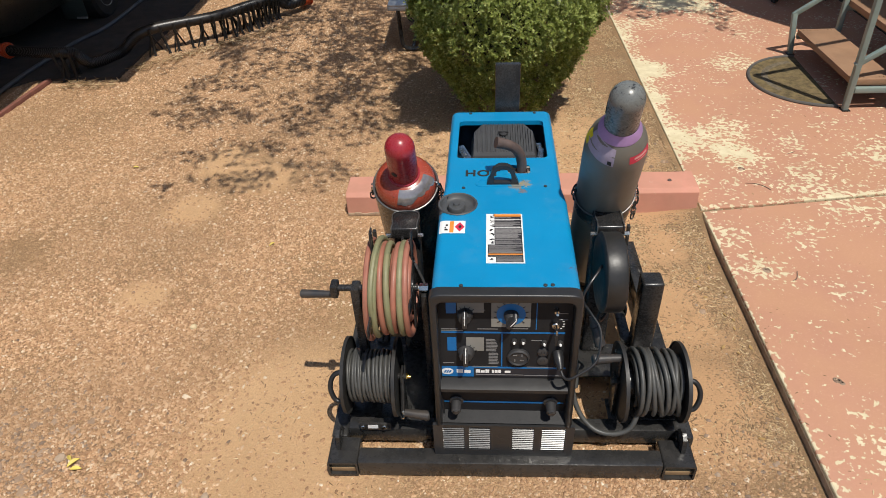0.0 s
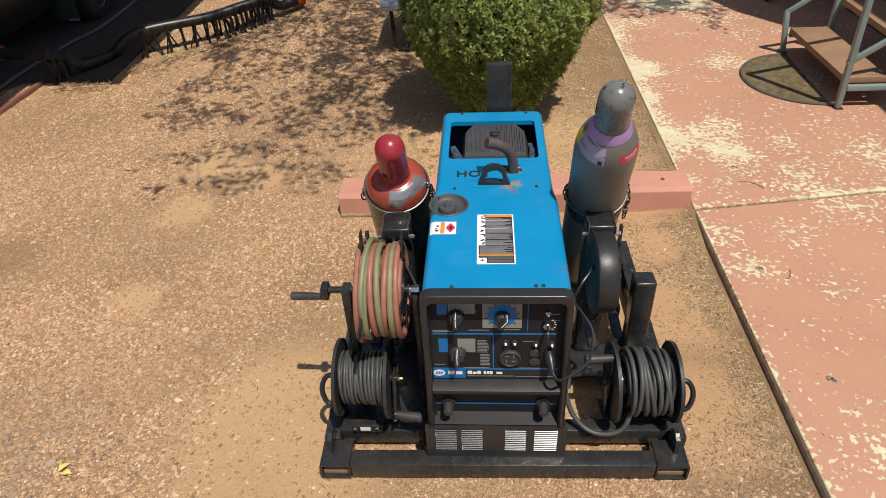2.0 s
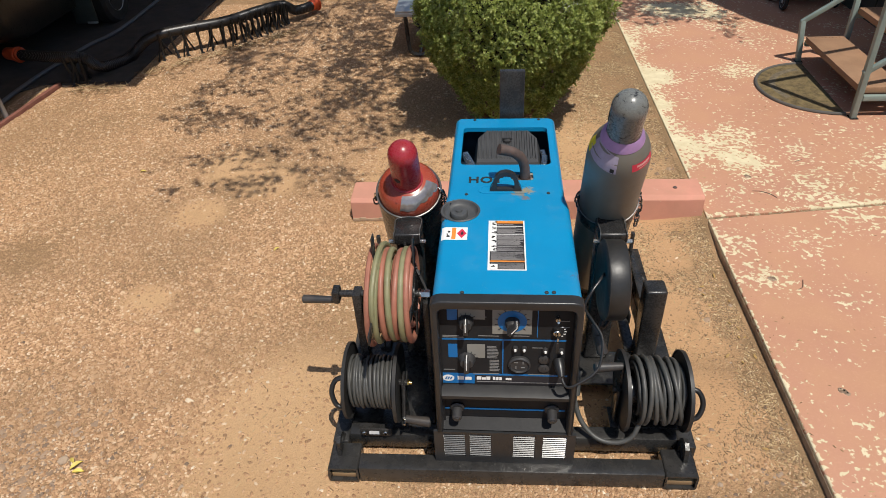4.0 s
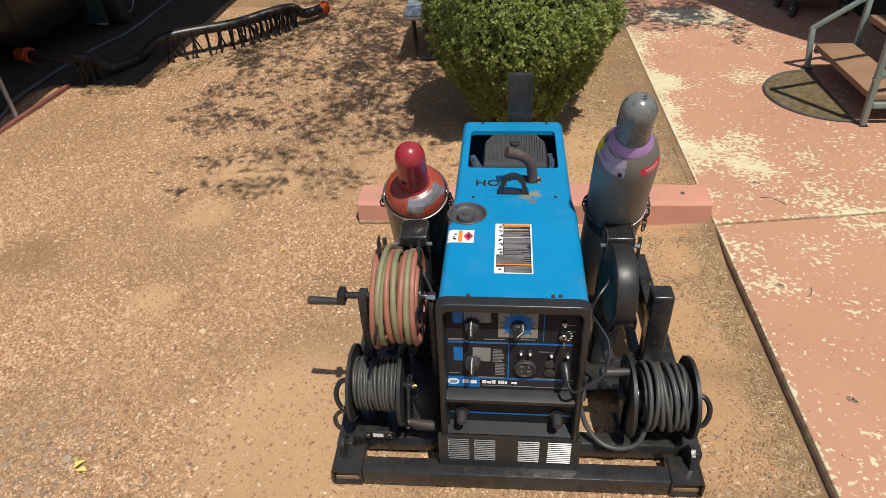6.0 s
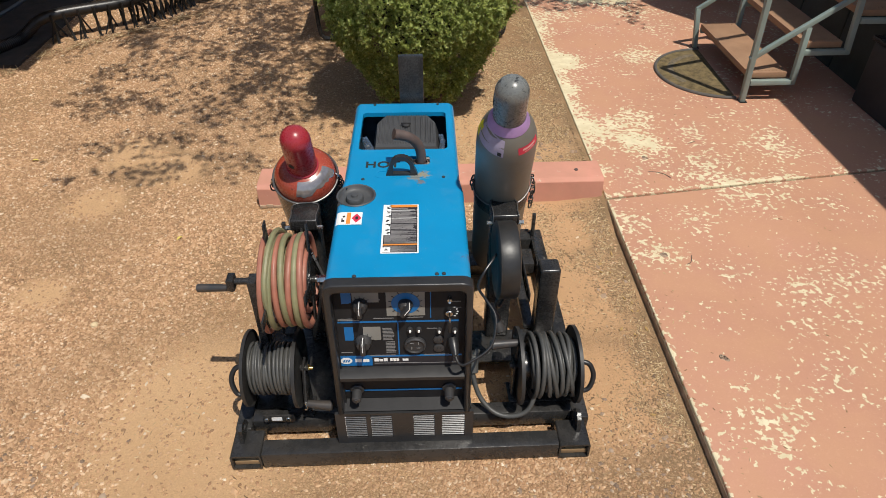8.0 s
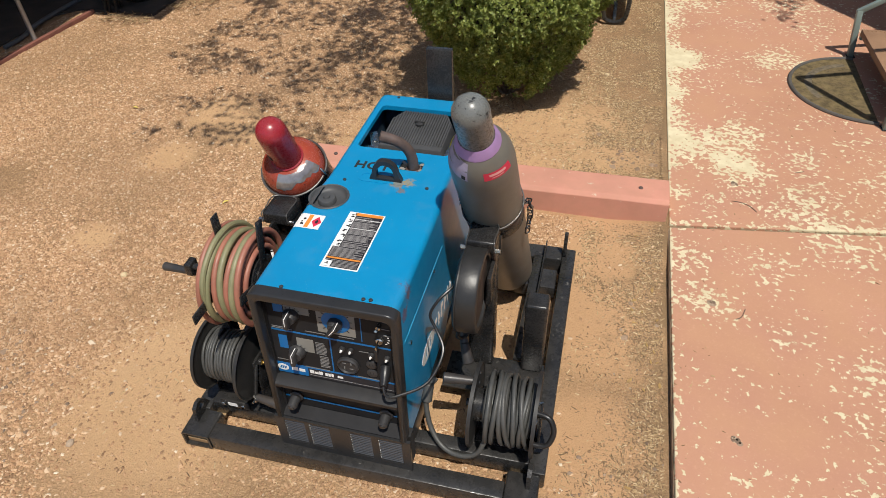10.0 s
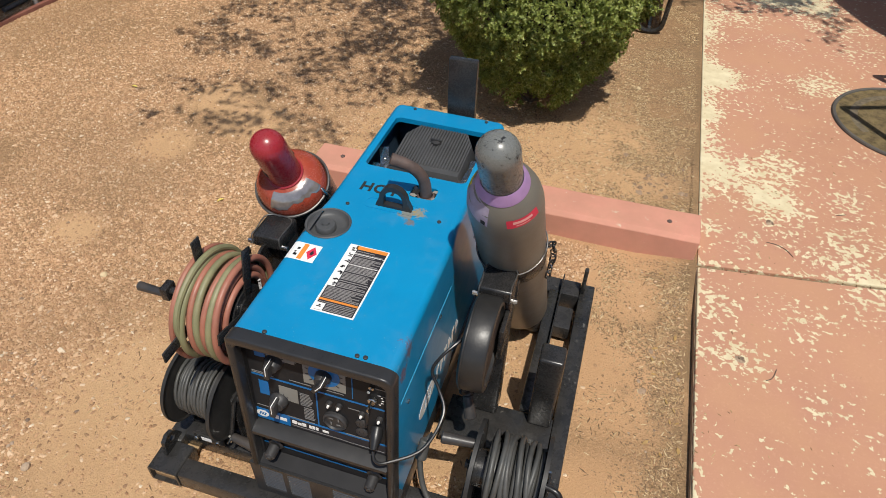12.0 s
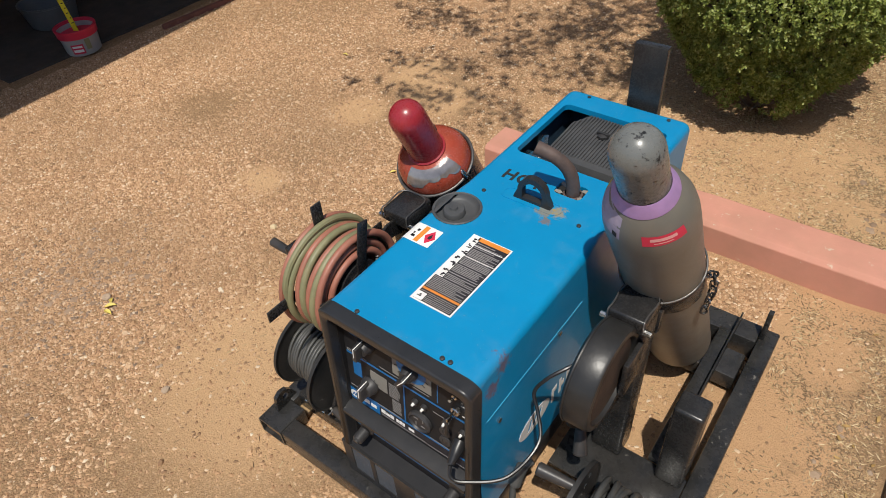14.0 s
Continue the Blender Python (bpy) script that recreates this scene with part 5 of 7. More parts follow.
# lifting lugs at the front corners
for x in (-0.567, 0.605):
    bm = B()
    lug = [(-0.035, 0), (0.055, 0), (0.035, 0.045), (0.020, 0.066), (-0.005, 0.072), (-0.026, 0.058)]
    plate(bm, lug, [circle(0.008, 0.042, 0.013, 14)], 0.014, Matrix.Translation((x - 0.007, 0.005, 0.071)) @ Matrix.Rotation(radians(90), 4, "Z") @ Matrix.Rotation(radians(90), 4, "X"))
    part("lifting_lug", bm, MAT["skid"], skid)


def upright(x0, x1, y0, y1, z1, r=0.010):
    bm = B()
    box(bm, x0, x1, y0, y1, 0.088, z1, r, seg=3)
    return part("upright", bm, MAT["black"], skid, "glossy black square upright")


upright(0.512, 0.590, 0.425, 0.500, 0.432)
for s in (1, -1):
    xc = 0.362 if s > 0 else -0.328
    upright(xc - 0.045, xc + 0.045, 0.425, 0.505, 0.672)
    bm = B()
    box(bm, xc - 0.047, xc + 0.047, 0.398, 0.507, 0.664, 0.710, 0.008, seg=3)
    part("cap", bm, MAT["black"], skid)
    bm = B()
    bail = [(xc - 0.044, 0.3945, 0.680), (xc - 0.044, 0.3960, 0.711), (xc - 0.042, 0.420, 0.7135), (xc - 0.040, 0.488, 0.7150), (xc + 0.040, 0.488, 0.7150), (xc + 0.042, 0.420, 0.7135), (xc + 0.044, 0.3960, 0.711), (xc + 0.044, 0.3945, 0.680)]
    tube(bm, smooth_path(bail, 4), 0.0022, 6)
    part("wire_bail", bm, MAT["dullwire"], skid, "bright wire bail")
    for dx in (-0.053, 0.053):
        bm = B()
        rod(bm, (xc + dx * 0.8, 0.404, 0.677), (xc + dx * 1.2, 0.404, 0.677), 0.008, seg=8)
        part("bolt", bm, MAT["chrome"], skid)
# reel bearer on the near side of the hose reel, and its arm to the upright
bm = B()
box(bm, -0.486, -0.458, 0.165, 0.215, 0.088, 0.640, 0.004)
part("reel_stand", bm, MAT["black"], skid)
bm = B()
box(bm, -0.262, -0.240, 0.165, 0.235, 0.088, 0.610, 0.004)
part("reel_stand", bm, MAT["black"], skid)
bm = B()
arm = smooth_path([(-0.338, 0.43, 0.64), (-0.33, 0.36, 0.665), (-0.30, 0.29, 0.66), (-0.262, 0.235, 0.60)], 5)
for i in range(len(arm) - 1):
    box(bm, -0.004, 0.004, -0.025, 0.025, 0, (arm[i + 1] - arm[i]).length, 0, along(arm[i], arm[i + 1]))
part("brace_arm", bm, MAT["black"], skid)
# tall plate at the back
bm = B()
box(bm, -0.006, 0.096, 1.176, 1.206, 0.02, 0.957, 0.003)
part("rear_channel", bm, MAT["black"], skid, "tall black steel channel behind the machine")
bm = B()
box(bm, 0.006, 0.082, 1.1425, 1.1755, 0.02, 0.07, 0.002)
part("channel_bracket", bm, MAT["skid"], skid)


# ---- the welder generator ----
welder = thing("welder_generator", "blue engine-driven welder generator with black control panel, scuffed", "welding machine", m=pose(0, 0, 0, 0, 0, -0.8))
ZT = 0.772


def outline(inset, w1=0.2135, w2=0.204, front=0.012, rear=1.148, rc=0.03):
    pts_ = [(-w1 + inset, front), (w1 - inset, front), (w1 - inset, 0.475), (w2 - inset, 0.56)]
    for cx, a in ((w2 - rc, 0), (-w2 + rc, 90)):
        for i in range(5):
            t = radians(a + 22.5 * i)
            pts_.append((cx + (rc - inset) * math.cos(t), rear - rc + (rc - inset) * math.sin(t)))
    return pts_ + [(-w2 + inset, 0.56), (-w1 + inset, 0.475)]


bm = B()
R = 0.022
levels = [(0.0, 0.19)] + [(R * (1 - math.cos(radians(a))), ZT - R + R * math.sin(radians(a))) for a in range(0, 91, 15)]
rings = [[bm.verts.new((x, y, z)) for x, y in outline(i)] for i, z in levels]
n = len(rings[0])
for a, b in zip(rings, rings[1:]):
    for k in range(1, n):
        bm.faces.new((a[k], a[(k + 1) % n], b[(k + 1) % n], b[k]))
top = outline(R)
window = rounded(-0.1675, 0.168, 0.752, 1.050, 0.018, 4)
cap_hole = [(-0.152 + 0.063 * math.cos(radians(a)), 0.447 + 0.063 * math.sin(radians(a))) for a in np.linspace(-127.5, 127.5, 31)]
stack_hole = rounded(0.020, 0.100, 0.642, 0.700, 0.012, 3)
edges = []
loops = []
for loop in (window, cap_hole, stack_hole):
    vs = [bm.verts.new((x, y, ZT)) for x, y in loop]
    loops.append(vs)
    edges += [bm.edges.new((a, b)) for a, b in zip(vs, vs[1:] + vs[:1])]
ring_edges = [bm.edges.get((rings[-1][k], rings[-1][(k + 1) % n])) or bm.edges.new((rings[-1][k], rings[-1][(k + 1) % n])) for k in range(n)]
bmesh.ops.triangle_fill(bm, use_beauty=True, edges=edges + ring_edges)
for vs, drop in ((loops[0], 0.018), (loops[2], 0.012)):
    low = [bm.verts.new((v.co.x, v.co.y, ZT - drop)) for v in vs]
    for k in range(len(vs)):
        j = (k + 1) % len(vs)
        bm.faces.new((vs[k], vs[j], low[j], low[k]))
hood = part("hood", bm, MAT["hood"], welder, "glossy blue enamel hood")
for x, y in ((-0.1265, 0.030), (0.1335, 0.035), (0.113, 0.034), (-0.1245, 1.118), (0.138, 1.118), (-0.136, 0.547), (0.1465, 0.555)):
    bm = B()
    lathe(bm, [(0.0062, 0), (0.0058, 0.003), (0.003, 0.0042)], pose(x, y, ZT), 8)
    part("screw", bm, MAT["plastic"], welder)
# pressed letters beside the exhaust
fc = bpy.data.curves.new("letters", "FONT")
fc.body, fc.size, fc.extrude, fc.space_character = "HOT", 0.056, 0.0006, 1.08
tmp_ob = bpy.data.objects.new("letters", fc)
fc.offset = 0.0013
scene.collection.objects.link(tmp_ob)
letters = bpy.data.meshes.new_from_object(tmp_ob.evaluated_get(bpy.context.evaluated_depsgraph_get()))
bpy.data.objects.remove(tmp_ob)
letters.materials.clear()
letters.materials.append(MAT["dark"])
lt = new("stamped_letters", letters)
lt.parent, lt.location = welder, (-0.134, 0.625, ZT + 0.0008)
lt["label"] = "dark stamped letters"

# inside of the window: engine bay, its shade put into the wall colour, and air cleaner
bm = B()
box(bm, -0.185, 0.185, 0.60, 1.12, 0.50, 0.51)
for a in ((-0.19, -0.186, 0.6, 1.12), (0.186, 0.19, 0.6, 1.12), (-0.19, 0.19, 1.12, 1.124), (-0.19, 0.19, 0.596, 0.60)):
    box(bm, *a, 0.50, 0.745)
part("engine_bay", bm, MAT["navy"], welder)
cleaner = None
bm = B()
base_ = [(-0.120, 0.800), (0.138, 0.800), (0.138, 0.985), (0.104, 1.055), (-0.086, 1.055), (-0.120, 0.985)]
va = [bm.verts.new((x, y, 0.60)) for x, y in base_]
vb = [bm.verts.new((x, y, 0.715)) for x, y in base_]
vc = [bm.verts.new((0.008 + (x - 0.008) * 0.90, 0.92 + (y - 0.92) * 0.90, 0.748 + 0.012 * (y > 0.9))) for x, y in base_]
for a, b in ((va, vb), (vb, vc)):
    for k in range(6):
        bm.faces.new((a[k], a[(k + 1) % 6], b[(k + 1) % 6], b[k]))
bm.faces.new(vc)
cleaner = part("air_cleaner", bm, MAT["engine"], welder, "ribbed dark grey air cleaner cover")
for k in range(23):
    bm = B()
    x = -0.100 + k * 0.0099
    y0, y1 = 0.832, 1.036 - 0.018 * max(0, 3 - k, k - 19)
    va = [bm.verts.new(p) for p in ((x - 0.003, y0, 0.747), (x + 0.003, y0, 0.747), (x + 0.003, y1, 0.760), (x - 0.003, y1, 0.760), (x - 0.002, y0 + 0.004, 0.7545), (x + 0.002, y0 + 0.004, 0.7545), (x + 0.002, y1, 0.7665), (x - 0.002, y1, 0.7665))]
    for f_ in ((4, 5, 6, 7), (0, 1, 5, 4), (1, 2, 6, 5), (2, 3, 7, 6), (3, 0, 4, 7)):
        bm.faces.new([va[i] for i in f_])
    part("rib", bm, MAT["engine"], cleaner)
bm = B()
lathe(bm, [(0.016, 0), (0.016, 0.006), (0.006, 0.010)], pose(0.008, 0.955, 0.762), 12)
box(bm, -0.012, 0.028, 0.952, 0.958, 0.768, 0.776, 0.001)
part("wing_nut", bm, MAT["plastic"], cleaner)
for x, y, sx, sy, a in ((-0.142, 0.86, 0.016, 0.05, 25), (-0.145, 0.80, 0.02, 0.02, 0), (0.148, 0.83, 0.012, 0.05, -8), (0.15, 0.90, 0.01, 0.03, 10)):
    bm = B()
    box(bm, -sx, sx, -sy, sy, 0, 0.004, 0.001, pose(x, y, 0.728, 10, 0, a))
    rod(bm, (x, y, 0.62), (x, y, 0.734), 0.006, seg=8)
    part("engine_bracket", bm, MAT["chrome"], welder, "bare metal engine bracket")

# exhaust elbow
bm = B()
pth = smooth_path([(0.068, 0.666, 0.60), (0.068, 0.666, 0.74), (0.068, 0.662, 0.805), (0.055, 0.652, 0.853), (0.024, 0.637, 0.888), (-0.024, 0.623, 0.908)], 7)
tube(bm, pth, 0.018, 18, radii=[0.0178 + 0.0015 * max(0.0, (i - len(pth) + 7) / 6) for i in range(len(pth))])
part("exhaust_pipe", bm, MAT["rust"], welder, "heat-browned exhaust elbow")
bm = B()
lathe(bm, [(0.0216, 0.0), (0.027, 0.0), (0.027, 0.010), (0.0216, 0.012)], pose(0.068, 0.666, 0.758), 18, cap=False)
part("exhaust_clamp", bm, MAT["rust"], welder)
for x, y, a, s_ in ((0.098, 0.690, 20, 0.016), (0.028, 0.690, -30, 0.013), (0.096, 0.655, 60, 0.012), (0.032, 0.655, 10, 0.012), (0.068, 0.704, 80, 0.014)):
    bm = B()
    plate(bm, [(-s_, -0.004), (s_ * 0.4, -0.006), (s_, 0.001), (s_ * 0.2, 0.006), (-s_ * 0.7, 0.004)], (), 0.001, pose(x, y, ZT - 0.004, 18, 12, a))
    part("torn_flake", bm, MAT["plategrey"], welder, "pale torn gasket flake")
# lifting eye
bm = B()
W = 0.056
outer = [(-W, 0), (-W + 0.003, 0.012)] + [(-0.044 * math.cos(radians(a)), 0.030 + 0.047 * math.sin(radians(a))) for a in range(0, 181, 15)] + [(W - 0.003, 0.012), (W, 0)]
hole = [(-0.030, 0.008), (0.030, 0.008)] + [(0.030 * math.cos(radians(a)), 0.030 + 0.031 * math.sin(radians(a))) for a in range(0, 181, 20)]
plate(bm, outer, [hole], 0.020, Matrix.Translation((0.000, 0.588, ZT)) @ Matrix.Rotation(radians(90), 4, "X"))
part("lifting_eye", bm, MAT["bezel"], welder, "black steel lifting eye")
bm = B()
plate(bm, rounded(-0.095, 0.085, 0.553, 0.604, 0.022), [rounded(-0.088, 0.078, 0.560, 0.597, 0.017)], 0.0016, Matrix.Translation((0, 0, ZT)))
part("pressed_rim", bm, MAT["hood"], welder)
# fuel cap in its dish
bm = B()
lathe(bm, [(0.067, 0.0015), (0.064, 0.0045), (0.060, 0.003), (0.055, -0.008), (0.048, -0.013), (0.0, -0.014)], pose(-0.152, 0.447, ZT), 40, cap=False)
dish = part("fuel_dish", bm, MAT["greyplastic"], welder, "dark grey plastic fuel filler dish")
bm = B()
prof = [(0.030, 0), (0.030, 0.014), (0.027, 0.018), (0.012, 0.018), (0.010, 0.024), (0.004, 0.024)]
lathe(bm, prof, pose(-0.156, 0.438, ZT - 0.0135), 12)
part("fuel_cap", bm, MAT["greyplastic"], dish)


# printed labels lie on the hood
def sheet(name, x0, x1, y0, y1, z, material, parent, label="", t=0.0006):
    bm = B()
    box(bm, x0, x1, y0, y1, z, z + t)
    return part(name, bm, material, parent, label, smooth=False)


rr = random.Random(21)
lab = sheet("warning_label", -0.056, 0.060, 0.132, 0.388, ZT + 0.0004, MAT["white"], welder, "white warning label with orange bands and small print")
sheet("field", -0.050, 0.0555, 0.1365, 0.384, ZT + 0.0012, MAT["darkink"], lab)
sheet("header", -0.034, 0.0555, 0.371, 0.384, ZT + 0.0020, MAT["orange"], lab)
sheet("band", -0.050, 0.0555, 0.170, 0.1765, ZT + 0.0020, MAT["orange"], lab)
sheet("pictogram_strip", -0.050, -0.030, 0.222, 0.384, ZT + 0.0020, MAT["white"], lab)
sheet("pictogram_strip", -0.050, -0.026, 0.1365, 0.160, ZT + 0.0020, MAT["white"], lab)
for i, y in enumerate((0.369, 0.345, 0.320, 0.298, 0.272, 0.248, 0.230)):
    bm = B()
    for k in range(5):
        a, b = -0.046 + 0.012 * rr.random(), y - 0.008 + 0.012 * rr.random()
        box(bm, a, a + 0.003 + 0.005 * rr.random(), b, b + 0.002 + 0.003 * rr.random(), ZT + 0.0027, ZT + 0.0032)
    part("pictogram", bm, MAT["darkink"], lab, smooth=False)
bm = B()
box(bm, -0.045, -0.034, 0.145, 0.148, ZT + 0.0027, ZT + 0.0032, 0, None)
box(bm, -0.041, -0.036, 0.149, 0.153, ZT + 0.0027, ZT + 0.0032)
part("pictogram", bm, MAT["darkink"], lab, smooth=False)
yy = 0.3655
while yy > 0.180:
    bm = B()
    x, end = -0.0275, 0.053 - (0.03 * rr.random() if rr.random() < 0.6 else 0)
    if yy < 0.22:
        x = -0.047
    w_ = 0.0022 + 0.0006 * rr.random()
    while x < end:
        l_ = 0.012 + 0.05 * rr.random()
        box(bm, x, min(x + l_, end), yy - w_, yy, ZT + 0.0020, ZT + 0.0024)
        x += l_ + 0.0012
    part("text_line", bm, MAT["greyink"], lab, smooth=False)
    yy -= 0.0046 if rr.random() > 0.14 else 0.0075
for y in (0.1655, 0.1605, 0.1555, 0.1500, 0.1455, 0.1410):
    bm = B()
    x = -0.0235 if y < 0.161 else -0.047
    while x < 0.050:
        l_ = min(0.012 + 0.05 * rr.random(), 0.0525 - x)
        box(bm, x, x + l_, y - 0.0021, y, ZT + 0.0020, ZT + 0.0024)
        x += l_ + 0.0016
    part("text_line", bm, MAT["greyink"], lab, smooth=False)
for y in (0.352, 0.309):
    sheet("rule_line", -0.030, 0.0555, y, y + 0.0014, ZT + 0.0027, MAT["white"], lab)
def drape(name, s0, s1, y0, y1, material, parent, lift, label="", keep=None, k=14):
    """A sheet on the hood that bends down over its edge; s runs from the middle line towards -x."""
    flat = 0.2135 - R
    bm_ = B()
    ny = 14 if keep else 2
    cols_ = []
    for i in range(k + 1):
        s_ = s0 + (s1 - s0) * i / k
        if s_ <= flat:
            px_, pz_ = -s_, ZT + lift
        elif s_ <= flat + R * math.pi / 2:
            a_ = (s_ - flat) / R
            px_, pz_ = -(flat + (R + lift) * math.sin(a_)), ZT - R + (R + lift) * math.cos(a_)
        else:
            px_, pz_ = -(0.2135 + lift), ZT - R - (s_ - flat - R * math.pi / 2)
        cols_.append([(s_, y0 + (y1 - y0) * j / ny, bm_.verts.new((px_, y0 + (y1 - y0) * j / ny, pz_))) for j in range(ny + 1)])
    for c0, c1 in zip(cols_, cols_[1:]):
        for j in range(ny):
            if keep and not keep((c0[j][0] + c1[j][0]) / 2, (c0[j][1] + c0[j + 1][1]) / 2):
                continue
            bm_.faces.new((c0[j][2], c1[j][2], c1[j + 1][2], c0[j + 1][2]))
    return part(name, bm_, material, parent, label)


drape("dish_lip", 0.1895, 0.240, 0.385, 0.510, MAT["greyplastic"], dish, 0.0016, keep=lambda s_, y_: (s_ - 0.152) ** 2 + (y_ - 0.447) ** 2 < 0.0675 ** 2 or (s_ > 0.20 and abs(y_ - 0.447) < 0.055), k=24)
haz = drape("fuel_label", 0.123, 0.207, 0.282, 0.350, MAT["white"], welder, 0.0008, "white fuel hazard label with red diamond")
sheet("stripe", -0.173, -0.160, 0.286, 0.346, ZT + 0.0012, MAT["orange"], haz)
bm = B()
plate(bm, [(-0.141, 0.291), (-0.1255, 0.316), (-0.141, 0.341), (-0.1565, 0.316)], (), 0.0006, Matrix.Translation((0, 0, ZT + 0.0012)))
part("diamond", bm, MAT["red"], haz)
bm = B()
plate(bm, [(-0.143, 0.308), (-0.137, 0.308), (-0.135, 0.317), (-0.140, 0.327), (-0.145, 0.316)], (), 0.0006, Matrix.Translation((0, 0, ZT + 0.0019)))
part("flame", bm, MAT["darkink"], haz)
bm = B()
for k in range(7):
    a, b = -0.190 + 0.008 * rr.random(), 0.296 + 0.03 * rr.random()
    box(bm, a, a + 0.004 + 0.004 * rr.random(), b, b + 0.006, ZT + 0.0012, ZT + 0.0017)
part("pictogram", bm, MAT["darkink"], haz, smooth=False)

# side panel: thin pale blue strip, maker's mark as plain shapes, bolts
bm = B()
box(bm, 0.2136, 0.2146, 0.045, 0.475, 0.606, 0.6076)
part("seam_strip", bm, MAT["seam"], welder)
bm = B()
plate(bm, [(0.258 + 0.076 * math.cos(a * math.pi / 16), 0.342 + 0.040 * math.sin(a * math.pi / 16)) for a in range(32)],
      [[(0.258 + s_ + 0.012 * k_, 0.342 + h_) for k_, h_ in ((-1, -0.020), (0, -0.020), (1.2, 0.020), (0.2, 0.020))] for s_ in (-0.024, 0.0, 0.024)],
      0.0008, Matrix.Translation((0.2138, 0, 0)) @ Matrix.Rotation(radians(90), 4, "Z") @ Matrix.Rotation(radians(90), 4, "X"))
part("side_emblem", bm, MAT["white"], welder, "white oval emblem")
for k in range(6):
    bm = B()
    y = 0.345 + k * 0.040
    box(bm, 0.2138, 0.2146, y, y + 0.012, 0.312, 0.372, 0, None)
    box(bm, 0.2138, 0.2146, y + 0.0122, y + 0.026, 0.352 - 0.02 * (k % 2), 0.372 - 0.02 * (k % 2))
    part("side_bar", bm, MAT["white"], welder, smooth=False)
for y, z in ((0.36, 0.598), (0.09, 0.56), (0.72, 0.598)):
    bm = B()
    rod(bm, (0.2137, y, z), (0.2187, y, z), 0.007, seg=6)
    part("bolt", bm, MAT["chrome"], welder)
bm = B()
box(bm, -0.2125, 0.2125, 0.055, 1.13, 0.095, 0.189, 0.004)
part("base_pan", bm, MAT["bezel"], welder)

# front frame and panels
bm = B()
fr = lambda z_: Matrix.Translation((0, z_, 0)) @ Matrix.Rotation(radians(90), 4, "X")
outer = [(-0.219, 0.175), (0.219, 0.175)] + [(x, z) for x, z in rounded(-0.219, 0.219, 0.175, 0.771, 0.036, 6) if z > 0.5]
inner = [(-0.198, 0.1751), (-0.198, 0.1752)]
o2 = [(0.219, 0.175)] + [p for p in rounded(-0.219, 0.219, 0.30, 0.771, 0.036, 6) if p[1] > 0.5] + [(-0.219, 0.175), (-0.198, 0.175)]
i2 = [p for p in rounded(-0.198, 0.198, 0.30, 0.722, 0.022, 6) if p[1] > 0.5][::-1] + [(0.198, 0.175)]
plate(bm, o2 + i2, (), 0.037, fr(0.023))
bmesh.ops.bevel(bm, geom=[e for e in bm.edges if e.calc_face_angle(0) > 0.9 and abs(e.verts[0].co.y + 0.014) < 1e-4 and abs(e.verts[1].co.y + 0.014) < 1e-4], offset=0.007, segments=3, affect="EDGES", profile=0.5)
part("front_frame", bm, MAT["bezel"], welder, "charcoal moulded front frame")
bm = B()
shrink = [(x * 0.966, z if z < 0.3 else z - 0.010) for x, z in o2]
plate(bm, shrink + i2, (), 0.038, fr(0.0545))
part("frame_liner", bm, MAT["panel"], welder)
bm = B()
box(bm, -0.1978, 0.1978, 0.036, 0.060, 0.356, 0.7215)
panel = part("control_panel", bm, MAT["panel"], welder, "black control panel with printed scales")
bm = B()
va = [bm.verts.new(p) for p in ((-0.1978, 0.0355, 0.3555), (0.1978, 0.0355, 0.3555), (0.1978, 0.008, 0.336), (-0.1978, 0.008, 0.336), (-0.1978, 0.008, 0.324), (0.1978, 0.008, 0.324), (0.1978, 0.06, 0.324), (-0.1978, 0.06, 0.324), (-0.1978, 0.06, 0.3555), (0.1978, 0.06, 0.3555))]
for f_ in ((0, 1, 2, 3), (3, 2, 5, 4), (4, 5, 6, 7), (8, 9, 1, 0), (7, 6, 9, 8), (0, 3, 4, 7, 8), (1, 9, 6, 5, 2)):
    bm.faces.new([va[i] for i in f_])
part("ledge", bm, MAT["shelf"], welder, "dark grey sloping ledge")
bm = B()
box(bm, -0.1978, 0.1978, 0.0345, 0.060, 0.176, 0.3235)
part("output_panel", bm, MAT["panel"], welder)
bm = B()
va = [bm.verts.new(p) for p in ((-0.1978, 0.034, 0.200), (0.1978, 0.034, 0.200), (0.1978, -0.002, 0.186), (-0.1978, -0.002, 0.186), (-0.1978, -0.002, 0.176), (0.1978, -0.002, 0.176), (0.1978, 0.034, 0.176), (-0.1978, 0.034, 0.176))]
for f_ in ((0, 1, 2, 3), (3, 2, 5, 4), (4, 5, 6, 7), (7, 6, 1, 0), (0, 3, 4, 7), (1, 6, 5, 2)):
    bm.faces.new([va[i] for i in f_])
part("lower_ledge", bm, MAT["panel"], welder)
# louvred base panel
bm = B()
slots = [(-0.199, -0.128), (-0.113, -0.042), (0.030, 0.101), (0.126, 0.203)]
holes_ = []
for x0, x1 in slots:
    holes_.append([(x0, 0.047), (x0, 0.163), (x1, 0.163), (x1, 0.047)])
plate(bm, [(-0.231, 0.02), (0.231, 0.02), (0.231, 0.174), (-0.231, 0.174)], holes_, 0.010, fr(-0.004))
lou = part("louvre_panel", bm, MAT["bezel"], welder)
bm = B()
box(bm, -0.225, 0.225, 0.012, 0.045, 0.03, 0.172)
part("backing", bm, MAT["dark"], lou)
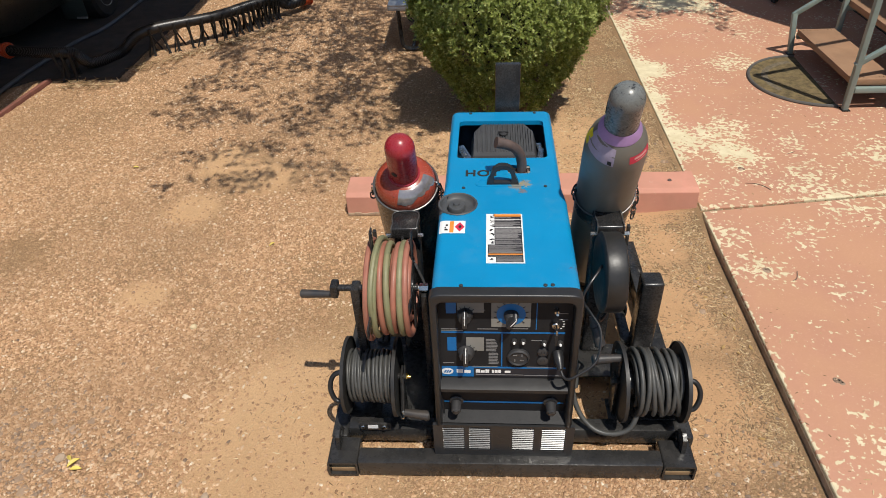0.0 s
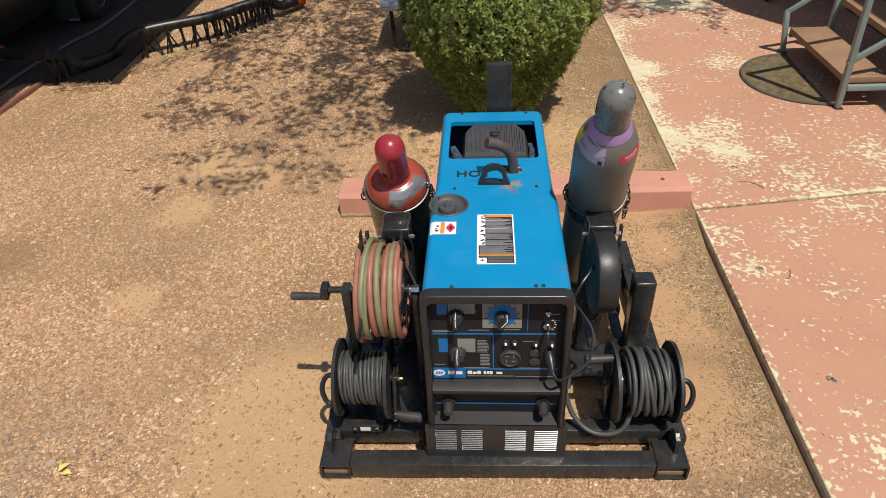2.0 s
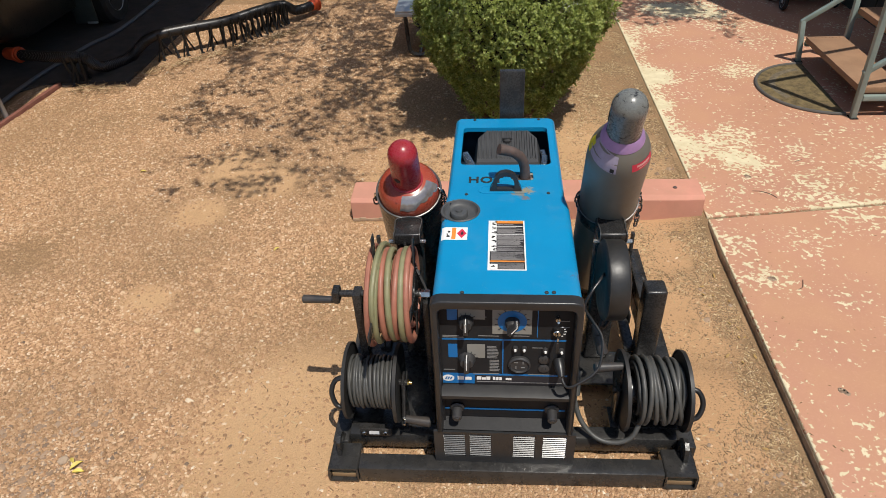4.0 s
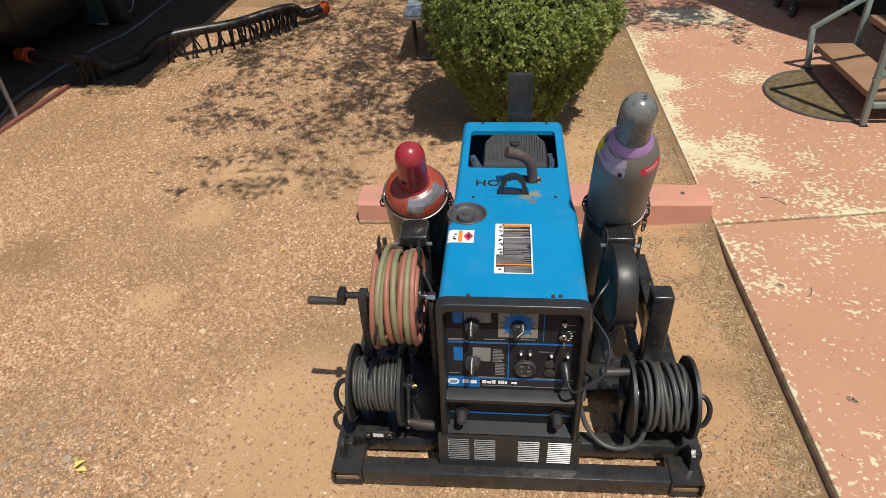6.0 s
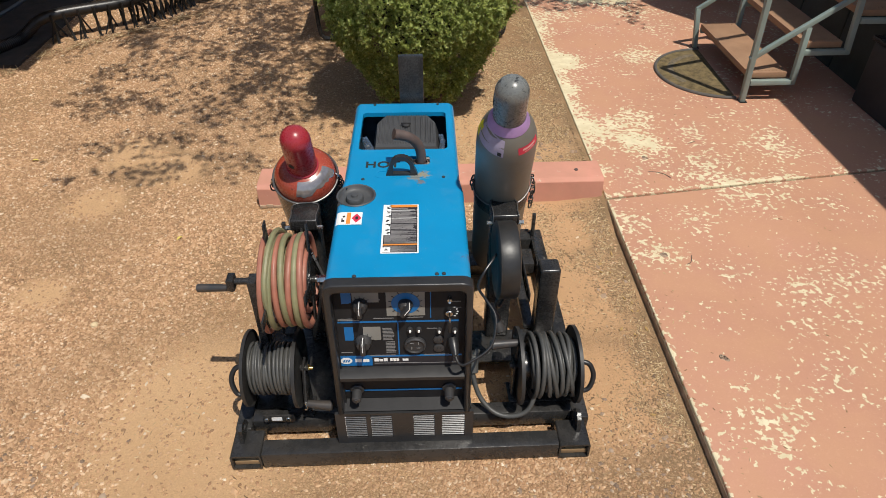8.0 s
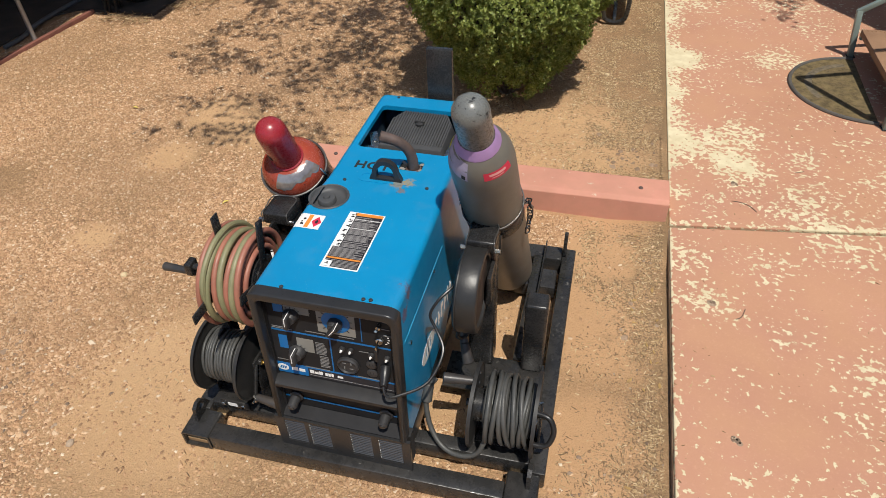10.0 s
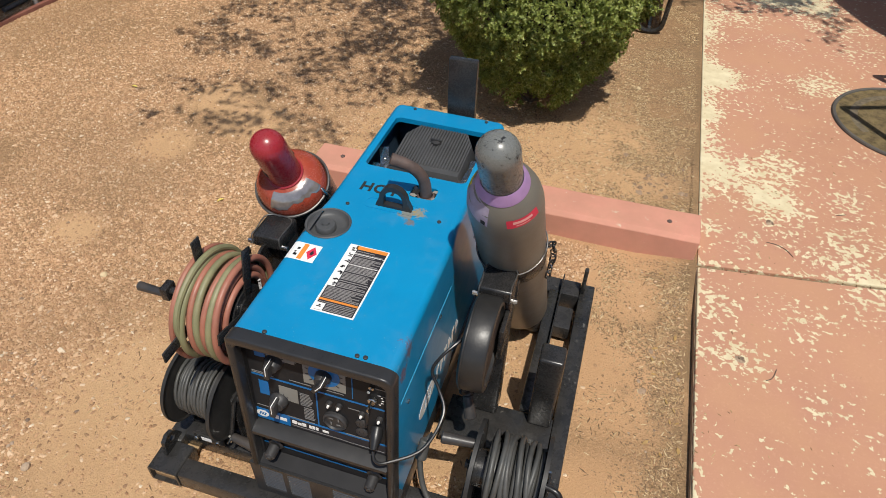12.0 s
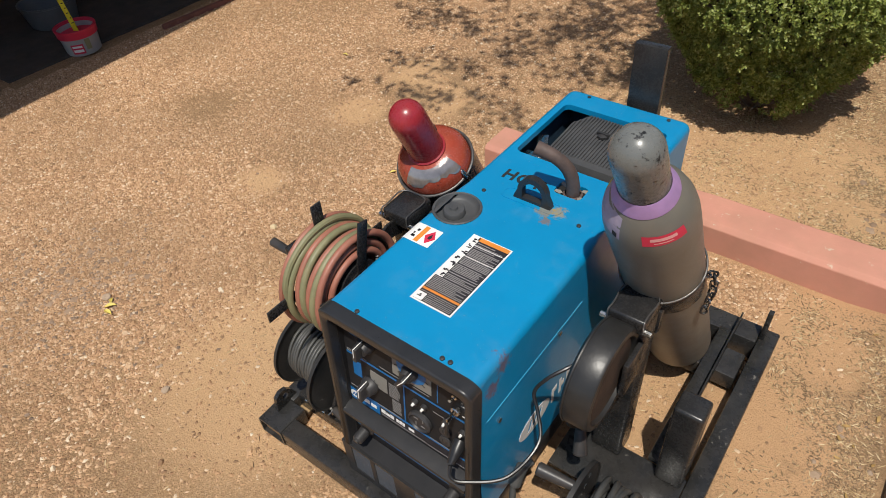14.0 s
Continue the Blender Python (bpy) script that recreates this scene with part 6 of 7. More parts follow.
for x0, x1 in slots:
    for k in range(12):
        z = 0.052 + k * 0.0096
        bm = B()
        va = [bm.verts.new(p) for x in (x0, x1) for p in ((x, -0.006, z + 0.0050), (x, -0.0125, z + 0.0016), (x, -0.0125, z + 0.0000), (x, -0.006, z + 0.0034))]
        for f_ in ((0, 1, 5, 4), (1, 2, 6, 5), (2, 3, 7, 6), (3, 0, 4, 7), (0, 3, 2, 1), (4, 5, 6, 7)):
            bm.faces.new([va[i] for i in f_])
        part("louvre", bm, MAT["louvre"], lou, smooth=False)


def print_(name, x0, x1, z0, z1, material, lift=0.0, parent=None, y=0.0355):
    bm = B()
    box(bm, x0, x1, y - 0.0006 - lift, y - lift, z0, z1)
    return part(name, bm, MAT[material], parent or panel, smooth=False)


print_("scale_plate", -0.141, -0.062, 0.640, 0.690, "plategrey")
print_("scale_plate", -0.174, -0.144, 0.636, 0.688, "blue")
print_("scale_plate", -0.040, 0.076, 0.582, 0.688, "plategrey")
print_("scale_plate", -0.174, -0.146, 0.478, 0.536, "blue")
print_("scale_plate", -0.116, -0.062, 0.478, 0.536, "plategrey")
print_("rule_line", -0.192, 0.180, 0.554, 0.5605, "blue")
print_("rule_line", -0.010, -0.006, 0.410, 0.553, "blue")
print_("rule_line", 0.092, 0.0945, 0.570, 0.690, "blue")
print_("name_band", -0.196, -0.094, 0.362, 0.408, "blue")
print_("rule_line", -0.094, 0.190, 0.401, 0.408, "blue")
print_("name_field", -0.0935, 0.190, 0.364, 0.4005, "darkink")
for x0, x1, z0, z1 in ((-0.148, -0.128, 0.379, 0.395), (-0.124, -0.104, 0.379, 0.392), (-0.088, -0.074, 0.381, 0.395), (-0.072, -0.060, 0.381, 0.391), (-0.058, -0.046, 0.381, 0.395), (-0.038, -0.030, 0.381, 0.394), (-0.028, -0.020, 0.381, 0.394), (-0.018, -0.010, 0.381, 0.394), (0.002, 0.020, 0.382, 0.391)):
    print_("name_bar", x0, x1, z0, z1, "white", 0.0008)
print_("text_line", -0.088, 0.060, 0.371, 0.3735, "whiteink", 0.0008)
print_("text_line", 0.062, 0.180, 0.370, 0.372, "whiteink", 0.0008)
bm = B()
plate(bm, [(-0.177 + 0.019 * math.cos(a * math.pi / 12), 0.386 + 0.014 * math.sin(a * math.pi / 12)) for a in range(24)], (), 0.0006, fr(0.0346))
part("oval_emblem", bm, MAT["white"], panel)
for k in range(3):
    bm = B()
    x = -0.1885 + 0.0075 * k
    plate(bm, [(x, 0.380), (x + 0.005, 0.380), (x + 0.010, 0.392), (x + 0.005, 0.392)], (), 0.0006, fr(0.0338))
    part("emblem_bar", bm, MAT["blue"], panel)
bm = B()
plate(bm, circle(0.018, 0.634, 0.043, 36), [circle(0.018, 0.634, 0.020, 24)], 0.0006, fr(0.0346))
part("dial_ring", bm, MAT["blue"], panel)
for k in range(11):
    a = radians(-40 + 26 * k)
    bm = B()
    c, s_ = math.cos(a), math.sin(a)
    plate(bm, [(0.018 + 0.043 * c - 0.0012 * s_, 0.634 + 0.043 * s_ + 0.0012 * c), (0.018 + 0.052 * c - 0.0012 * s_, 0.634 + 0.052 * s_ + 0.0012 * c), (0.018 + 0.052 * c + 0.0012 * s_, 0.634 + 0.052 * s_ - 0.0012 * c), (0.018 + 0.043 * c + 0.0012 * s_, 0.634 + 0.043 * s_ - 0.0012 * c)], (), 0.0006, fr(0.0338))
    part("tick", bm, MAT["darkink"], panel)
for cx, cz in ((-0.118, 0.634), (-0.117, 0.475)):
    for k in range(7):
        a = radians(10 + 27 * k)
        bm = B()
        c, s_ = math.cos(a), math.sin(a)
        plate(bm, [(cx + 0.024 * c - 0.001 * s_, cz + 0.024 * s_ + 0.001 * c), (cx + 0.033 * c - 0.001 * s_, cz + 0.033 * s_ + 0.001 * c), (cx + 0.033 * c + 0.001 * s_, cz + 0.033 * s_ - 0.001 * c), (cx + 0.024 * c + 0.001 * s_, cz + 0.024 * s_ - 0.001 * c)], (), 0.0006, fr(0.0338))
        part("tick", bm, MAT["darkink"], panel)
for i in range(9):
    z = 0.530 - 0.0062 * i
    print_("text_line", -0.056, -0.030 + 0.012 * rr.random(), z - 0.003, z, "whiteink", 0.0003)
for i in range(8):
    z = 0.470 - 0.0066 * i
    print_("text_line", -0.048, -0.022 + 0.006 * rr.random(), z - 0.0032, z, "whiteink", 0.0003)
for x0, x1, z in ((-0.190, -0.125, 0.567), (-0.190, -0.140, 0.573), (-0.082, -0.020, 0.574), (-0.090, -0.058, 0.652), (-0.10, -0.02, 0.410), (0.07, 0.150, 0.410), (0.08, 0.112, 0.527), (0.155, 0.185, 0.640), (0.16, 0.186, 0.615), (-0.19, -0.155, 0.425), (0.02, 0.07, 0.576)):
    print_("text_line", x0, x1, z - 0.0028, z, "whiteink", 0.0003)


def knob(cx, cz, r, turn):
    """A skirted knob with a pointer blade, white line on top."""
    m = Matrix.Translation((cx, 0.0354, cz)) @ Matrix.Rotation(radians(90), 4, "X")
    bm = B()
    lathe(bm, [(r, 0), (r, 0.010), (r * 0.82, 0.016), (r * 0.78, 0.024), (r * 0.7, 0.026)], m, 24)
    box(bm, -r * 0.30, r * 0.30, -r * 0.85, r * 1.05, 0.012, 0.046, 0.003, m @ Matrix.Rotation(radians(turn), 4, "Z"))
    k = part("knob", bm, MAT["plastic"], panel, "dark grey pointer knob")
    bm = B()
    box(bm, -0.0012, 0.0012, -r * 0.2, r * 1.0, 0.0462, 0.0470, 0, m @ Matrix.Rotation(radians(turn), 4, "Z"))
    box(bm, -0.0012, 0.0012, r * 1.052, r * 1.06, 0.014, 0.0470, 0, m @ Matrix.Rotation(radians(turn), 4, "Z"))
    part("pointer", bm, MAT["white"], k, smooth=False)


knob(-0.118, 0.634, 0.024, 0)
knob(-0.117, 0.475, 0.026, 0)
knob(0.018, 0.632, 0.022, -35)
for x, z in ((0.029, 0.525), (0.056, 0.525), (0.119, 0.520), (0.167, 0.519)):
    bm = B()
    rod(bm, (x, 0.0354, z), (x, 0.026, z), 0.0085, seg=12)
    b_ = part("breaker", bm, MAT["plastic"], panel)
    bm = B()
    rod(bm, (x, 0.0255, z), (x, 0.019, z), 0.0040, 0.003, seg=12)
    part("button", bm, MAT["white"], b_, "white push button")
bm = B()
lathe(bm, [(0.034, 0), (0.034, 0.008), (0.029, 0.012), (0.027, 0.006), (0.0, 0.006)], Matrix.Translation((0.043, 0.0354, 0.456)) @ Matrix.Rotation(radians(90), 4, "X"), 30, cap=False)
sock = part("round_socket", bm, MAT["plastic"], panel)
for a in range(0, 360, 90):
    bm = B()
    m = Matrix.Translation((0.043 + 0.015 * math.cos(radians(a + 45)), 0.0285, 0.456 + 0.015 * math.sin(radians(a + 45)))) @ Matrix.Rotation(radians(90), 4, "X") @ Matrix.Rotation(radians(a), 4, "Z")
    box(bm, -0.0015, 0.0015, -0.006, 0.006, 0, 0.0008, 0, m)
    part("slot", bm, MAT["whiteink"], sock)
for z in (0.476, 0.438):
    bm = B()
    lathe(bm, [(0.0165, 0), (0.0165, 0.004), (0.014, 0.005)], Matrix.Translation((0.117, 0.0354, z)) @ Matrix.Rotation(radians(90), 4, "X"), 20)
    o_ = part("outlet", bm, MAT["plastic"], panel)
    for dx in (-0.005, 0.005):
        bm = B()
        box(bm, 0.117 + dx - 0.001, 0.117 + dx + 0.001, 0.0297, 0.0302, z - 0.001, z + 0.007)
        part("slot", bm, MAT["dark"], o_)
# ignition switch
bm = B()
rod(bm, (0.150, 0.0354, 0.596), (0.150, 0.022, 0.596), 0.012, seg=16, bevel=0.002)
ign = part("ignition_switch", bm, MAT["chrome"], panel, "chrome key switch")
bm = B()
box(bm, 0.1475, 0.1525, -0.006, 0.022, 0.586, 0.606, 0.001)
part("key", bm, MAT["chrome"], ign)
bm = B()
box(bm, 0.1455, 0.1545, -0.0085, -0.0060, 0.548, 0.592, 0.001, seg=1)
part("key_fob", bm, MAT["cord"], ign, "black leather key fob")
for k in range(5):
    a = radians(-50 + 25 * k)
    print_("tick", 0.150 + 0.024 * math.cos(a) - 0.002, 0.150 + 0.024 * math.cos(a) + 0.004, 0.596 + 0.024 * math.sin(a) - 0.0015, 0.596 + 0.024 * math.sin(a) + 0.0015, "white", 0.0004)
bm = B()
rod(bm, (0.150, 0.0354, 0.655), (0.150, 0.020, 0.655), 0.007, seg=10)
rod(bm, (0.150, 0.020, 0.655), (0.150, 0.004, 0.662), 0.0028, 0.004, seg=8)
part("toggle", bm, MAT["chrome"], panel)
# weld output terminals
for x in (-0.152, 0.150):
    bm = B()
    rod(bm, (x, 0.0343, 0.252), (x, 0.026, 0.252), 0.023, seg=20, bevel=0.003)
    t_ = part("terminal_collar", bm, MAT["plastic"], welder)
    bm = B()
    rod(bm, (x, 0.0258, 0.252), (x, -0.014, 0.248), 0.0165, 0.0155, seg=18, bevel=0.004)
    rod(bm, (x, -0.0141, 0.248), (x, -0.017, 0.2477), 0.009, seg=12)
    part("terminal", bm, MAT["plastic"], t_, "dark grey weld output terminal")
bm = B()
box(bm, -0.196, 0.192, 0.0332, 0.0343, 0.240, 0.2475)
part("rule_line", bm, MAT["blue"], welder)

# the front face is raked: what stands on it moves out and up towards its foot
RAKE = [(0.0, -0.030, 0.052), (0.047, -0.031, 0.056), (0.165, -0.030, 0.060), (0.1752, -0.031, 0.059), (0.186, -0.038, 0.055), (0.200, -0.034, 0.0585), (0.3235, -0.042, 0.061),
        (0.336, -0.042, 0.062), (0.3555, -0.033, 0.057), (0.722, 0.003, 0.020), (0.771, 0.0, 0.0035), (0.79, 0.0, 0.0)]


def rake(ob):
    zs, dy, dz = zip(*RAKE)
    for v_ in ob.data.vertices:
        z_ = v_.co.z
        if v_.co.y < 0.05:
            v_.co.y += float(np.interp(z_, zs, dy))
        v_.co.z += float(np.interp(z_, zs, dz))
    for ch in ob.children:
        rake(ch)


for ob in list(welder.children):
    if ob.name.split(".")[0] in ("front_frame", "frame_liner", "control_panel", "ledge", "output_panel", "lower_ledge", "louvre_panel", "terminal_collar", "rule_line"):
        rake(ob)

# power cord from the panel to the cord drum
cord = thing("power_cord", "black rubber power cord plugged into the control panel", "cord")
bm = B()
m = along((0.160, 0.012, 0.522), (0.168, -0.046, 0.496))
lathe(bm, [(0.016, 0), (0.0175, 0.02), (0.014, 0.036), (0.009, 0.056)], m, 14)
part("plug", bm, MAT["cord"], cord)
bm = B()
tube(bm, smooth_path([(0.1675, -0.042, 0.498), (0.176, -0.056, 0.484), (0.192, -0.056, 0.475), (0.218, -0.040, 0.473), (0.262, -0.008, 0.474), (0.288, 0.025, 0.480), (0.304, 0.080, 0.494), (0.304, 0.125, 0.515), (0.276, 0.160, 0.548), (0.253, 0.180, 0.585), (0.272, 0.200, 0.628), (0.300, 0.232, 0.650), (0.318, 0.262, 0.655)], 8), 0.0045, 9)
part("cable", bm, MAT["cord"], cord)


# ---- reels ----
def winding(bm, x0, x1, yc, zc, r, wire, seed, layers=1, wob=0.004):
    """Cable laid round an axis along x, uneven from turn to turn."""
    q = random.Random(seed)
    for layer in range(layers):
        turns = int((x1 - x0) / (wire * 2.02)) - layer
        rr_ = r + layer * wire * 1.8
        pts_ = []
        jit = [q.uniform(-wob, wob) for _ in range(turns + 2)]
        tilt = [q.uniform(-wire * (0.8 + 1.3 * layer), wire * (0.8 + 1.3 * layer)) for _ in range(turns + 2)]
        grow = [q.uniform(-wire * 0.35, wire * (0.5 + 0.5 * layer)) for _ in range(turns + 2)]
        for i in range(turns * 22 + 1):
            u = i / 22
            k, f_ = int(u), u - int(u)
            lerp = lambda a: a[k] * (1 - f_) + a[k + 1] * f_
            x = x0 + wire + (x1 - x0 - 2 * wire) * u / turns + lerp(jit) + lerp(tilt) * math.sin(2 * math.pi * u)
            ra = rr_ + lerp(grow)
            a = 2 * math.pi * u
            pts_.append((min(max(x, x0 + wire), x1 - wire), yc + ra * math.cos(a), zc + ra * math.sin(a)))
        tube(bm, pts_, wire, 12)
    return bm


def disc(bm, x, yc, zc, r, hole_r=0.02, lip=0.006):
    lathe(bm, [(hole_r, -0.002), (r - 0.004, -0.002), (r, -lip), (r + 0.003, -lip), (r + 0.003, lip), (r, lip), (r - 0.004, 0.002), (hole_r, 0.002)], pose(x, yc, zc, 0, 90, 0), 44)


def cable_reel(label, xa, xb, yc, zc, seed, side, rf=0.135):
    """side: +1 when the outer end lies towards +x."""
    reel = thing("cable_reel", label, "cable reel", "cable reels on the skid")
    for x in (xa, xb):
        bm = B()
        disc(bm, x, yc, zc, rf)
        part("flange", bm, MAT["dullblack"], reel, "black round steel flange")
    bm = B()
    rod(bm, (xa, yc, zc), (xb, yc, zc), 0.055, seg=24)
    rod(bm, (xa - 0.03, yc, zc), (xb + 0.03, yc, zc), 0.012, seg=12)
    part("spool", bm, MAT["black"], reel)
    bm = B()
    winding(bm, xa + (0.034 if side > 0 else 0.004), xb - 0.004, yc, zc, rf * 0.56, 0.0080 if side > 0 else 0.0062, seed, 3 if side > 0 else 2, 0.006)
    part("cable", bm, MAT["cable"], reel, "grey rubber welding cable in loose turns")
    # stand
    bm = B()
    for x in (xa - 0.016, xb + 0.016):
        box(bm, x - 0.004, x + 0.004, yc - 0.03, yc + 0.03, 0.093, zc + 0.025, 0.002)
    box(bm, xa - 0.03, xb + 0.03, yc - 0.045, yc + 0.045, 0.092, 0.099, 0.002)
    part("stand", bm, MAT["black"], reel)
    xo, xi = (xb, xa) if side > 0 else (xa, xb)
    # loop handle outside, cone grip inside
    bm = B()
    tube(bm, smooth_path([(xo + side * 0.004, yc - 0.02, zc + 0.035), (xo + side * 0.045, yc - 0.03, zc + 0.03), (xo + side * 0.062, yc - 0.05, zc - 0.01), (xo + side * 0.045, yc - 0.07, zc - 0.055), (xo + side * 0.004, yc - 0.07, zc - 0.065)], 6), 0.009, 10)
    part("loop_handle", bm, MAT["cord"], reel, "black rubber loop handle")
    return reel, xi, xo


rl, xi, xo = cable_reel("black cable reel wound with thick grey cable", 0.402, 0.600, 0.138, 0.243, 31, 1)
bm = B()
rod(bm, (0.398, 0.143, 0.354), (0.298, 0.132, 0.358), 0.013, 0.018, 16, 0.004)
part("crank_grip", bm, MAT["grip"], rl, "grey cone grip")
bm = B()
rod(bm, (0.396, 0.143, 0.354), (0.396, 0.138, 0.243), 0.007, seg=8)
part("crank_arm", bm, MAT["black"], rl)
for p_ in ((0.398, 0.21, 0.315), (0.398, 0.19, 0.29), (0.61, 0.18, 0.245), (0.60, 0.09, 0.27)):
    bm = B()
    rod(bm, (p_[0] - 0.008, p_[1], p_[2]), (p_[0] + 0.008, p_[1], p_[2]), 0.007, seg=6)
    part("bolt", bm, MAT["chrome"], rl)
ll, xi, xo = cable_reel("black cable reel wound with grey cable", -0.536, -0.356, 0.104, 0.302, 37, -1, 0.130)
for ob in ll.children:
    for v_ in ob.data.vertices:
        k_ = min(1.25, max(0.0, (-0.356 - v_.co.x) / 0.18))
        v_.co += Vector((0.006 * k_, 0.028 * k_, -0.021 * k_))
bm = B()
rod(bm, (-0.335, 0.030, 0.205), (-0.245, 0.020, 0.200), 0.013, 0.018, 16, 0.004)
part("crank_grip", bm, MAT["grip"], ll, "grey cone grip")
bm = B()
rod(bm, (-0.338, 0.030, 0.205), (-0.338, 0.085, 0.312), 0.007, seg=8)
part("crank_arm", bm, MAT["black"], ll)
bm = B()
rod(bm, (-0.345, 0.105, 0.305), (-0.312, 0.105, 0.300), 0.008, 0.006, 10)
rod(bm, (-0.330, 0.105, 0.303), (-0.322, 0.105, 0.302), 0.011, seg=6)
part("brass_fitting", bm, MAT["brass"], ll, "brass hose fitting")
bm = B()
for d in ((0, 0.016, 0), (0, -0.016, 0), (0, 0, 0.016), (0, 0, -0.016)):
    rod(bm, (-0.335, 0.025, 0.205), tuple(a + b for a, b in zip((-0.335, 0.02, 0.205), d)), 0.004, seg=8)
part("cross_nut", bm, MAT["chrome"], ll, "bright cross-shaped wing nut")
bm = B()
box(bm, -0.478, -0.434, 0.0395, 0.0405, 0.104, 0.122)
box(bm, -0.50, -0.39, 0.041, 0.046, 0.0925, 0.130, 0.002)
pl = part("name_plate", bm, MAT["skid"], ll)
bm = B()
box(bm, -0.470, -0.434, 0.0388, 0.0394, 0.104, 0.122)
part("plate_face", bm, MAT["white"], pl, "blank white plate")
for x in (-0.488, -0.412):
    bm = B()
    rod(bm, (x, 0.041, 0.112), (x, 0.034, 0.112), 0.0085, seg=14, bevel=0.002)
    part("bolt", bm, MAT["chrome"], pl)

# welding lead leaving the cable reel to the machine
lead = thing("welding_lead", "grey welding lead hanging between reel and machine", "cable")
bm = B()
tube(bm, smooth_path([(0.455, 0.050, 0.200), (0.430, 0.022, 0.140), (0.375, 0.018, 0.112), (0.315, 0.035, 0.115), (0.268, 0.070, 0.150), (0.244, 0.105, 0.210), (0.240, 0.135, 0.265), (0.262, 0.175, 0.290)], 8), 0.0088, 10)
part("cable", bm, MAT["cable"], lead)
bm = B()
rod(bm, (0.241, 0.118, 0.235), (0.246, 0.150, 0.290), 0.018, 0.016, 14, 0.003)
part("connector", bm, MAT["cable"], lead, "grey rubber cable connector")
bm = B()
bm.free()

# cord drum on the upright
drum = thing("cord_drum", "round black metal cord drum with a dusty face", "cord reel")
DC = (0.357, 0.304, 0.593)
bm = B()
lathe(bm, [(0.100, -0.039), (0.126, -0.038), (0.132, -0.033), (0.134, -0.022), (0.134, 0.026), (0.130, 0.033), (0.121, 0.036), (0.114, 0.034), (0.109, 0.022), (0.030, 0.018)], pose(*DC, 0, 90, 0), 56)
part("case", bm, MAT["matte"], drum)
bm = B()
lathe(bm, [(0.106, 0.0), (0.106, 0.003), (0.02, 0.006)], pose(DC[0] + 0.0225, DC[1], DC[2], 0, 90, 0), 48)
part("face", bm, MAT["dustyface"], drum, "brown dusty drum face")
bm = B()
tube(bm, [(DC[0] - 0.030, DC[1] + 0.1332 * math.cos(a * math.pi / 28), DC[2] + 0.1332 * math.sin(a * math.pi / 28)) for a in range(56)], 0.0032, 6, closed=True)
part("rolled_edge", bm, MAT["matte"], drum)
bm = B()
box(bm, 0.395, 0.409, 0.335, 0.4245, 0.50, 0.62, 0.004)
part("bracket", bm, MAT["black"], drum)
bm = B()
tube(bm, smooth_path([(0.330, 0.241, 0.478), (0.322, 0.236, 0.445), (0.335, 0.251, 0.423), (0.358, 0.281, 0.435), (0.356, 0.296, 0.458)], 6), 0.006, 8)
part("cord_loop", bm, MAT["cord"], drum)
bm = B()
rod(bm, (0.330, 0.300, 0.345), (0.352, 0.262, 0.285), 0.015, 0.020, 14, 0.004)
rod(bm, (0.318, 0.322, 0.375), (0.330, 0.300, 0.345), 0.009, 0.015, 12)
part("cord_plug", bm, MAT["grip"], drum, "grey rubber cord plug")

# hose reel
hose_reel = thing("hose_reel", "black hose reel wound with red and green welding hose", "hose reel")
HY, HZ = 0.190, 0.628
for i, x in enumerate((-0.402, -0.284)):
    bm = B()
    lathe(bm, [(0.016, -0.003), (0.050, -0.003), (0.050, 0.003), (0.016, 0.003)], pose(x, HY, HZ, 0, 90, 0), 28)
    hubp = part("hub_plate", bm, MAT["black"], hose_reel)
    for k in range(4):
        a = 88 + 90 * k - 12 * i
        bm = B()
        m = Matrix.Translation((x, HY, HZ)) @ Matrix.Rotation(radians(90), 4, "Z") @ Matrix.Rotation(radians(90), 4, "X") @ Matrix.Rotation(radians(a), 4, "Z")
        box(bm, 0.03, 0.222 if i == 0 else (0.196 if k == 0 else 0.150), -0.017, 0.017, -0.0025, 0.0025, 0.001, m)
        part("arm", bm, MAT["black"], hubp, "flat black steel arm")
bm = B()
rod(bm, (-0.402, HY, HZ), (-0.284, HY, HZ), 0.075, seg=24)
rod(bm, (-0.552, HY, HZ), (-0.270, HY, HZ), 0.0115, seg=12)
part("core", bm, MAT["black"], hose_reel)
bm = B()
rod(bm, (-0.266, HY, HZ), (-0.238, HY, HZ), 0.014, seg=6)
rod(bm, (-0.300, HY, HZ), (-0.2665, HY, HZ), 0.010, seg=10)
part("swivel", bm, MAT["chrome"], hose_reel, "bright hose swivel")
bm = B()
box(bm, -0.552, -0.528, HY - 0.022, HY + 0.022, HZ - 0.026, HZ + 0.020, 0.004)
rod(bm, (-0.540, HY, HZ - 0.01), (-0.548, HY + 0.012, HZ - 0.045), 0.010, seg=10)
part("crank_hub", bm, MAT["black"], hose_reel)
bm = B()
rod(bm, (-0.550, HY + 0.010, HZ - 0.036), (-0.662, HY + 0.018, HZ - 0.040), 0.0115, 0.0145, 16, 0.004)
part("crank_grip", bm, MAT["grip"], hose_reel, "grey tapered crank grip")
q = random.Random(77)


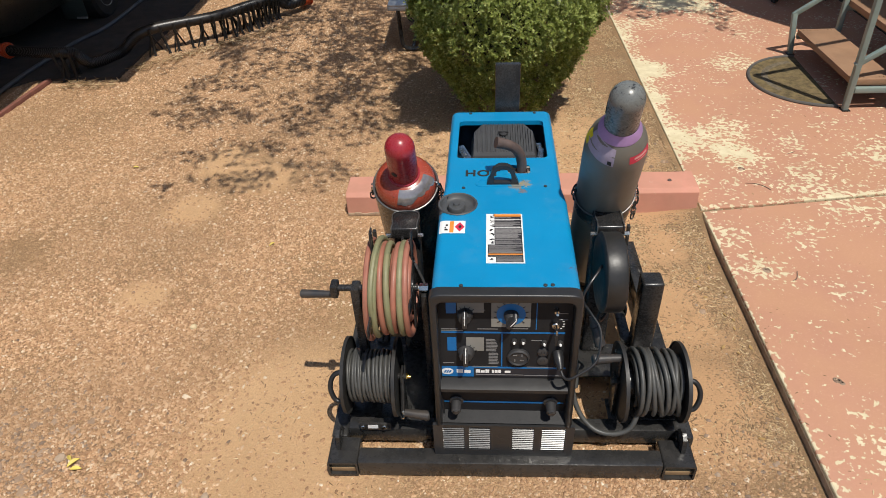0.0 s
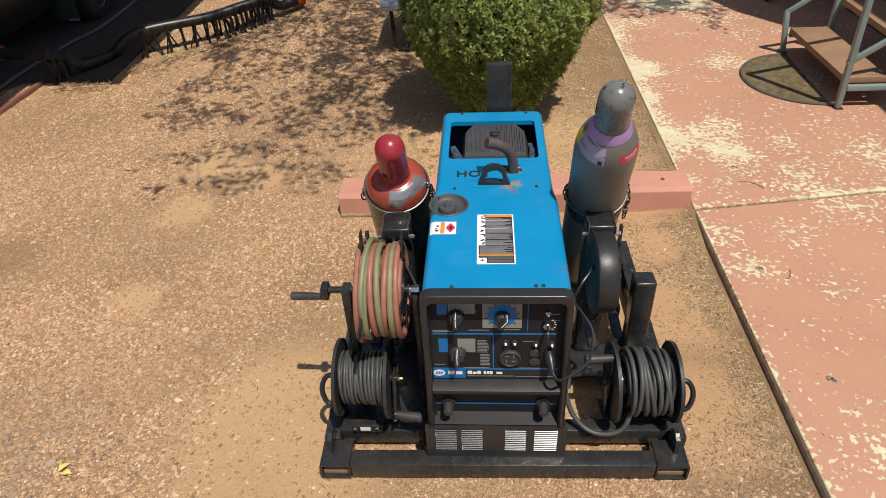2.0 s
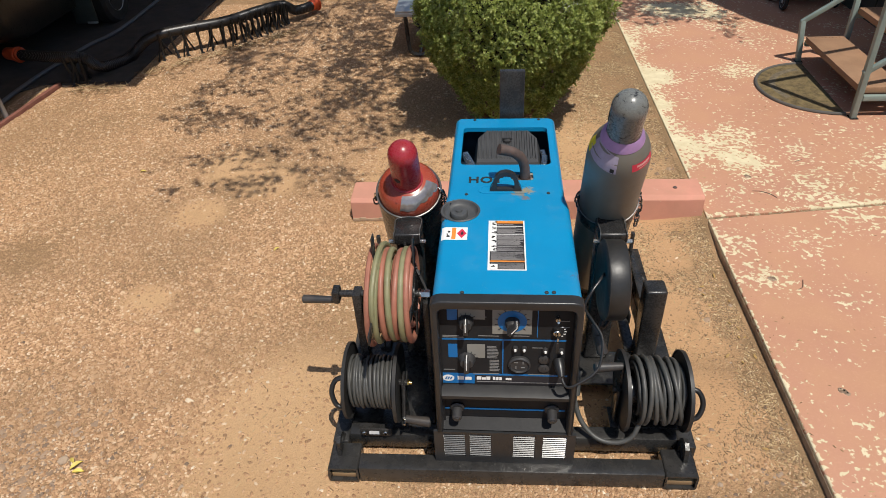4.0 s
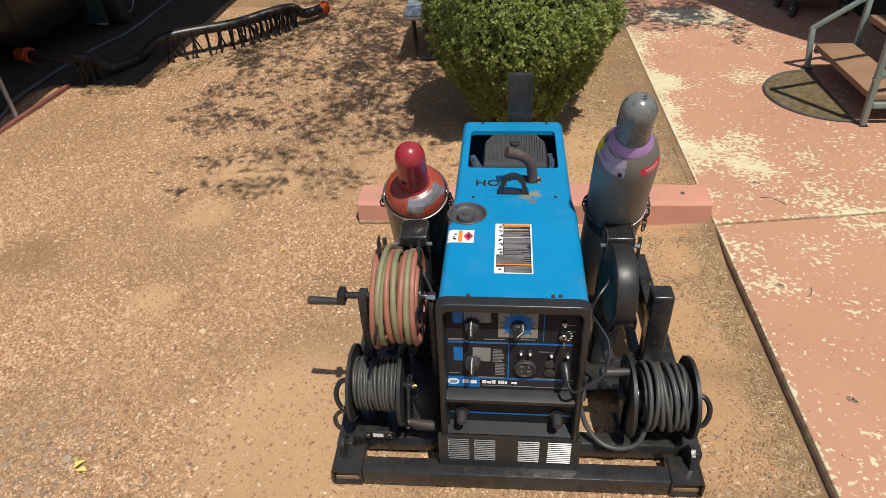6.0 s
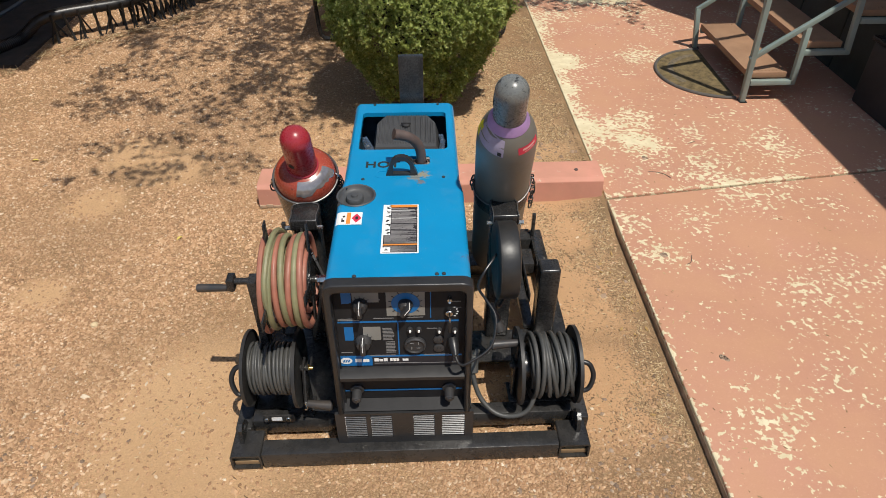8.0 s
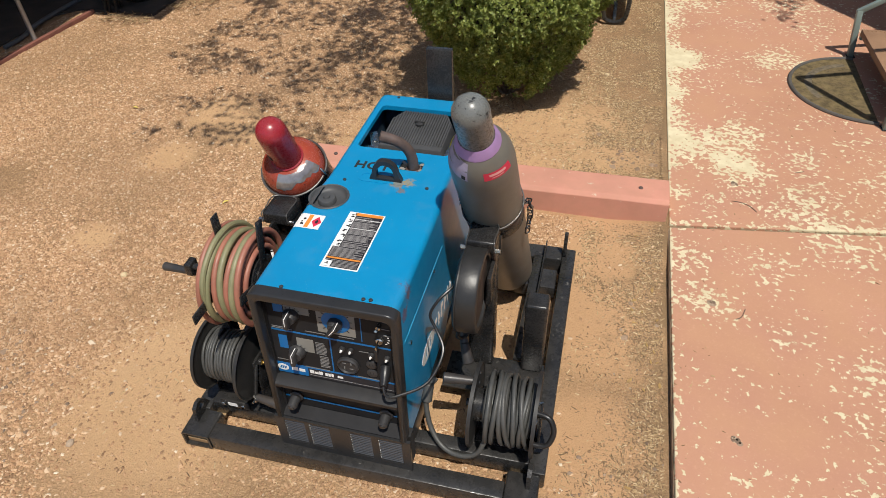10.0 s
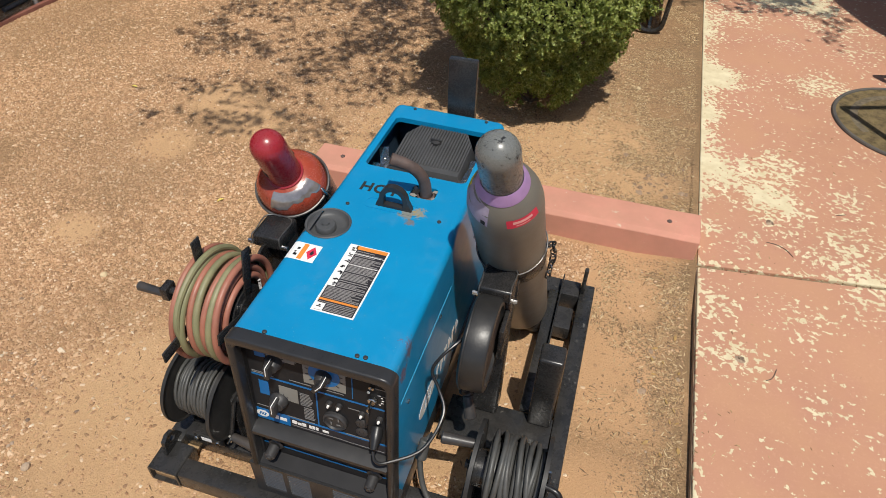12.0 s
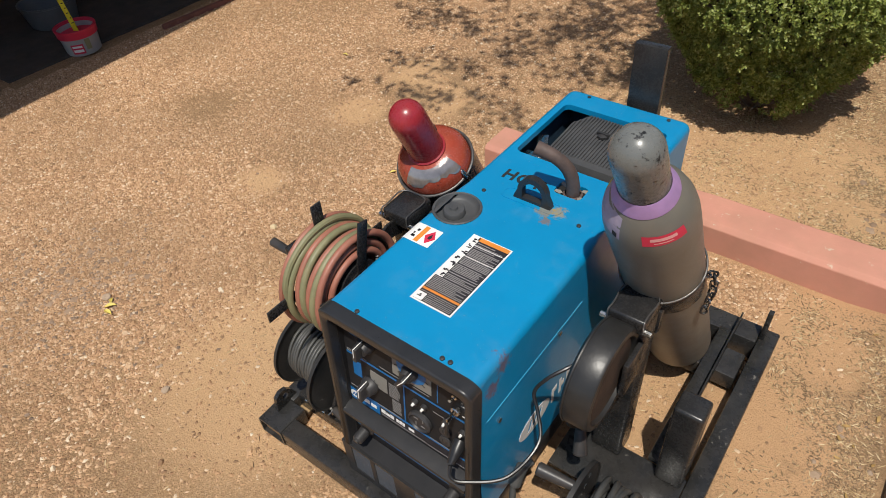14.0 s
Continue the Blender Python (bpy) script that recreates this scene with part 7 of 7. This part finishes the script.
def hose_turn(material, x, ra, seed, label):
    """One turn of hose round the reel, a little out of true."""
    qq = random.Random(seed)
    t1, t2, g = qq.uniform(-0.005, 0.005), qq.uniform(0, 6.28), qq.uniform(-0.004, 0.004)
    bm_ = B()
    tube(bm_, [(x + t1 * math.sin(2 * math.pi * k / 48 + t2), HY + (ra + g + 0.003 * math.sin(4 * math.pi * k / 48 + t2)) * math.cos(2 * math.pi * k / 48), HZ + (ra + g) * math.sin(2 * math.pi * k / 48)) for k in range(48)], 0.0098, 10, closed=True)
    return part("hose", bm_, MAT[material], hose_reel, label)


for layer, ra in enumerate((0.104, 0.124, 0.143)):
    for i in range(6 if layer % 2 == 0 else 5):
        green = (i + layer) % 2 == 0
        hose_turn("hosegreen" if green else "hosered", -0.390 + 0.0192 * i + (0.0096 if layer % 2 else 0), ra + 0.006 * (i == 0 and layer == 2), 40 + 7 * layer + i, "dusty green welding hose" if green else "dusty red welding hose")
bm = B()
tube(bm, smooth_path([(-0.416 + 0.004 * math.sin(a * math.pi / 18), HY + 0.158 * math.cos(a * math.pi / 18), HZ - 0.004 + 0.160 * math.sin(a * math.pi / 18)) for a in range(0, 36)], 3, True), 0.0085, 9, closed=True)
part("hose", bm, MAT["hosered"], hose_reel, "loose outer turn of red hose")
bm = B()
tube(bm, smooth_path([(-0.371, HY + 0.148, HZ + 0.04), (-0.378, HY + 0.112, HZ + 0.112), (-0.384, HY + 0.045, HZ + 0.158), (-0.390, HY - 0.04, HZ + 0.160), (-0.396, HY - 0.115, HZ + 0.115), (-0.398, HY - 0.150, HZ + 0.05), (-0.394, HY - 0.146, HZ - 0.03)], 8), 0.009, 9)
part("hose", bm, MAT["hosegreen"], hose_reel, "loose green hose crossing over")


# ---- gas cylinders ----
def cylinder_pose(foot, head):
    return along(foot, head)


SHOULDER = [(0.0985, 0.980), (0.0975, 1.010), (0.0935, 1.040), (0.085, 1.068), (0.070, 1.094), (0.054, 1.112)]
tank = thing("gas_cylinder", "grey steel gas cylinder with lilac collar, leaning in its holder", "gas cylinder", "gas cylinders on the skid", m=cylinder_pose((0.397, 0.912, 0.085), (0.344, 0.345, 1.190)))
bm = B()
lathe(bm, [(0.055, 0.082), (0.084, 0.088), (0.096, 0.104), (0.0985, 0.130)] + SHOULDER, None, 56)
part("body", bm, MAT["greypaint"], tank)
bm = B()
lathe(bm, [(0.0505, 1.1125), (0.0510, 1.200), (0.0515, 1.238)] + [(0.0515 * math.cos(radians(a)), 1.242 + 0.0515 * math.sin(radians(a))) for a in range(8, 90, 10)], None, 40)
part("cap", bm, MAT["greycap"], tank, "rounded grey valve cap with chipped paint")
for a in (170,):
    bm = B()
    m = Matrix.Rotation(radians(a), 4, "Z") @ Matrix.Translation((0.0488, 0, 1.195))
    lathe(bm, [(0.013, 0.0), (0.013, 0.0032), (0.011, 0.0036)], m @ Matrix.Rotation(radians(90), 4, "Y") @ Matrix.Diagonal((2.1, 1, 1, 1)), 18)
    part("vent_slot", bm, MAT["dark"], tank)
bm = B()
lathe(bm, [(0.051, 1.122), (0.060, 1.110), (0.066, 1.1015), (0.064, 1.110), (0.052, 1.134)], None, 44, cap=False)
part("collar", bm, MAT["purple"], tank, "lilac neck collar")


def wrap(name, a0, a1, h0, h1, slope, mt, parent, k=12, lift=0.0006):
    """A printed patch that follows the cylinder's shoulder or side."""
    def radius(h):
        prof_ = [(0.0985, 0.0)] + SHOULDER
        for (r0, z0), (r1, z1) in zip(prof_, prof_[1:]):
            if z0 <= h <= z1:
                return r0 + (r1 - r0) * (h - z0) / (z1 - z0)
        return 0.0985
    bm_ = B()
    grid = []
    for i in range(k + 1):
        a = radians(a0 + (a1 - a0) * i / k)
        grid.append([bm_.verts.new(((radius(h0 + (h1 - h0) * j / 4 + slope * i / k) + lift) * math.cos(a), (radius(h0 + (h1 - h0) * j / 4 + slope * i / k) + lift) * math.sin(a), h0 + (h1 - h0) * j / 4 + slope * i / k)) for j in range(5)])
    for c0, c1 in zip(grid, grid[1:]):
        for j in range(4):
            bm_.faces.new((c0[j], c1[j], c1[j + 1], c0[j + 1]))
    return part(name, bm_, MAT[mt], parent)


lb = wrap("red_sticker", -68, -12, 1.040, 1.067, -0.008, "red", tank)
wrap("sticker_print", -58, -24, 1.052, 1.060, -0.005, "orangeprint", lb, lift=0.0014)
wrap("sticker_print", -54, -30, 1.0445, 1.047, -0.003, "orangeprint", lb, lift=0.0014)
wrap("yellow_sticker", 166, 190, 1.040, 1.082, 0.0, "yellow", tank)
bib = wrap("paper_bib", 182, 262, 1.050, 1.1085, -0.016, "lilacpaper", tank)
wrap("bib_print", 250, 258, 1.040, 1.054, -0.002, "dark", bib, lift=0.0014)
# black clamp band that also stands in for the drum's shade below the wire
bm = B()
lathe(bm, [(0.0990, 0.640), (0.1006, 0.642), (0.1006, 0.706), (0.0990, 0.709)], None, 48, cap=False)
part("clamp_band", bm, MAT["black"], tank, "black clamp band, also darkening the cylinder where drum shade falls")
bm = B()
tube(bm, [(0.1030 * math.cos(a * math.pi / 24), 0.1030 * math.sin(a * math.pi / 24), 0.722 + 0.012 * math.cos(a * math.pi / 24)) for a in range(48)], 0.0026, 6, closed=True)
part("wire_cable", bm, MAT["dullwire"], tank, "bright wire cable round the cylinder")


def chain(label, pts_, name="chain"):
    """Links along a hanging line."""
    ch = thing(name, label, "chain", "cylinder chains")
    line = smooth_path(pts_, 12)
    acc, nxt, i = 0.0, 0.0, 0
    for a, b in zip(line, line[1:]):
        seg_ = (b - a).length
        while nxt <= acc + seg_:
            t = (nxt - acc) / seg_
            c = a.lerp(b, t)
            m = along(c, c + (b - a)) @ Matrix.Rotation(radians(90 * (i % 2)), 4, "Z")
            bm_ = B()
            loop = []
            for k in range(20):
                an = 2 * math.pi * k / 20
                loop.append(m @ Vector((0.0085 * math.cos(an), 0, 0.0085 * math.sin(an) + (0.007 if math.sin(an) > 0 else -0.007))))
            tube(bm_, loop, 0.0030, 6, closed=True)
            part("link", bm_, MAT["chrome"] if i % 3 == 0 else MAT["black"], ch)
            nxt += 0.021
            i += 1
        acc += seg_
    return ch


RED_TOP = [(0.1085, 0.7382), (0.1070, 0.758), (0.100, 0.776), (0.088, 0.790), (0.072, 0.801), (0.050, 0.808)]
red = thing("gas_cylinder", "red steel acetylene cylinder with capped valve, leaning in a black sleeve", "gas cylinder", "gas cylinders on the skid", m=cylinder_pose((-0.350, 0.931, 0.10), (-0.332, 0.502, 0.959)))
bm = B()
lathe(bm, [(0.060, 0.0), (0.095, 0.010), (0.106, 0.040), (0.1085, 0.738)], None, 52)
part("body", bm, MAT["redpaint"], red)
bm = B()
lathe(bm, RED_TOP, None, 52)
part("shoulder", bm, MAT["redshoulder"], red, "dark maroon scuffed shoulder")
bm = B()
lathe(bm, [(0.0510, 0.8065), (0.0505, 0.930), (0.0502, 0.957)] + [(0.050 * math.cos(radians(a)), 0.961 + 0.050 * math.sin(radians(a))) for a in range(8, 90, 10)], None, 40)
part("cap", bm, MAT["redcap"], red, "rounded dark red valve cap")
for a in (-122, 58):
    bm = B()
    m = Matrix.Rotation(radians(a), 4, "Z") @ Matrix.Translation((0.0485, 0, 0.868))
    lathe(bm, [(0.011, 0.0), (0.011, 0.0032), (0.009, 0.0036)], m @ Matrix.Rotation(radians(90), 4, "Y"), 18)
    part("vent_hole", bm, MAT["dark"], red)
bm = B()
lathe(bm, [(0.0512, 0.8075), (0.056, 0.8065), (0.056, 0.811), (0.0512, 0.814)], None, 40, cap=False)
part("neck_ring", bm, MAT["redcap"], red)
grid = []
bm = B()
for i in range(15):
    a = radians(-104 + 102 * i / 14)
    row = []
    for j in range(13):
        h0 = 0.780 + 0.003 * math.sin(i * 2.3) - (0.014 if i < 5 else 0.0) - (0.012 if i > 11 else 0.0)
        h = h0 + (0.8035 - h0) * j / 12
        rad = 0.1085
        for (r0, z0), (r1, z1) in zip(RED_TOP, RED_TOP[1:]):
            if z0 <= h <= z1:
                rad = r0 + (r1 - r0) * (h - z0) / (z1 - z0)
        rad += 0.0018
        row.append(bm.verts.new((rad * math.cos(a), rad * math.sin(a), h)))
    grid.append(row)
for c0, c1 in zip(grid, grid[1:]):
    for j in range(12):
        bm.faces.new((c0[j], c1[j], c1[j + 1], c0[j + 1]))
part("film_label", bm, MAT["foil"], red, "shiny clear film label, torn")
sleeve = thing("cylinder_sleeve", "black steel sleeve holding the red cylinder", "holder", m=cylinder_pose((-0.350, 0.931, 0.10), (-0.332, 0.502, 0.959)))
bm = B()
lathe(bm, [(0.1095, -0.012), (0.116, -0.012), (0.116, 0.734), (0.1095, 0.734)], None, 48, cap=False)
part("shell", bm, MAT["black"], sleeve)
bm = B()
tube(bm, [(0.1145 * math.cos(a * math.pi / 24), 0.1145 * math.sin(a * math.pi / 24), 0.737) for a in range(48)], 0.0042, 8, closed=True)
part("rim", bm, MAT["dullwire"], sleeve, "worn bare steel rim")
chain("steel chain hanging beside the grey cylinder", [(0.464, 0.600, 0.728), (0.481, 0.618, 0.722), (0.488, 0.622, 0.68), (0.486, 0.618, 0.64), (0.483, 0.615, 0.59)])
chain("steel chain on the red cylinder sleeve", [(-0.222, 0.590, 0.765), (-0.214, 0.598, 0.745), (-0.212, 0.610, 0.71), (-0.214, 0.625, 0.67)])
chain("steel chain on the red cylinder sleeve", [(-0.452, 0.600, 0.745), (-0.460, 0.606, 0.730), (-0.461, 0.615, 0.69)])
chain("steel chain beside the grey cylinder", [(0.276, 0.575, 0.755), (0.266, 0.585, 0.745), (0.262, 0.592, 0.720), (0.266, 0.600, 0.690)])
for sx, x0, x1, y, z in ((1, 0.372, 0.372, 0.50, 0.62), (-1, -0.338, -0.338, 0.50, 0.60)):
    bm = B()
    box(bm, x0 - 0.04, x0 + 0.04, 0.5055, 0.53, z - 0.05, z + 0.03, 0.003)
    part("clamp_pad", bm, MAT["black"], skid)
